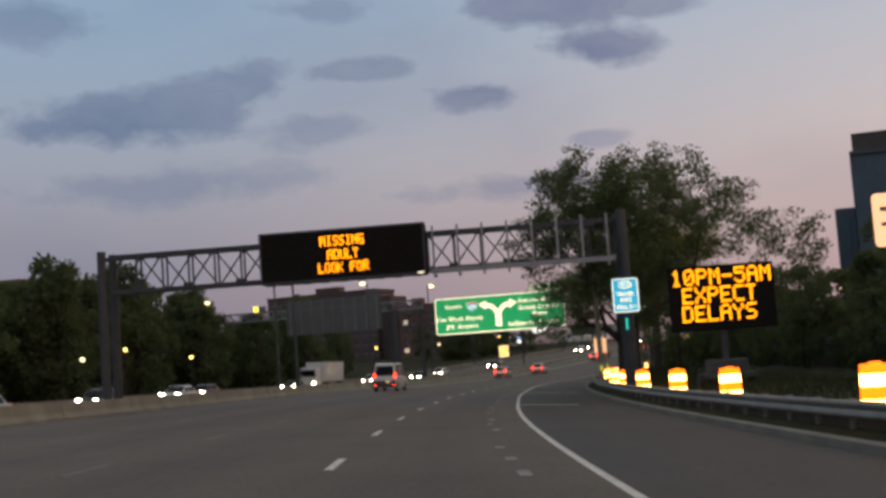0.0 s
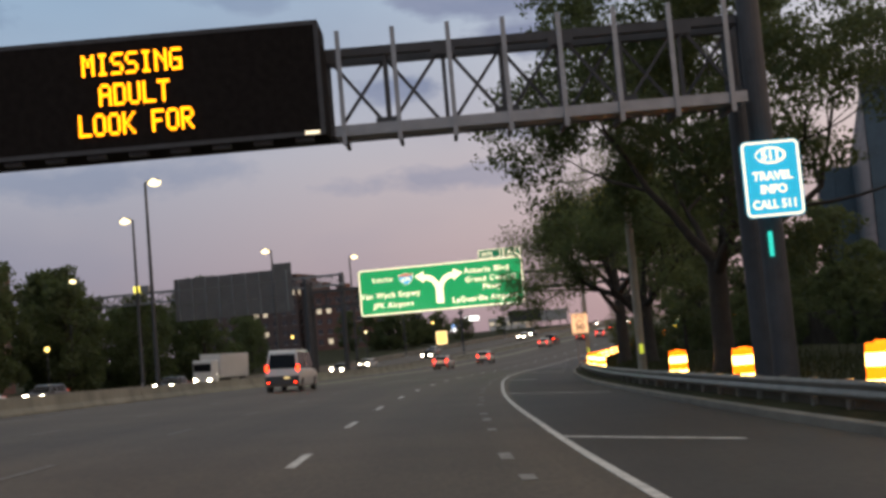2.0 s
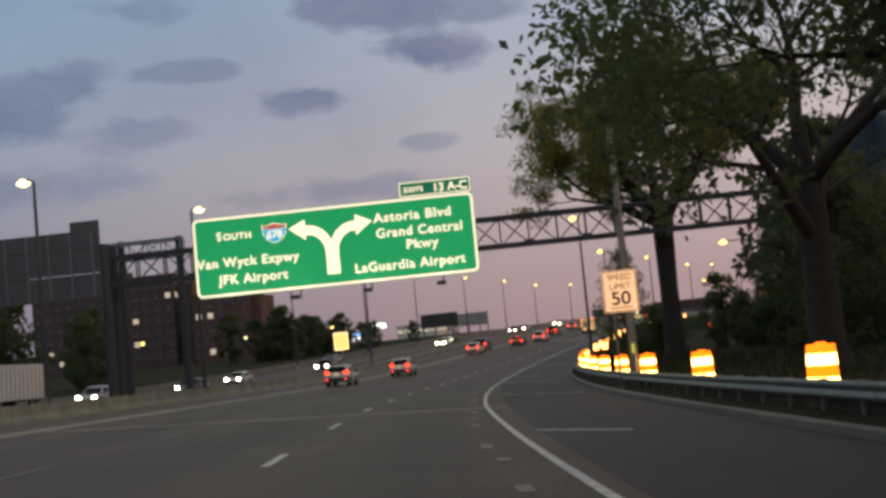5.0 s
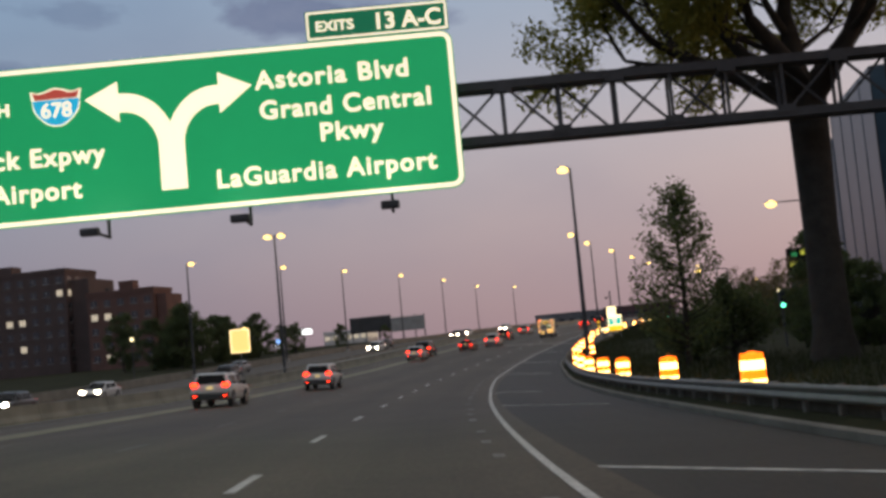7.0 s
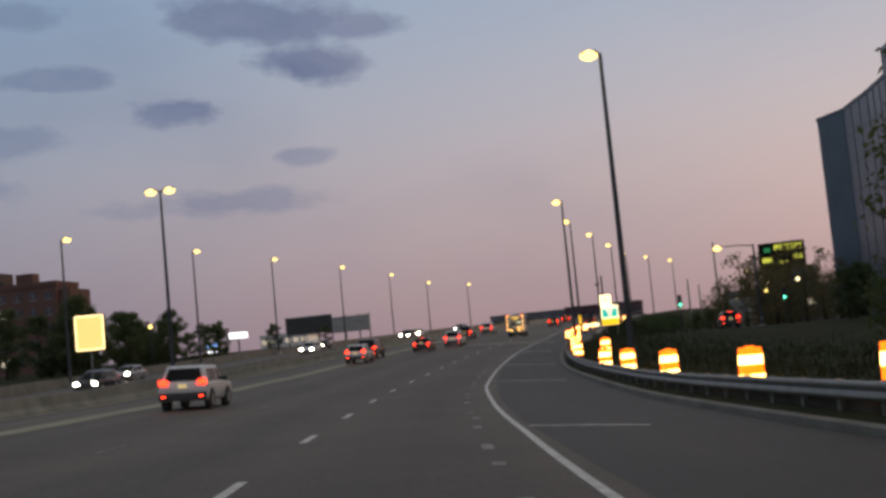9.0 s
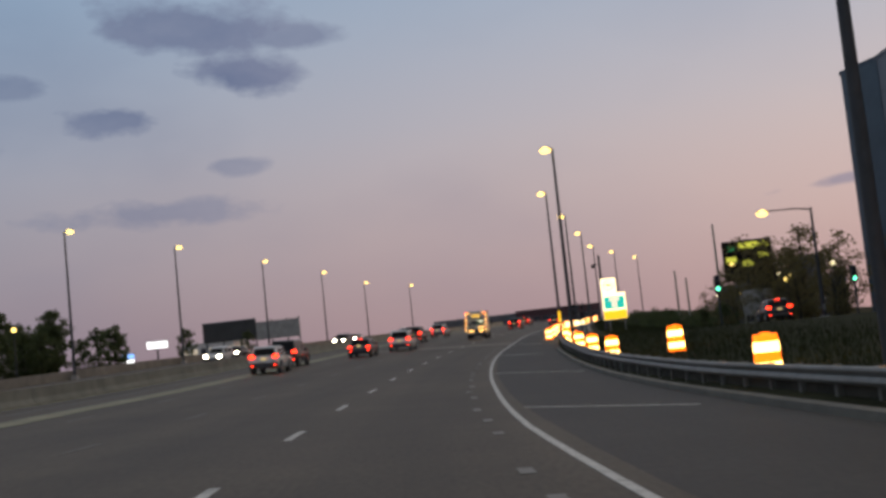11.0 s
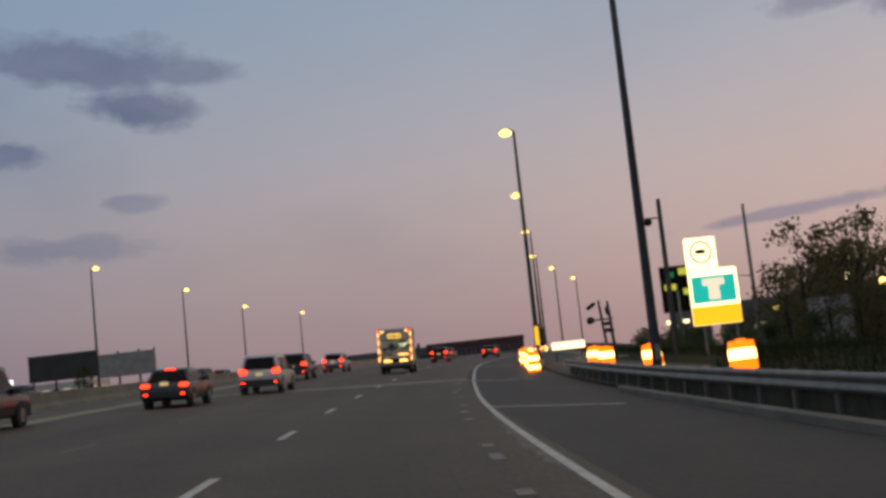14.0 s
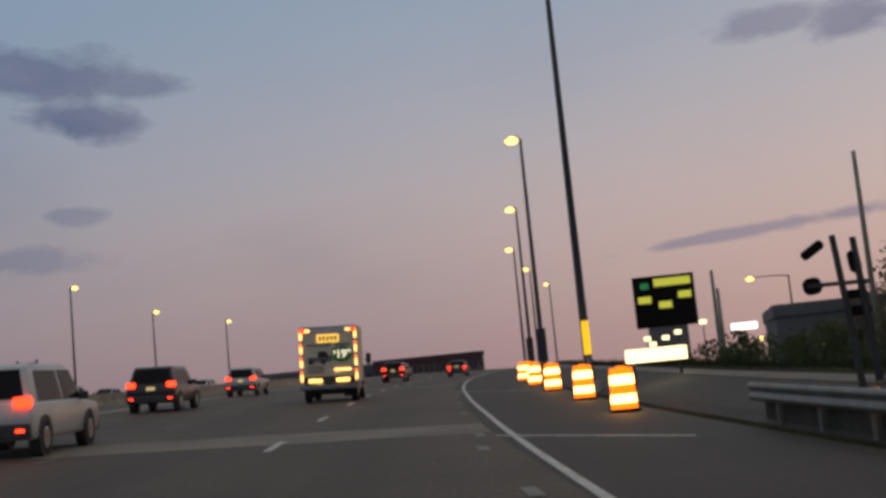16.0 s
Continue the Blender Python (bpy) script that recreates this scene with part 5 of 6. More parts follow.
    part("rear_bumper", boxes((-hw + 0.04, hw - 0.04, y0 - 0.09, y0 + 0.1, 0.38, 0.66 if kind != "van" else 0.9), bev=0.04), M_TRIM if kind != "sedan" else paint, c)
    part("front_bumper", boxes((-hw + 0.04, hw - 0.04, y1 - 0.1, y1 + 0.07, 0.3, 0.58), bev=0.04), M_TRIM, c)
    px0, pz0 = (0.0, 0.84) if kind != "van" else (0.28, 0.72)
    part("number_plate", boxes((px0 - 0.16, px0 + 0.16, y0 - (0.06 if kind != "van" else 0.11), y0 - (0.045 if kind != "van" else 0.09), pz0, pz0 + 0.14)), M_PLATE, c, "plain glowing number plate")
    r = 0.35 if kind != "sedan" else 0.32
    for sx in (-1, 1):
        for y in (y0 + 0.82, y1 - 0.9):
            wheel(c, sx * (hw - 0.1), y, r, 0.22)
            bm = bmesh.new()
            tube(bm, [(sx * (hw - 0.22), y, r + 0.02), (sx * (hw + 0.004), y, r + 0.02)], r + 0.07, 22)
            part("wheel_arch", bm, M_TRIM, c)
        tz = (0.95, 1.15) if kind == "suv" else ((0.78, 0.92) if kind == "sedan" else (1.16, 1.5))
        tw = 0.32 if kind != "van" else 0.17
        xs = sorted((sx * (hw - 0.03), sx * (hw - 0.03 - tw)))
        part("tail_lamp", boxes((xs[0], xs[1], y0 - 0.05, y0 + 0.12, tz[0], tz[1]), bev=0.03), M_TAIL if tails else M_RED_S, c, "lit red tail lamp" if tails else "red tail lamp")
        # reflectors take a glowing material to imitate light they return
        part("glowing_reflector", boxes((sx * (hw - 0.22) - 0.08, sx * (hw - 0.22) + 0.08, y0 - 0.1, y0 - 0.085, 0.5, 0.56)), M_TAIL if tails else M_RED_S, c)
        xs = sorted((sx * (hw - 0.06), sx * (hw - 0.4)))
        part("headlamp", boxes((xs[0], xs[1], y1 - 0.12, y1 + 0.03, 0.6, 0.84), bev=0.03), M_HEAD if heads else M_GALV, c, "lit headlamp" if heads else "")
    if high_lamp:
        part("brake_lamp", boxes((-0.2, 0.2, cab[1][0] - 0.03, cab[1][0] + 0.03, cab[1][1] - 0.03, cab[1][1] + 0.01)), M_TAIL, c)
    return c


def road_pose(s, u, back=False):
    p = on(s, u, 0.004)
    slope = (on(s + 2, u).z - on(s - 2, u).z) / 4
    return Matrix.Translation(p) @ Matrix.Rotation(-heading(s) + (math.pi if back else 0), 4, "Z") @ Matrix.Rotation(math.atan(-slope if back else slope), 4, "X") @ Matrix.Rotation(CROSS * (-1 if back else 1), 4, "Y")


def box_truck(m):
    """A small rental box truck seen from behind: box, cab, lamps, tape and printed panels."""
    t = thing("box_truck", m, "small white rental box truck with printed rear and lit lamps", "truck", "trucks")
    W, Z0, Z1, Y0, Y1 = 2.22, 0.72, 2.86, -2.0, 1.1
    hw = W / 2
    part("cargo_box", boxes((-hw, hw, Y0, Y1, Z0, Z1), bev=0.05), M_BOXWHITE, t, "white cargo box in a headlight-warm tone")
    part("roof_cap", boxes((-hw + 0.02, hw - 0.02, Y0 + 0.01, Y1, Z1 - 0.02, Z1 + 0.07), bev=0.03), M_PAINT_S, t)
    part("rear_frame", boxes((-hw, -hw + 0.13, Y0 - 0.035, Y0 + 0.02, Z0, Z1), (hw - 0.13, hw, Y0 - 0.035, Y0 + 0.02, Z0, Z1), (-hw, hw, Y0 - 0.035, Y0 + 0.02, Z1 - 0.2, Z1)), M_PAINT_W, t)
    part("roll_door", boxes((-hw + 0.13, hw - 0.13, Y0 - 0.012, Y0 + 0.02, Z0 + 0.28, Z1 - 0.2)), M_BOXWHITE, t, "roll-up rear door")
    part("door_sill", boxes((-hw + 0.1, hw - 0.1, Y0 - 0.03, Y0 + 0.02, Z0 + 0.02, Z0 + 0.27)), M_TRIM, t)
    part("bumper", boxes((-hw, hw, Y0 - 0.28, Y0 - 0.02, 0.5, 0.68), bev=0.03), M_GALV, t, "pale steel step bumper")
    yb = Y0 - 0.04
    # name panel and printed graphics
    part("name_panel", boxes((-0.42, 0.42, yb - 0.01, yb, Z1 - 0.55, Z1 - 0.25)), M_BRANDYEL, t, "glowing yellow panel with dark plain bars")
    for k in range(5):
        x = -0.3 + k * 0.15
        part("panel_bar", boxes((x - 0.045, x + 0.045, yb - 0.016, yb - 0.008, Z1 - 0.49, Z1 - 0.32)), M_BLACK, t)
    part("text_bar", boxes((-0.82, 0.1, yb, yb + 0.03, Z1 - 0.68, Z1 - 0.62), (0.25, 0.85, yb, yb + 0.03, Z1 - 0.68, Z1 - 0.62)), M_GREYINK, t)
    # starburst with the price
    bm = bmesh.new()
    cxx, czz, N_ = 0.5, Z1 - 1.02, 36
    bm.faces.new([bm.verts.new((cxx + (0.47 if k % 2 else 0.37) * math.cos(2 * math.pi * k / N_), yb, czz + (0.34 if k % 2 else 0.26) * math.sin(2 * math.pi * k / N_))) for k in range(N_)])
    bmesh.ops.recalc_face_normals(bm, faces=bm.faces)
    bmesh.ops.solidify(bm, geom=bm.faces[:], thickness=0.004)
    part("starburst", bm, M_GRAPHIC, t, "green starburst price print")
    lettering("$", 0.22, M_LEGEND, t, "price_figure", 0.24, yb - 0.01, czz - 0.02, bold=0.006)
    lettering("19", 0.42, M_LEGEND, t, "price_figure", 0.5, yb - 0.01, czz - 0.14, bold=0.016)
    lettering("95", 0.18, M_LEGEND, t, "price_figure", 0.79, yb - 0.01, czz + 0.04, bold=0.006)
    # printed van picture, in flat shapes
    van = part("printed_van", boxes((-0.8, 0.12, yb, yb + 0.03, Z1 - 1.3, Z1 - 1.12)), M_GREYINK, t, "printed picture of a grey van")
    part("printed_cab", pane([(-0.42, yb - 0.005, Z1 - 1.12), (0.05, yb - 0.005, Z1 - 1.12), (-0.1, yb - 0.005, Z1 - 0.9), (-0.38, yb - 0.005, Z1 - 0.9)], 0.006), M_TRIM, van)
    for x in (-0.68, -0.2):
        bm = bmesh.new()
        tube(bm, [(x, yb - 0.006, Z1 - 1.3), (x, yb + 0.004, Z1 - 1.3)], 0.1, 16)
        part("printed_wheel", bm, M_TRIM, van)
    part("text_bar", boxes(*[(-0.82, -0.18, yb, yb + 0.03, Z1 - 1.52 - k * 0.1, Z1 - 1.48 - k * 0.1) for k in range(3)]), M_GREYINK, t)
    # no lamp here: the label takes the tape's glow
    part("lit_label", boxes((0.22, 0.86, yb - 0.005, yb, Z1 - 1.66, Z1 - 1.58)), M_MARK, t)
    # tape down the rear posts, in red and pale lengths
    for sx in (-1, 1):
        for k in range(4):
            z = Z0 + 0.12 + k * 0.53
            part("glowing_tape", boxes((sx * (hw - 0.055) - 0.04, sx * (hw - 0.055) + 0.055, yb - 0.004, yb, z, z + 0.26)), M_MARK, t)
            part("glowing_tape", boxes((sx * (hw - 0.055) - 0.04, sx * (hw - 0.055) + 0.04, yb - 0.004, yb, z + 0.28, z + 0.4)), M_MARKR, t)
        for dx, mt in ((0.14, M_TAIL), (0.32, M_MARK)):
            part("marker_lamp", boxes((sx * (hw - dx) - 0.09, sx * (hw - dx) + 0.09, yb - 0.03, yb, Z1 - 0.14, Z1 - 0.04), bev=0.01), mt, t, "lit marker lamp")
        part("tail_lamp", boxes((sx * 0.62 - 0.17, sx * 0.62 + 0.17, yb - 0.05, yb, Z0 + 0.05, Z0 + 0.2), bev=0.02), M_MARK, t, "lit tail lamp")
        part("turn_lamp", boxes((sx * 0.36 - 0.08, sx * 0.36 + 0.08, yb - 0.05, yb, Z0 + 0.07, Z0 + 0.18), bev=0.02), M_AMBER, t)
        part("mud_flap", boxes((sx * 0.72 - 0.2, sx * 0.72 + 0.2, Y0 + 0.25, Y0 + 0.28, 0.2, 0.72)), M_RUBBER, t)
        part("mirror_arm", boxes((sx * (hw + 0.12) - 0.12, sx * (hw + 0.12) + 0.12, 1.62, 1.68, 1.55, 1.6)), M_TRIM, t)
        part("mirror", boxes((sx * (hw + 0.2) - 0.1, sx * (hw + 0.2) + 0.1, 1.58, 1.7, 1.4, 1.85), bev=0.03), M_TRIM, t)
        for y in (Y0 + 0.85, 2.35):
            wheel(t, sx * (hw - 0.2), y, 0.37, 0.26)
    part("licence_lamp", boxes((-0.5, -0.24, yb - 0.07, yb - 0.02, Z0 - 0.02, Z0 + 0.09)), M_PLATE, t)
    part("cab", prism([(1.12, 0.5), (1.12, 2.05), (1.35, 2.15), (2.0, 2.1), (2.5, 1.45), (3.1, 1.25), (3.3, 0.95), (3.3, 0.45), (1.3, 0.42)], lambda y, z: 0.97 - 0.12 * max(0, z - 1.3), 0.06), M_PAINT_W, t, "white cab", smooth=True)
    part("chassis", boxes((-0.45, -0.3, Y0 + 0.1, 3.0, 0.42, 0.62), (0.3, 0.45, Y0 + 0.1, 3.0, 0.42, 0.62)), M_TRIM, t)
    bm = bmesh.new()
    tube(bm, [(-0.5, Y0 + 0.85, 0.38), (0.5, Y0 + 0.85, 0.38)], 0.09, 10)
    part("axle", bm, M_TRIM, t)
    for sx in (-1, 1):
        part("cab_window", pane([(sx * 0.98, 1.4, 1.35), (sx * 0.98, 2.3, 1.35), (sx * 0.9, 1.95, 1.95), (sx * 0.9, 1.4, 1.95)]), M_CARGLASS, t)
        part("headlamp", boxes((sx * 0.75 - 0.14, sx * 0.75 + 0.14, 3.25, 3.33, 0.75, 0.95), bev=0.03), M_HEAD, t)
    return t


def lorry(m, label):
    """A long pale lorry with a ribbed trailer."""
    t = thing("lorry", m, label, "lorry", "trucks")
    part("trailer", boxes((-1.25, 1.25, -6.5, 3.5, 1.1, 3.9), bev=0.05), M_PAINT_W, t, "pale ribbed trailer")
    for k in range(14):
        y = -6.3 + k * 0.74
        part("trailer_rib", boxes((-1.29, -1.24, y, y + 0.05, 1.15, 3.85)), M_PAINT_S, t)
        part("trailer_rib", boxes((1.24, 1.29, y, y + 0.05, 1.15, 3.85)), M_PAINT_S, t)
    part("cab", boxes((-1.2, 1.2, 3.9, 6.0, 0.6, 3.2), bev=0.15), M_PAINT_W, t)
    part("windscreen", boxes((-1.05, 1.05, 5.98, 6.02, 1.9, 2.8)), M_CARGLASS, t)
    for sx in (-1, 1):
        for y in (-5.4, -4.3, 2.6, 5.0):
            wheel(t, sx * 1.05, y, 0.5, 0.3)
        part("headlamp", boxes((sx * 0.85 - 0.18, sx * 0.85 + 0.18, 5.97, 6.05, 0.8, 1.05), bev=0.03), M_HEAD, t)
    return t


box_truck(road_pose(310.0, -2.7))
# traffic going the same way
car(road_pose(310.0, -9.5), "black sport utility vehicle with lit tail lamps in traffic", M_PAINT_K, "suv", 4.7, 1.92, 1.75, group="cars ahead")
car(road_pose(334.5, -10.6), "pale sport utility vehicle with lit tail lamps in traffic", M_PAINT_S, "suv", group="cars ahead")
car(road_pose(286.6, -7.35), "white sport utility vehicle with glowing tail lamps", M_PAINT_W, "suv", 4.9, 1.94, 1.78, group="cars ahead")
car(road_pose(360.0, -3.9), "black hatchback with lit tail lamps near the crest", M_PAINT_K, "suv", 4.4, 1.84, 1.6, group="cars ahead")
car(road_pose(376.0, 0.2), "dark saloon with lit tail lamps near the crest", M_PAINT_G, "sedan", 4.6, 1.82, 1.46, group="cars ahead")
car(road_pose(396.0, -8.0), "dark red saloon with bright tail lamps", M_PAINT_R, "sedan", 4.6, 1.82, 1.46, group="cars ahead", high_lamp=True)
van = car(road_pose(102.4, -10.6), "white passenger van with dark rear window", M_PAINT_W, "van", 5.6, 2.0, 2.35, category="van", group="vans")
car(road_pose(174.5, -11.1), "silver crossover with dark rear window and lit tail lamps", M_PAINT_W, "suv", 4.5, 1.86, 1.6, group="cars ahead")
car(road_pose(253.0, -11.6), "white compact sport utility vehicle with lit tail lamps", M_PAINT_W, "suv", 4.3, 1.8, 1.62, group="cars ahead")
car(road_pose(196.0, -9.6), "white crossover with glowing orange-red tail lamps", M_PAINT_W, "suv", 4.5, 1.86, 1.66, group="cars ahead")
car(road_pose(264.0, -12.6), "black sport utility vehicle with red tail lamps", M_PAINT_K, "suv", 5.0, 1.95, 1.85, group="cars ahead")
car(road_pose(276.0, -9.2), "dark saloon with red tail lamps and brake lamp", M_PAINT_G, "sedan", 4.6, 1.82, 1.46, group="cars ahead", high_lamp=True)
# oncoming traffic
for k, (s, u, kind, paint) in enumerate(((66, -28.4, "sedan", M_PAINT_S), (92, -32.2, "suv", M_PAINT_K), (99, -28.2, "sedan", M_PAINT_W), (126, -36.2, "suv", M_PAINT_G), (134, -28.6, "sedan", M_PAINT_K), (178, -32.2, "suv", M_PAINT_S), (190, -28.3, "sedan", M_PAINT_G), (214, -32.1, "sedan", M_PAINT_W),
                                        (236, -28.4, "suv", M_PAINT_K), (262, -36.2, "sedan", M_PAINT_S), (300, -28.3, "suv", M_PAINT_W), (318, -32.3, "sedan", M_PAINT_K), (352, -28.4, "suv", M_PAINT_G), (371, -32.2, "sedan", M_PAINT_S), (388, -28.4, "suv", M_PAINT_W))):
    car(road_pose(s, u, back=True), "oncoming car with lit headlamps beyond the median", paint, kind, 4.6, 1.84, 1.62 if kind == "suv" else 1.45, tails=False, heads=True, group="oncoming cars")
lorry(road_pose(172.0, -38.0, back=True), "long pale lorry on the oncoming carriageway")
# red lamps of cars waiting on the service road
for s, u in ((270.0, 22.0), (122.0, 26.0)):
    car(spot(s, u) @ Matrix.Translation((0, 0, 0.02)), "dark car with red tail lamps on the service road", M_PAINT_K, "suv", 4.5, 1.85, 1.66, group="cars on the service road", high_lamp=True)

# ================= far side: sign backs, buildings, tree belt =================
G3 = spot(168.0, 0.0, 0.0)
gz = G3.translation.z
g3 = thing("sign_gantry", G3, "grey truss gantry across the oncoming carriageway", "gantry")
truss(g3, -56.0, -21.0, 7.9 - gz, 9.1 - gz, 0.0, 1.1, 1.4, M_GALV, 0.18, 0.08)
for x in (-56.0, -21.2, -25.6):
    upright(g3, "post", x, 0.5, 0.0, 9.3 - gz, 0.3, M_STEEL)
sb = thing("guide_sign", G3, "bare aluminium back of a large guide sign with ribs", "road sign")
for z0, z1 in ((5.3, 7.1), (7.15, 8.95), (9.0, 10.3)):
    part("back_panel", boxes((-41.2, -26.8, -0.5, -0.44, z0 - gz, z1 - gz)), M_BACK, sb)
part("tab_back", boxes((-29.0, -26.8, -0.5, -0.44, 10.3 - gz, 11.0 - gz)), M_BACK, sb)
for k in range(9):
    x = -40.6 + k * 1.65
    part("rib", boxes((x - 0.06, x + 0.06, -0.64, -0.5, 5.4 - gz, 10.2 - gz)), M_GALV, sb)
bc = thing("amber_beacon", G3 @ pose(-45.9, -0.3, 9.2 - gz), "yellow lit beacon box on the gantry", "lamp")
part("housing", boxes((0.3, 1.4, 0, 0.5, 0, 0.8), bev=0.05), M_GALV, bc)
part("lens", boxes((-0.5, 0.28, 0, 0.5, 0, 0.8), bev=0.05), M_YEL_LIT, bc)


def building(m, label, w, d, h, mat, cols, rows, lit=0.12, seed=1, roofbox=True, storey=3.0, win=(1.5, 1.4)):
    """A block with its front at y = 0 facing -y, rows of framed windows and a parapet."""
    rg = random.Random(seed)
    b = thing("building", m, label, "building", "buildings")
    part("wall", boxes((0, w, 0, d, -3, h)), mat, b)
    part("parapet", boxes((-0.15, w + 0.15, -0.15, 0.2, h, h + 0.9), (-0.15, w + 0.15, d - 0.2, d + 0.15, h, h + 0.9), (-0.15, 0.2, 0.2, d - 0.2, h, h + 0.9), (w - 0.2, w + 0.15, 0.2, d - 0.2, h, h + 0.9)), mat, b)
    part("roof", boxes((0.2, w - 0.2, 0.2, d - 0.2, h, h + 0.15)), M_ROOF, b)
    if roofbox:
        part("stair_head", boxes((w * 0.4, w * 0.62, d * 0.3, d * 0.6, h + 0.15, h + 3.0), bev=0.05), mat, b)
        part("roof_vent", boxes((w * 0.2, w * 0.24, d * 0.3, d * 0.36, h, h + 1.8)), M_ROOF, b)
    ww, wh = win
    me_f = mesh_of(boxes((-ww / 2, ww / 2, -0.02, 0.04, 0, wh)), "pane")
    me_f.materials.append(M_PANE)
    me_l = me_f.copy()
    me_l.materials.clear()
    me_l.materials.append(M_LITPANE)
    me_s = mesh_of(boxes((-ww / 2 - 0.1, ww / 2 + 0.1, -0.14, -0.02, -0.12, 0.0), (-0.04, 0.04, -0.05, -0.021, 0, wh)), "window_sill")
    me_s.materials.append(M_CONC)
    for side in (0, 1):
        span, n = (w, cols) if side == 0 else (d, max(2, int(cols * d / w)))
        for r in range(rows):
            for c in range(n):
                t = (c + 0.5) / n * span
                z = h - 2.4 - r * storey
                if side == 0:
                    mt = pose(t, 0, z)
                else:
                    mt = pose(w, t, z, 0, 0, 90)
                p = part("window", me_l if rg.random() < lit else me_f, None, b, at=mt)
                part("window_sill", me_s, None, p)
    return b


def facing(s, u, turn=0.0, z=None):
    p = on(s, u, 0.0)
    if z is not None:
        p.z = z
    return Matrix.Translation(p) @ Matrix.Rotation(-heading(s) + radians(turn), 4, "Z")


low_block = building(facing(350.8, -111.3, 4), "six-storey red brick apartment block with some lit windows", 15.8, 9, 16.6, M_BRICK, 5, 5, 0.14, 3)
tall_block = building(facing(353.0, -162.0, 4), "taller dark red brick apartment block", 42, 14, 23.4, M_BRICK_D, 13, 7, 0.1, 4)
part("wing", boxes((15.97, 18.2, 1.0, 9.0, -3, 15.9), bev=0.03), M_BRICK, low_block)
part("wing", boxes((42.17, 46.5, 2.0, 14.0, -3, 21.6), bev=0.03), M_BRICK_D, tall_block)
building(facing(205.0, -150.0, 5), "red brick apartment block beyond the trees", 50, 18, 22.5, M_BRICK, 12, 7, 0.06, 5)
building(facing(505.0, -150.0, 12), "pale low shop building with lit front beyond the lanes", 17, 12, 5.5, M_WHITEWALL, 6, 1, 0.6, 7, roofbox=False, win=(1.8, 1.6))
hb = thing("hoarding", facing(400.0, -67.2, 4), "long roadside hoarding, half dark and half pale, on posts", "hoarding")
part("dark_panel", boxes((-5.5, 5.4, -0.2, 0.15, 2.8, 6.6), bev=0.05), M_ROOF, hb, "dark blue hoarding panel")
part("pale_panel", boxes((5.42, 14.2, -0.1, 0.15, 2.4, 5.9), bev=0.05), M_CONC, hb, "pale grey hoarding panel")
part("cap_rail", boxes((-5.6, 5.5, -0.25, 0.2, 6.6, 6.75)), M_GALV, hb)
for x in (-5.0, -1.5, 2.0, 5.2, 8.4, 11.6, 14.0):
    part("post", boxes((x - 0.12, x + 0.12, 0.16, 0.4, -3.0, 6.2)), M_STEEL, hb)
for x, z0, wd, ht, mt, lb in ((57.0, 8.2, 3.6, 1.3, M_SIGN_BLUE, "blue and white lit shop sign on a pylon"), (57.0, 6.4, 3.6, 1.4, M_WHITE_LIT, "white lit shop sign on a pylon"), (66.0, 10.6, 6.2, 2.0, M_WHITE_LIT, "wide white lit shop sign")):
    fs = thing("shop_sign", Matrix.Translation(Vector((x, 560.0, z0))), lb, "sign", "far shop signs")
    part("sign_box", boxes((-wd / 2, wd / 2, 0, 0.6, 0, ht), bev=0.08), mt, fs)
    part("border", boxes((-wd / 2 - 0.15, wd / 2 + 0.15, 0.1, 0.5, ht + 0.001, ht + 0.2)), M_STEEL, fs)
    part("pylon", boxes((-0.25, 0.25, 0.15, 0.45, -14, -0.001)), M_STEEL, fs)

# long glass-clad block beside the service road, with a chamfered end
gb = thing("glass_building", Matrix.Identity(4), "long dark blue glass-clad office building with chamfered end", "building")
FOOT = [Vector((64.6, 163.3)), Vector((110.5, 270.0)), Vector((114.4, 280.5)), Vector((114.8, 287.0)), Vector((146.0, 274.0)), Vector((96.0, 151.0))]
Z_LOW, Z_TOP = -4.0, 24.7


def footprint(pts, z0, z1):
    bm = bmesh.new()
    lo = [bm.verts.new((p.x, p.y, z0)) for p in pts]
    hi = [bm.verts.new((p.x, p.y, z1)) for p in pts]
    m = len(pts)
    bm.faces.new(lo)
    bm.faces.new(hi[::-1])
    for k in range(m):
        bm.faces.new((lo[k], lo[(k + 1) % m], hi[(k + 1) % m], hi[k]))
    bmesh.ops.recalc_face_normals(bm, faces=bm.faces)
    return bm


part("glass_wall", footprint(FOOT, Z_LOW, Z_TOP), M_GLASSWALL, gb)
mid = sum(FOOT, Vector((0, 0))) / len(FOOT)
part("roof_edge", footprint([mid + (p - mid) * 1.006 for p in FOOT], Z_TOP, Z_TOP + 0.5), M_MULLION, gb)
part("roof_plant", footprint([FOOT[0] + Vector((0.8, 1.0)), FOOT[0] + Vector((5, 11)), FOOT[0] + Vector((20, 5)), FOOT[0] + Vector((16, -5))], Z_TOP + 0.5, Z_TOP + 3.2), M_ROOF, gb)
WING = [Vector((83.4, 220.6)), Vector((93.0, 243.6)), Vector((102.0, 240.0)), Vector((92.5, 216.8))]
part("glass_wing", footprint(WING, Z_LOW, 23.4), M_GLASSWALL, gb, "lower projecting glass wing")
for a, b in ((WING[3], WING[0]), (WING[0], WING[1])):
    for k in range(5):
        q = a.lerp(b, k / 4)
        part("mullion", beam(bmesh.new(), (q.x, q.y, Z_LOW), (q.x, q.y, 23.4), 0.1), M_MULLION, gb)
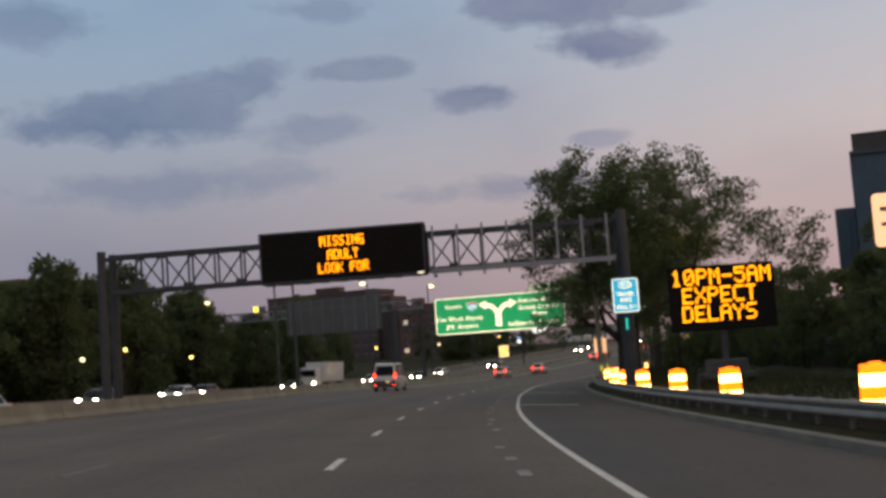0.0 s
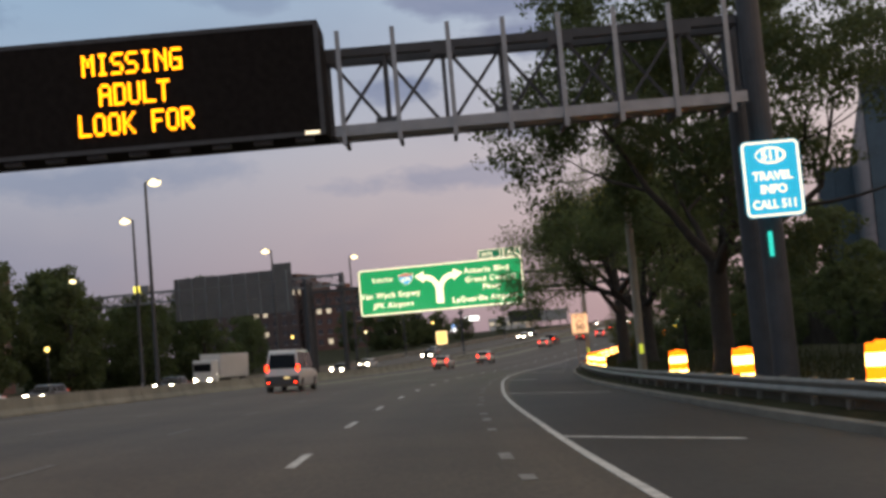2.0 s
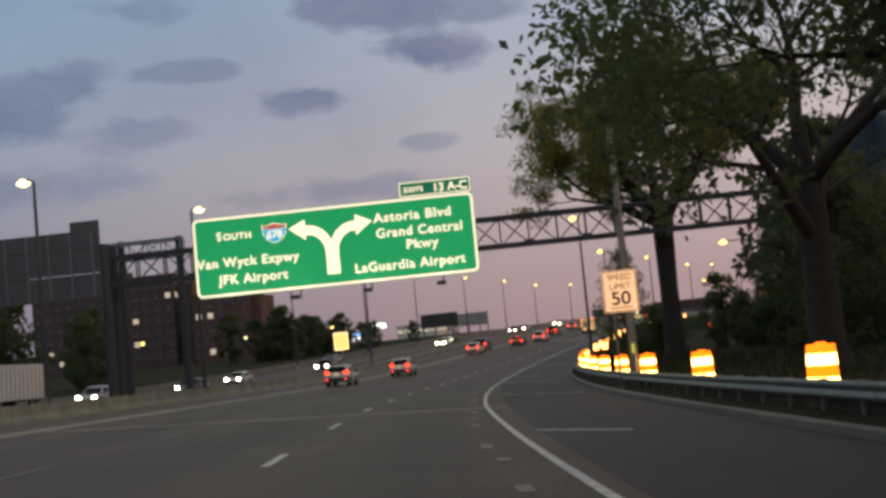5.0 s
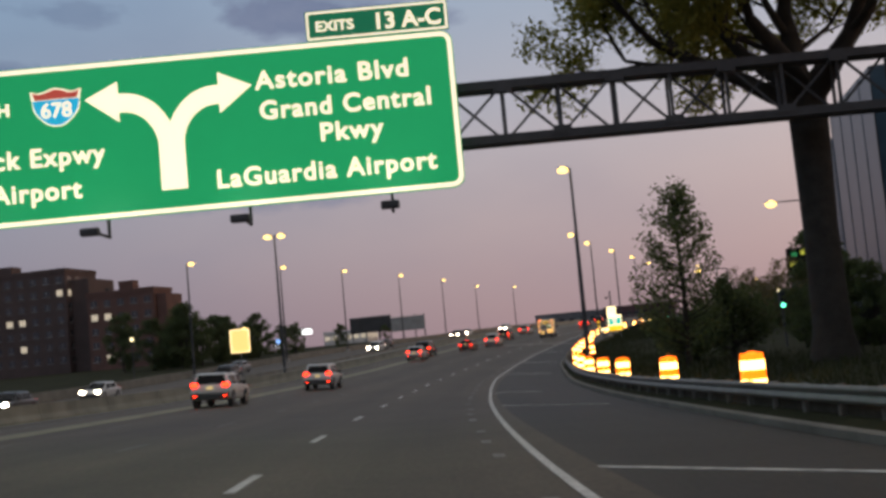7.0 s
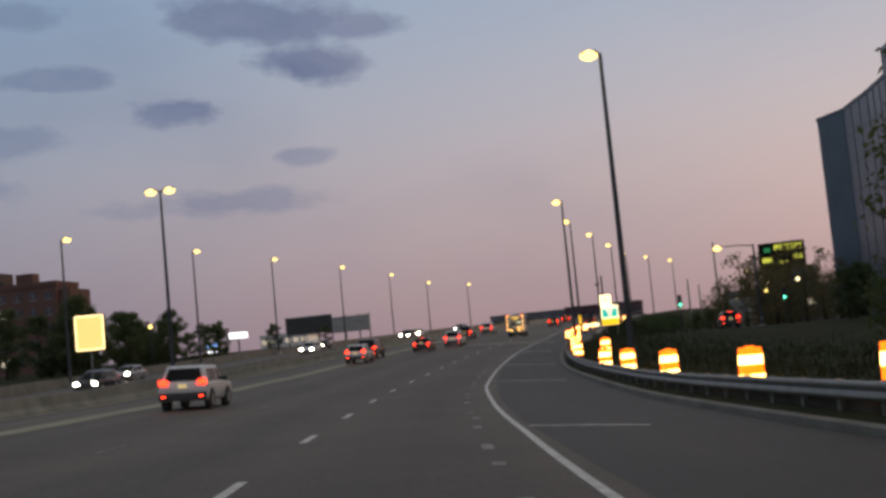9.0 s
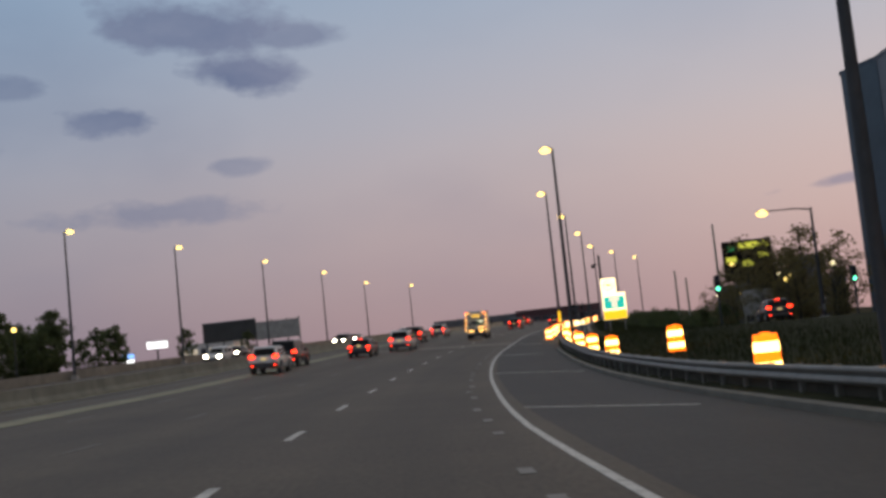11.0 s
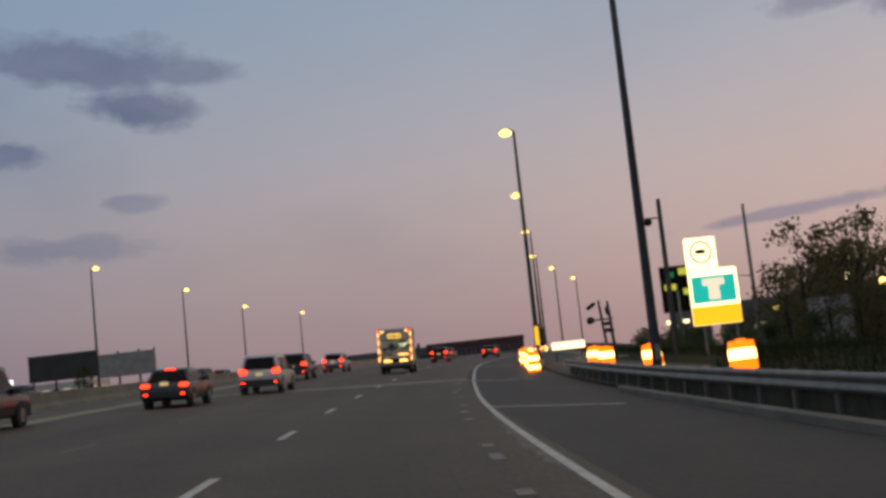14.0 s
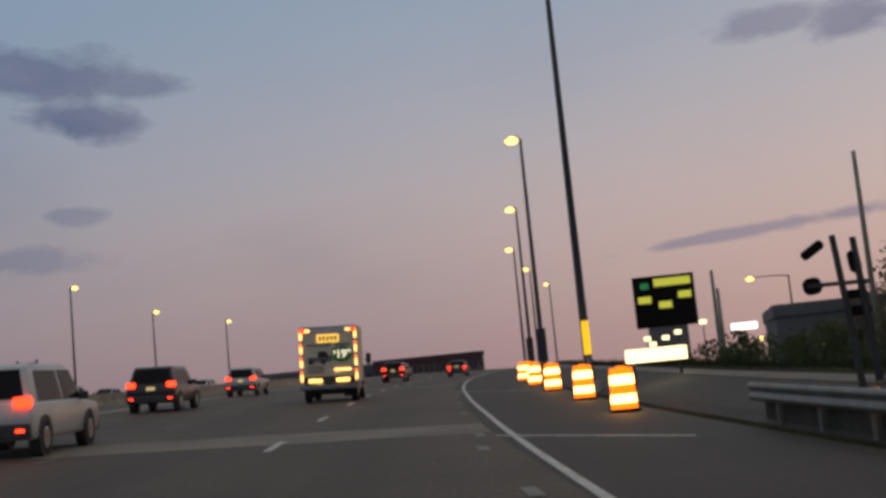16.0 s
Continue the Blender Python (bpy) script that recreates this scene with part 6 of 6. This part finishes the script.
for a, b in ((FOOT[0], FOOT[1]), (FOOT[1], FOOT[2]), (FOOT[5], FOOT[0])):
    n = max(1, int((b - a).length / 3.0))
    for k in range(n + 1):
        p = a.lerp(b, k / n)
        part("mullion", beam(bmesh.new(), (p.x, p.y, Z_LOW), (p.x, p.y, Z_TOP), 0.1), M_MULLION, gb)
    for k in range(1, 8):
        z = Z_LOW + k * 3.6
        part("transom", beam(bmesh.new(), (a.x, a.y, z), (b.x, b.y, z), 0.08), M_MULLION, gb)


def belt_tree(m, h, w, seed, leaf, label="dark leafy tree in the belt beyond the lanes", per=70, size=0.3):
    """A fuller tree for the tree belts: trunk, limbs, a ragged crown."""
    rg = random.Random(seed)
    t = thing("tree", m, label, "tree", "tree belt")
    bm = bmesh.new()
    tube(bm, [(0, 0, -1), (0, 0, h * 0.25), (rg.uniform(-0.4, 0.4), 0, h * 0.6)], [0.3, 0.22, 0.1], 8)
    pts = []
    for k in range(54):
        a, rr, zz = rg.uniform(0, 6.28), rg.random() ** 0.5, rg.random()
        wid = w / 2 * math.sin(math.pi * (0.12 + 0.83 * zz)) ** 0.7
        p = Vector((math.cos(a) * rr * wid, math.sin(a) * rr * wid, h * (0.06 + 0.92 * zz)))
        pts.append(p)
        if k % 3 == 0:
            beam(bm, (0, 0, max(0.5, p.z * 0.6)), p, 0.06)
    part("trunk", bm, M_BARK, t)
    part("crown", leaf_cloud("crown", pts, rg, per, w * 0.1, size, 0.85), leaf, t)
    return t


rg = random.Random(9)
protos = [belt_tree(spot(60 + k * 9, -66 + 3 * k), 12.5 + k, 9.5, 50 + k, M_LEAF3) for k in range(3)]


def more(s, u, size, kinds=None):
    if 252 < s < 299 and -82 < u < -50:      # the open view of the brick blocks
        return None
    p = copy_thing(rg.choice(kinds or protos), spot(s, u, turn=rg.uniform(0, 360)))
    p.scale = (size * rg.uniform(0.9, 1.1),) * 3
    return p


for s, u, k in ((70, -74, 1.2), (80, -66, 1.15), (92, -82, 1.3), (104, -80, 1.3), (122, -82, 1.3), (140, -80, 1.3), (160, -82, 1.3), (88, -72, 1.2), (98, -64, 1.15), (110, -74, 1.3), (118, -66, 1.2), (128, -72, 1.25), (137, -62, 1.05), (146, -72, 1.2), (156, -62, 1.05), (166, -74, 1.1), (176, -64, 0.9), (190, -70, 1.0), (186, -60, 0.8), (193, -61, 0.8), (200, -72, 0.9), (204, -62, 0.85),
                (218, -70, 0.9), (232, -60, 0.7), (242, -66, 0.8), (250, -70, 0.85), (300, -66, 0.62), (308, -76, 0.75), (318, -70, 0.6), (330, -66, 0.5), (340, -72, 0.55), (356, -66, 0.4), (372, -62, 0.35), (392, -60, 0.3)):
    more(s, u, k)
for k in range(9):
    more(299 + k * 4.6, -59.5 - 3.2 * (k % 3), 0.74 - 0.03 * k)
for k in range(15):
    more(262 + k * 6.5, -58.0 - 6.0 * (k % 3), (0.62, 0.72, 0.66)[k % 3] * (1 - 0.03 * k))
for k in range(24):
    more(66 + k * 6.2, -50.5 - 4.5 * (k % 3), 0.8 + 0.12 * ((k * 7) % 4))
structure("boundary_fence", sweep(bmesh.new(), [(20.5, 0.4), (20.7, 0.4), (20.7, 2.7), (20.5, 2.7)], -10, 188, 4), M_FENCE, "dark solid fence behind the verge trees", "fence")
for k in range(34):
    more(10 + k * 5.2, 18.7 + 0.7 * (k % 3), 0.17 + 0.035 * ((k * 7) % 5))
for k in range(12):
    more(92 + k * 7.5, -55.0 - 5.0 * (k % 2), 0.95 + 0.08 * (k % 4))
for k in range(26):
    more(12 + k * 6.6, 23.0 + 3.2 * (k % 3), 0.46 + 0.07 * ((k * 5) % 4))
# belt behind the guard rail on the near side
for s, u, k in ((20, 34, 0.6), (36, 30, 0.5), (52, 34, 0.6), (66, 28, 0.36), (80, 30, 0.4), (92, 24, 0.3), (104, 30, 0.4), (118, 24, 0.34), (128, 15, 0.6), (136, 17, 0.65), (146, 17.5, 0.6), (130, 28, 0.42), (142, 24, 0.5), (154, 30, 0.42), (166, 28, 0.5),
                (176, 18.5, 0.42), (186, 30, 0.6), (240, 33, 0.3), (250, 35, 0.34), (257, 32, 0.3), (264, 34, 0.36), (243, 28, 0.3)):
    more(s, u, k)

airy = [belt_tree(spot(329 + 5 * k, 30 + 3.5 * k), 8.8, 6.4, 70 + k, M_LEAF4, "thin open tree with brownish spring leaves", 30, 0.16) for k in range(2)]
for s, u, k in ((322, 27.5, 1.05), (317, 25, 0.85), (326, 34, 1.2), (318, 30, 1.05), (340, 36, 1.25), (330, 39, 1.2), (324, 30, 1.1), (333, 30, 0.95),
                (276, 34, 0.6), (290, 36, 0.7), (304, 34, 0.8), (310, 31, 0.8), (306, 27, 0.6), (312, 24, 0.55), (346, 33, 0.8), (296, 28, 0.6), (286, 30, 0.6), (300, 23.5, 0.5), (322, 22.5, 0.48), (334, 25, 0.52)):
    more(s, u, k, airy)



def bush(m, wide, tall, seed):
    """A low ragged bush: a few bare stems and clumps of small leaves."""
    rg = random.Random(seed)
    b = thing("bush", m, "low dark leafy bush beside the service road", "bush", "bushes by the service road")
    bm = bmesh.new()
    pts = []
    for k in range(22):
        a, f, z = rg.uniform(0, 6.28), rg.random() ** 0.6, rg.uniform(0.1, 1.0)
        w = wide / 2 * math.sin(math.pi * (0.25 + 0.68 * z))
        p = Vector((math.cos(a) * f * w, math.sin(a) * f * w, z * tall))
        pts.append(p)
        if k % 3 == 0:
            tube(bm, [(0, 0, -0.2), p * 0.5, p], [0.03, 0.02, 0.008], 5)
    part("stems", bm, M_BARK, b)
    part("foliage", leaf_cloud("foliage", pts, rg, 44, wide * 0.12, 0.09, 0.8), M_LEAF3, b)
    return b


bushes = [bush(spot(306, 15.5), 3.4, 1.9, 5), bush(spot(310, 17.6), 3.0, 2.3, 6), bush(spot(312, 14.4), 3.2, 1.6, 7)]
for k, (s, u) in enumerate(((316, 16.2), (319, 18.4), (322, 15.0), (326, 17.0), (331, 18.5), (336, 16.4), (300, 18.2), (303, 20.6), (309, 20.4), (315, 21.0), (298, 22.0), (324, 20.6))):
    copy_thing(bushes[k % 3], spot(s, u, turn=k * 77))

# far reddish block at the crest and other distant things
building(facing(495.0, -36.0, 14), "long low reddish industrial block past the crest", 22, 18, 3.5, M_REDDISH, 10, 1, 0.0, 12, roofbox=False)
building(facing(500.0, -62.0, 14), "grey low warehouse past the crest", 24, 18, 3.4, M_GREYCLAD, 7, 1, 0.0, 13, roofbox=False)

# ================= near side, past the end of the rail =================
wall = structure("retaining_wall", sweep(bmesh.new(), [(8.6, -0.3), (8.6, 0.55), (8.9, 0.6), (9.3, 0.6), (9.3, -0.3)], 282, 360, 4), M_CONC_D, "low dark concrete retaining wall past the rail", "wall")
bar = thing("reflective_barricade", spot(297.0, 7.95, 0.05), "low reflective barricade board on feet, face made to glow", "barricade")
part("board", boxes((-0.92, 0.92, 0, 0.04, 0.92, 1.32), bev=0.01), M_CREAM_S, bar)
for x in (-0.7, 0.7):
    part("foot", boxes((x - 0.05, x + 0.05, -0.35, 0.4, 0.0, 0.06), (x - 0.04, x + 0.04, 0.04, 0.1, 0.0, 1.25)), M_STEEL, bar)
cp = thing("camera_pole", spot(275.0, 10.1), "slim dark pole with a traffic camera on a bracket", "pole")
bm = bmesh.new()
tube(bm, [(0, 0, -0.3), (0, 0, 3), (0, 0, 6.0)], [0.13, 0.1, 0.08], 12)
part("pole", bm, M_STEEL, cp)
part("bracket", boxes((-0.45, 0, -0.03, 0.03, 5.25, 5.3)), M_STEEL, cp)
bm = bmesh.new()
bmesh.ops.create_uvsphere(bm, u_segments=14, v_segments=8, radius=0.17)
bmesh.ops.translate(bm, vec=(-0.5, 0, 5.15), verts=bm.verts)
part("camera_dome", bm, M_RUBBER, cp)
sg = thing("sign_cluster", spot(282.0, 8.3, 0.15), "leaning dark post with small sign backs and a cross bar", "road sign")
bm = bmesh.new()
tube(bm, [(0.14, 0, -0.4), (0.06, 0, 1.2), (-0.08, 0, 3.0)], [0.07, 0.06, 0.055], 10)
part("sign_post", bm, M_STEEL, sg)
bm = bmesh.new()
tube(bm, [(0.5, 0.1, -0.4), (0.4, 0.1, 1.4), (0.32, 0.1, 2.95)], [0.08, 0.07, 0.055], 10)
part("sign_post", bm, M_STEEL, sg)
for x, z, wd, ht, tilt in ((-0.42, 2.78, 0.46, 0.17, -32), (-0.5, 2.15, 0.34, 0.3, -8), (0.3, 2.52, 0.22, 0.4, -6), (0.26, 1.95, 0.4, 0.16, 0), (0.28, 1.66, 0.42, 0.18, 0)):
    bm = bmesh.new()
    plate(bm, x - wd / 2, x + wd / 2, z - ht / 2, z + ht / 2, 0.1, 0.03, min(wd, ht) * 0.42)
    bmesh.ops.rotate(bm, verts=bm.verts, cent=(x, 0, z), matrix=Matrix.Rotation(radians(tilt), 3, "Y"))
    part("sign_back", bm, M_LED_FACE, sg)
part("cross_bar", boxes((-0.6, 0.5, 0.06, 0.12, 2.12, 2.19)), M_STEEL, sg)

# large dark roadside screen with lit yellow panels, far ahead
bb = thing("billboard", Matrix.Translation(Vector((226.0, 476.0, 1.3))) @ Matrix.Rotation(radians(-33), 4, "Z"), "large dark display tower with lit yellow and green panels", "billboard")
part("screen", boxes((-7, 7, 0, 1.2, 10.2, 22.0), bev=0.1), M_LED_FACE, bb)
part("tower", boxes((-4.5, 4.5, 0.2, 1.0, -6, 10.2), bev=0.1), M_GREYCLAD, bb)
part("headline_panel", boxes((-2.2, 6.2, -0.1, 0, 19.5, 21.3)), M_YEL_DIM, bb)
part("green_panel", boxes((-5.3, -3.4, -0.1, 0, 19.1, 20.5)), M_GREEN_DIM, bb)
for x, z in ((-4.6, 16.6), (4.6, 17.2), (0.0, 15.2)):
    part("yellow_panel", boxes((x - 1.5, x + 1.5, -0.1, 0, z - 0.8, z + 0.8)), M_YEL_DIM, bb)

# flat far lights on tall posts below the screen, placed to fit the view, widened for glare
for x, y, z in ((203.9, 454.6, 8.0), (206.9, 452.4, 7.9), (208.9, 450.8, 8.8), (212.9, 447.5, 10.3), (201.0, 449.0, 6.6)):
    fl = thing("forecourt_light", Matrix.Translation(Vector((x, y, z))) @ Matrix.Rotation(radians(-35), 4, "Z"), "pale yellow far light on a tall post, face widened for its glare", "lamp", "forecourt lights")
    part("lamp_face", boxes((-0.7, 0.7, -0.12, 0.12, -0.45, 0.45), bev=0.1), M_COOL, fl)
    part("post", boxes((-0.1, 0.1, 0.13, 0.3, -12.0, 0.3)), M_STEEL, fl)

# low buildings and lit signs behind the service road
low_shop = building(facing(352.0, 25.5, -8), "low grey commercial building with dark roof", 17, 12, 2.5, M_GREYCLAD, 7, 1, 0.2, 15, roofbox=False, win=(1.2, 0.9))
bm = bmesh.new()
tube(bm, [(12.4, 5.0, 2.65), (12.4, 5.0, 3.7), (12.4, 5.0, 3.75), (12.4, 5.0, 6.3), (12.4, 5.0, 6.5)], [1.4, 1.4, 2.2, 2.2, 2.0], 16)
part("roof_tank", bm, M_GREYCLAD, low_shop, "round grey tank on a narrower base")
building(facing(312.0, 25.5, -20), "small pale shed beside the service road", 2.6, 2.4, 1.5, M_CONC, 2, 1, 0.0, 16, roofbox=False, win=(0.7, 0.7))
ls = thing("lit_shop_sign", Matrix.Translation(Vector((138.0, 349.0, 3.6))) @ Matrix.Rotation(radians(-35), 4, "Z"), "small white internally lit sign box", "sign")
part("sign_box", boxes((-1.3, 1.3, 0, 0.4, 0, 0.75), bev=0.05), M_WHITE_LIT, ls)
part("sign_post", boxes((-0.1, 0.1, 0.1, 0.3, -6, 0)), M_STEEL, ls)
# traffic signals at the service road junction
for s, u, mt in ((262.0, 17.0, M_GREEN_SIG), (266.0, 27.0, M_GREEN_SIG), (190.0, 19.5, M_GREEN_SIG)):
    ts = thing("traffic_signal", spot(s, u), "traffic signal on a post with its green lens lit", "traffic signal", "traffic signals")
    part("post", boxes((-0.06, 0.06, -0.06, 0.06, -0.3, 3.2)), M_STEEL, ts)
    hd = part("signal_head", boxes((-0.18, 0.18, -0.2, 0.12, 2.3, 3.4), bev=0.03), M_STEEL, ts)
    for k, z in enumerate((3.2, 2.85, 2.5)):
        bm = bmesh.new()
        tube(bm, [(0, -0.24, z), (0, -0.2, z)], 0.12, 14)
        part("lens", bm, mt if k == 2 else M_PANE, hd)
# tube lamps and small lights far off, each on its own post
for k, (s, u, h) in enumerate(((300, 33, 5.0), (310, 30, 4.2), (322, 31, 5.4), (330, 27, 3.8), (352, 30, 4.6), (338, 34, 5.6), (370, 26, 5.0), (384, 30, 4.2), (228, 33, 5.5), (150, -48, 5.0), (120, -47, 4.6), (136, -50, 6.0), (205, -50, 4.5), (232, -52, 5.5), (262, -50, 5.0), (300, -50, 5.2), (96, -50, 5.0), (74, -49, 4.8))):
    pl = thing("post_lamp", spot(s, u), "small post lamp with a pale glowing globe", "lamp", "post lamps")
    part("post", boxes((-0.05, 0.05, -0.05, 0.05, -0.2, h)), M_STEEL, pl)
    bm = bmesh.new()
    bmesh.ops.create_uvsphere(bm, u_segments=12, v_segments=8, radius=0.24)
    bmesh.ops.translate(bm, vec=(0, 0, h + 0.2), verts=bm.verts)
    part("globe", bm, (M_COOL, M_SODIUM)[k % 2], pl)

# grass tufts along the verge behind the rail
gen = np.random.RandomState(7)
nb = 52000
gs = gen.uniform(0, 345, nb)
gu = 7.4 + np.abs(gen.normal(0, 1, nb)) * 4.0 + np.where(gs > 262, 2.4, 0.0)
verts, faces = [], []
hd_ = np.interp(gs, SS, HH)
gx = np.interp(gs, SS, XX) + gu * np.cos(hd_)
gy = np.interp(gs, SS, YY) - gu * np.sin(hd_)
gz_ = np.interp(gs, SS, ZZ) - EYE - CROSS * np.minimum(gu, 7.0) + np.interp(gu, [6.4, 6.9, 9, 11, 16, 40], [-0.06, 0.2, 0.56, 0.72, 0.8, 0.7])
gz_ -= np.maximum(0.0, np.interp(gs, SS, ZZ) - Z_LAND) * np.clip((gu - 10.0) / 9.0, 0, 1)
ang, tall, lean_ = gen.uniform(0, 6.28, nb), gen.uniform(0.08, 0.32, nb), gen.uniform(-0.12, 0.12, (nb, 2))
for i in range(nb):
    c, s_ = math.cos(ang[i]) * 0.02, math.sin(ang[i]) * 0.02
    n0 = 3 * i
    verts += [(gx[i] - c, gy[i] - s_, gz_[i] - 0.02), (gx[i] + c, gy[i] + s_, gz_[i] - 0.02), (gx[i] + lean_[i, 0], gy[i] + lean_[i, 1], gz_[i] + tall[i])]
    faces.append((n0, n0 + 1, n0 + 2))
me = bpy.data.meshes.new("grass")
me.from_pydata(verts, [], faces)
tagged(part("grass", me, M_BLADE), "thin uneven roadside grass behind the guard rail", "grass", "", "stuff")
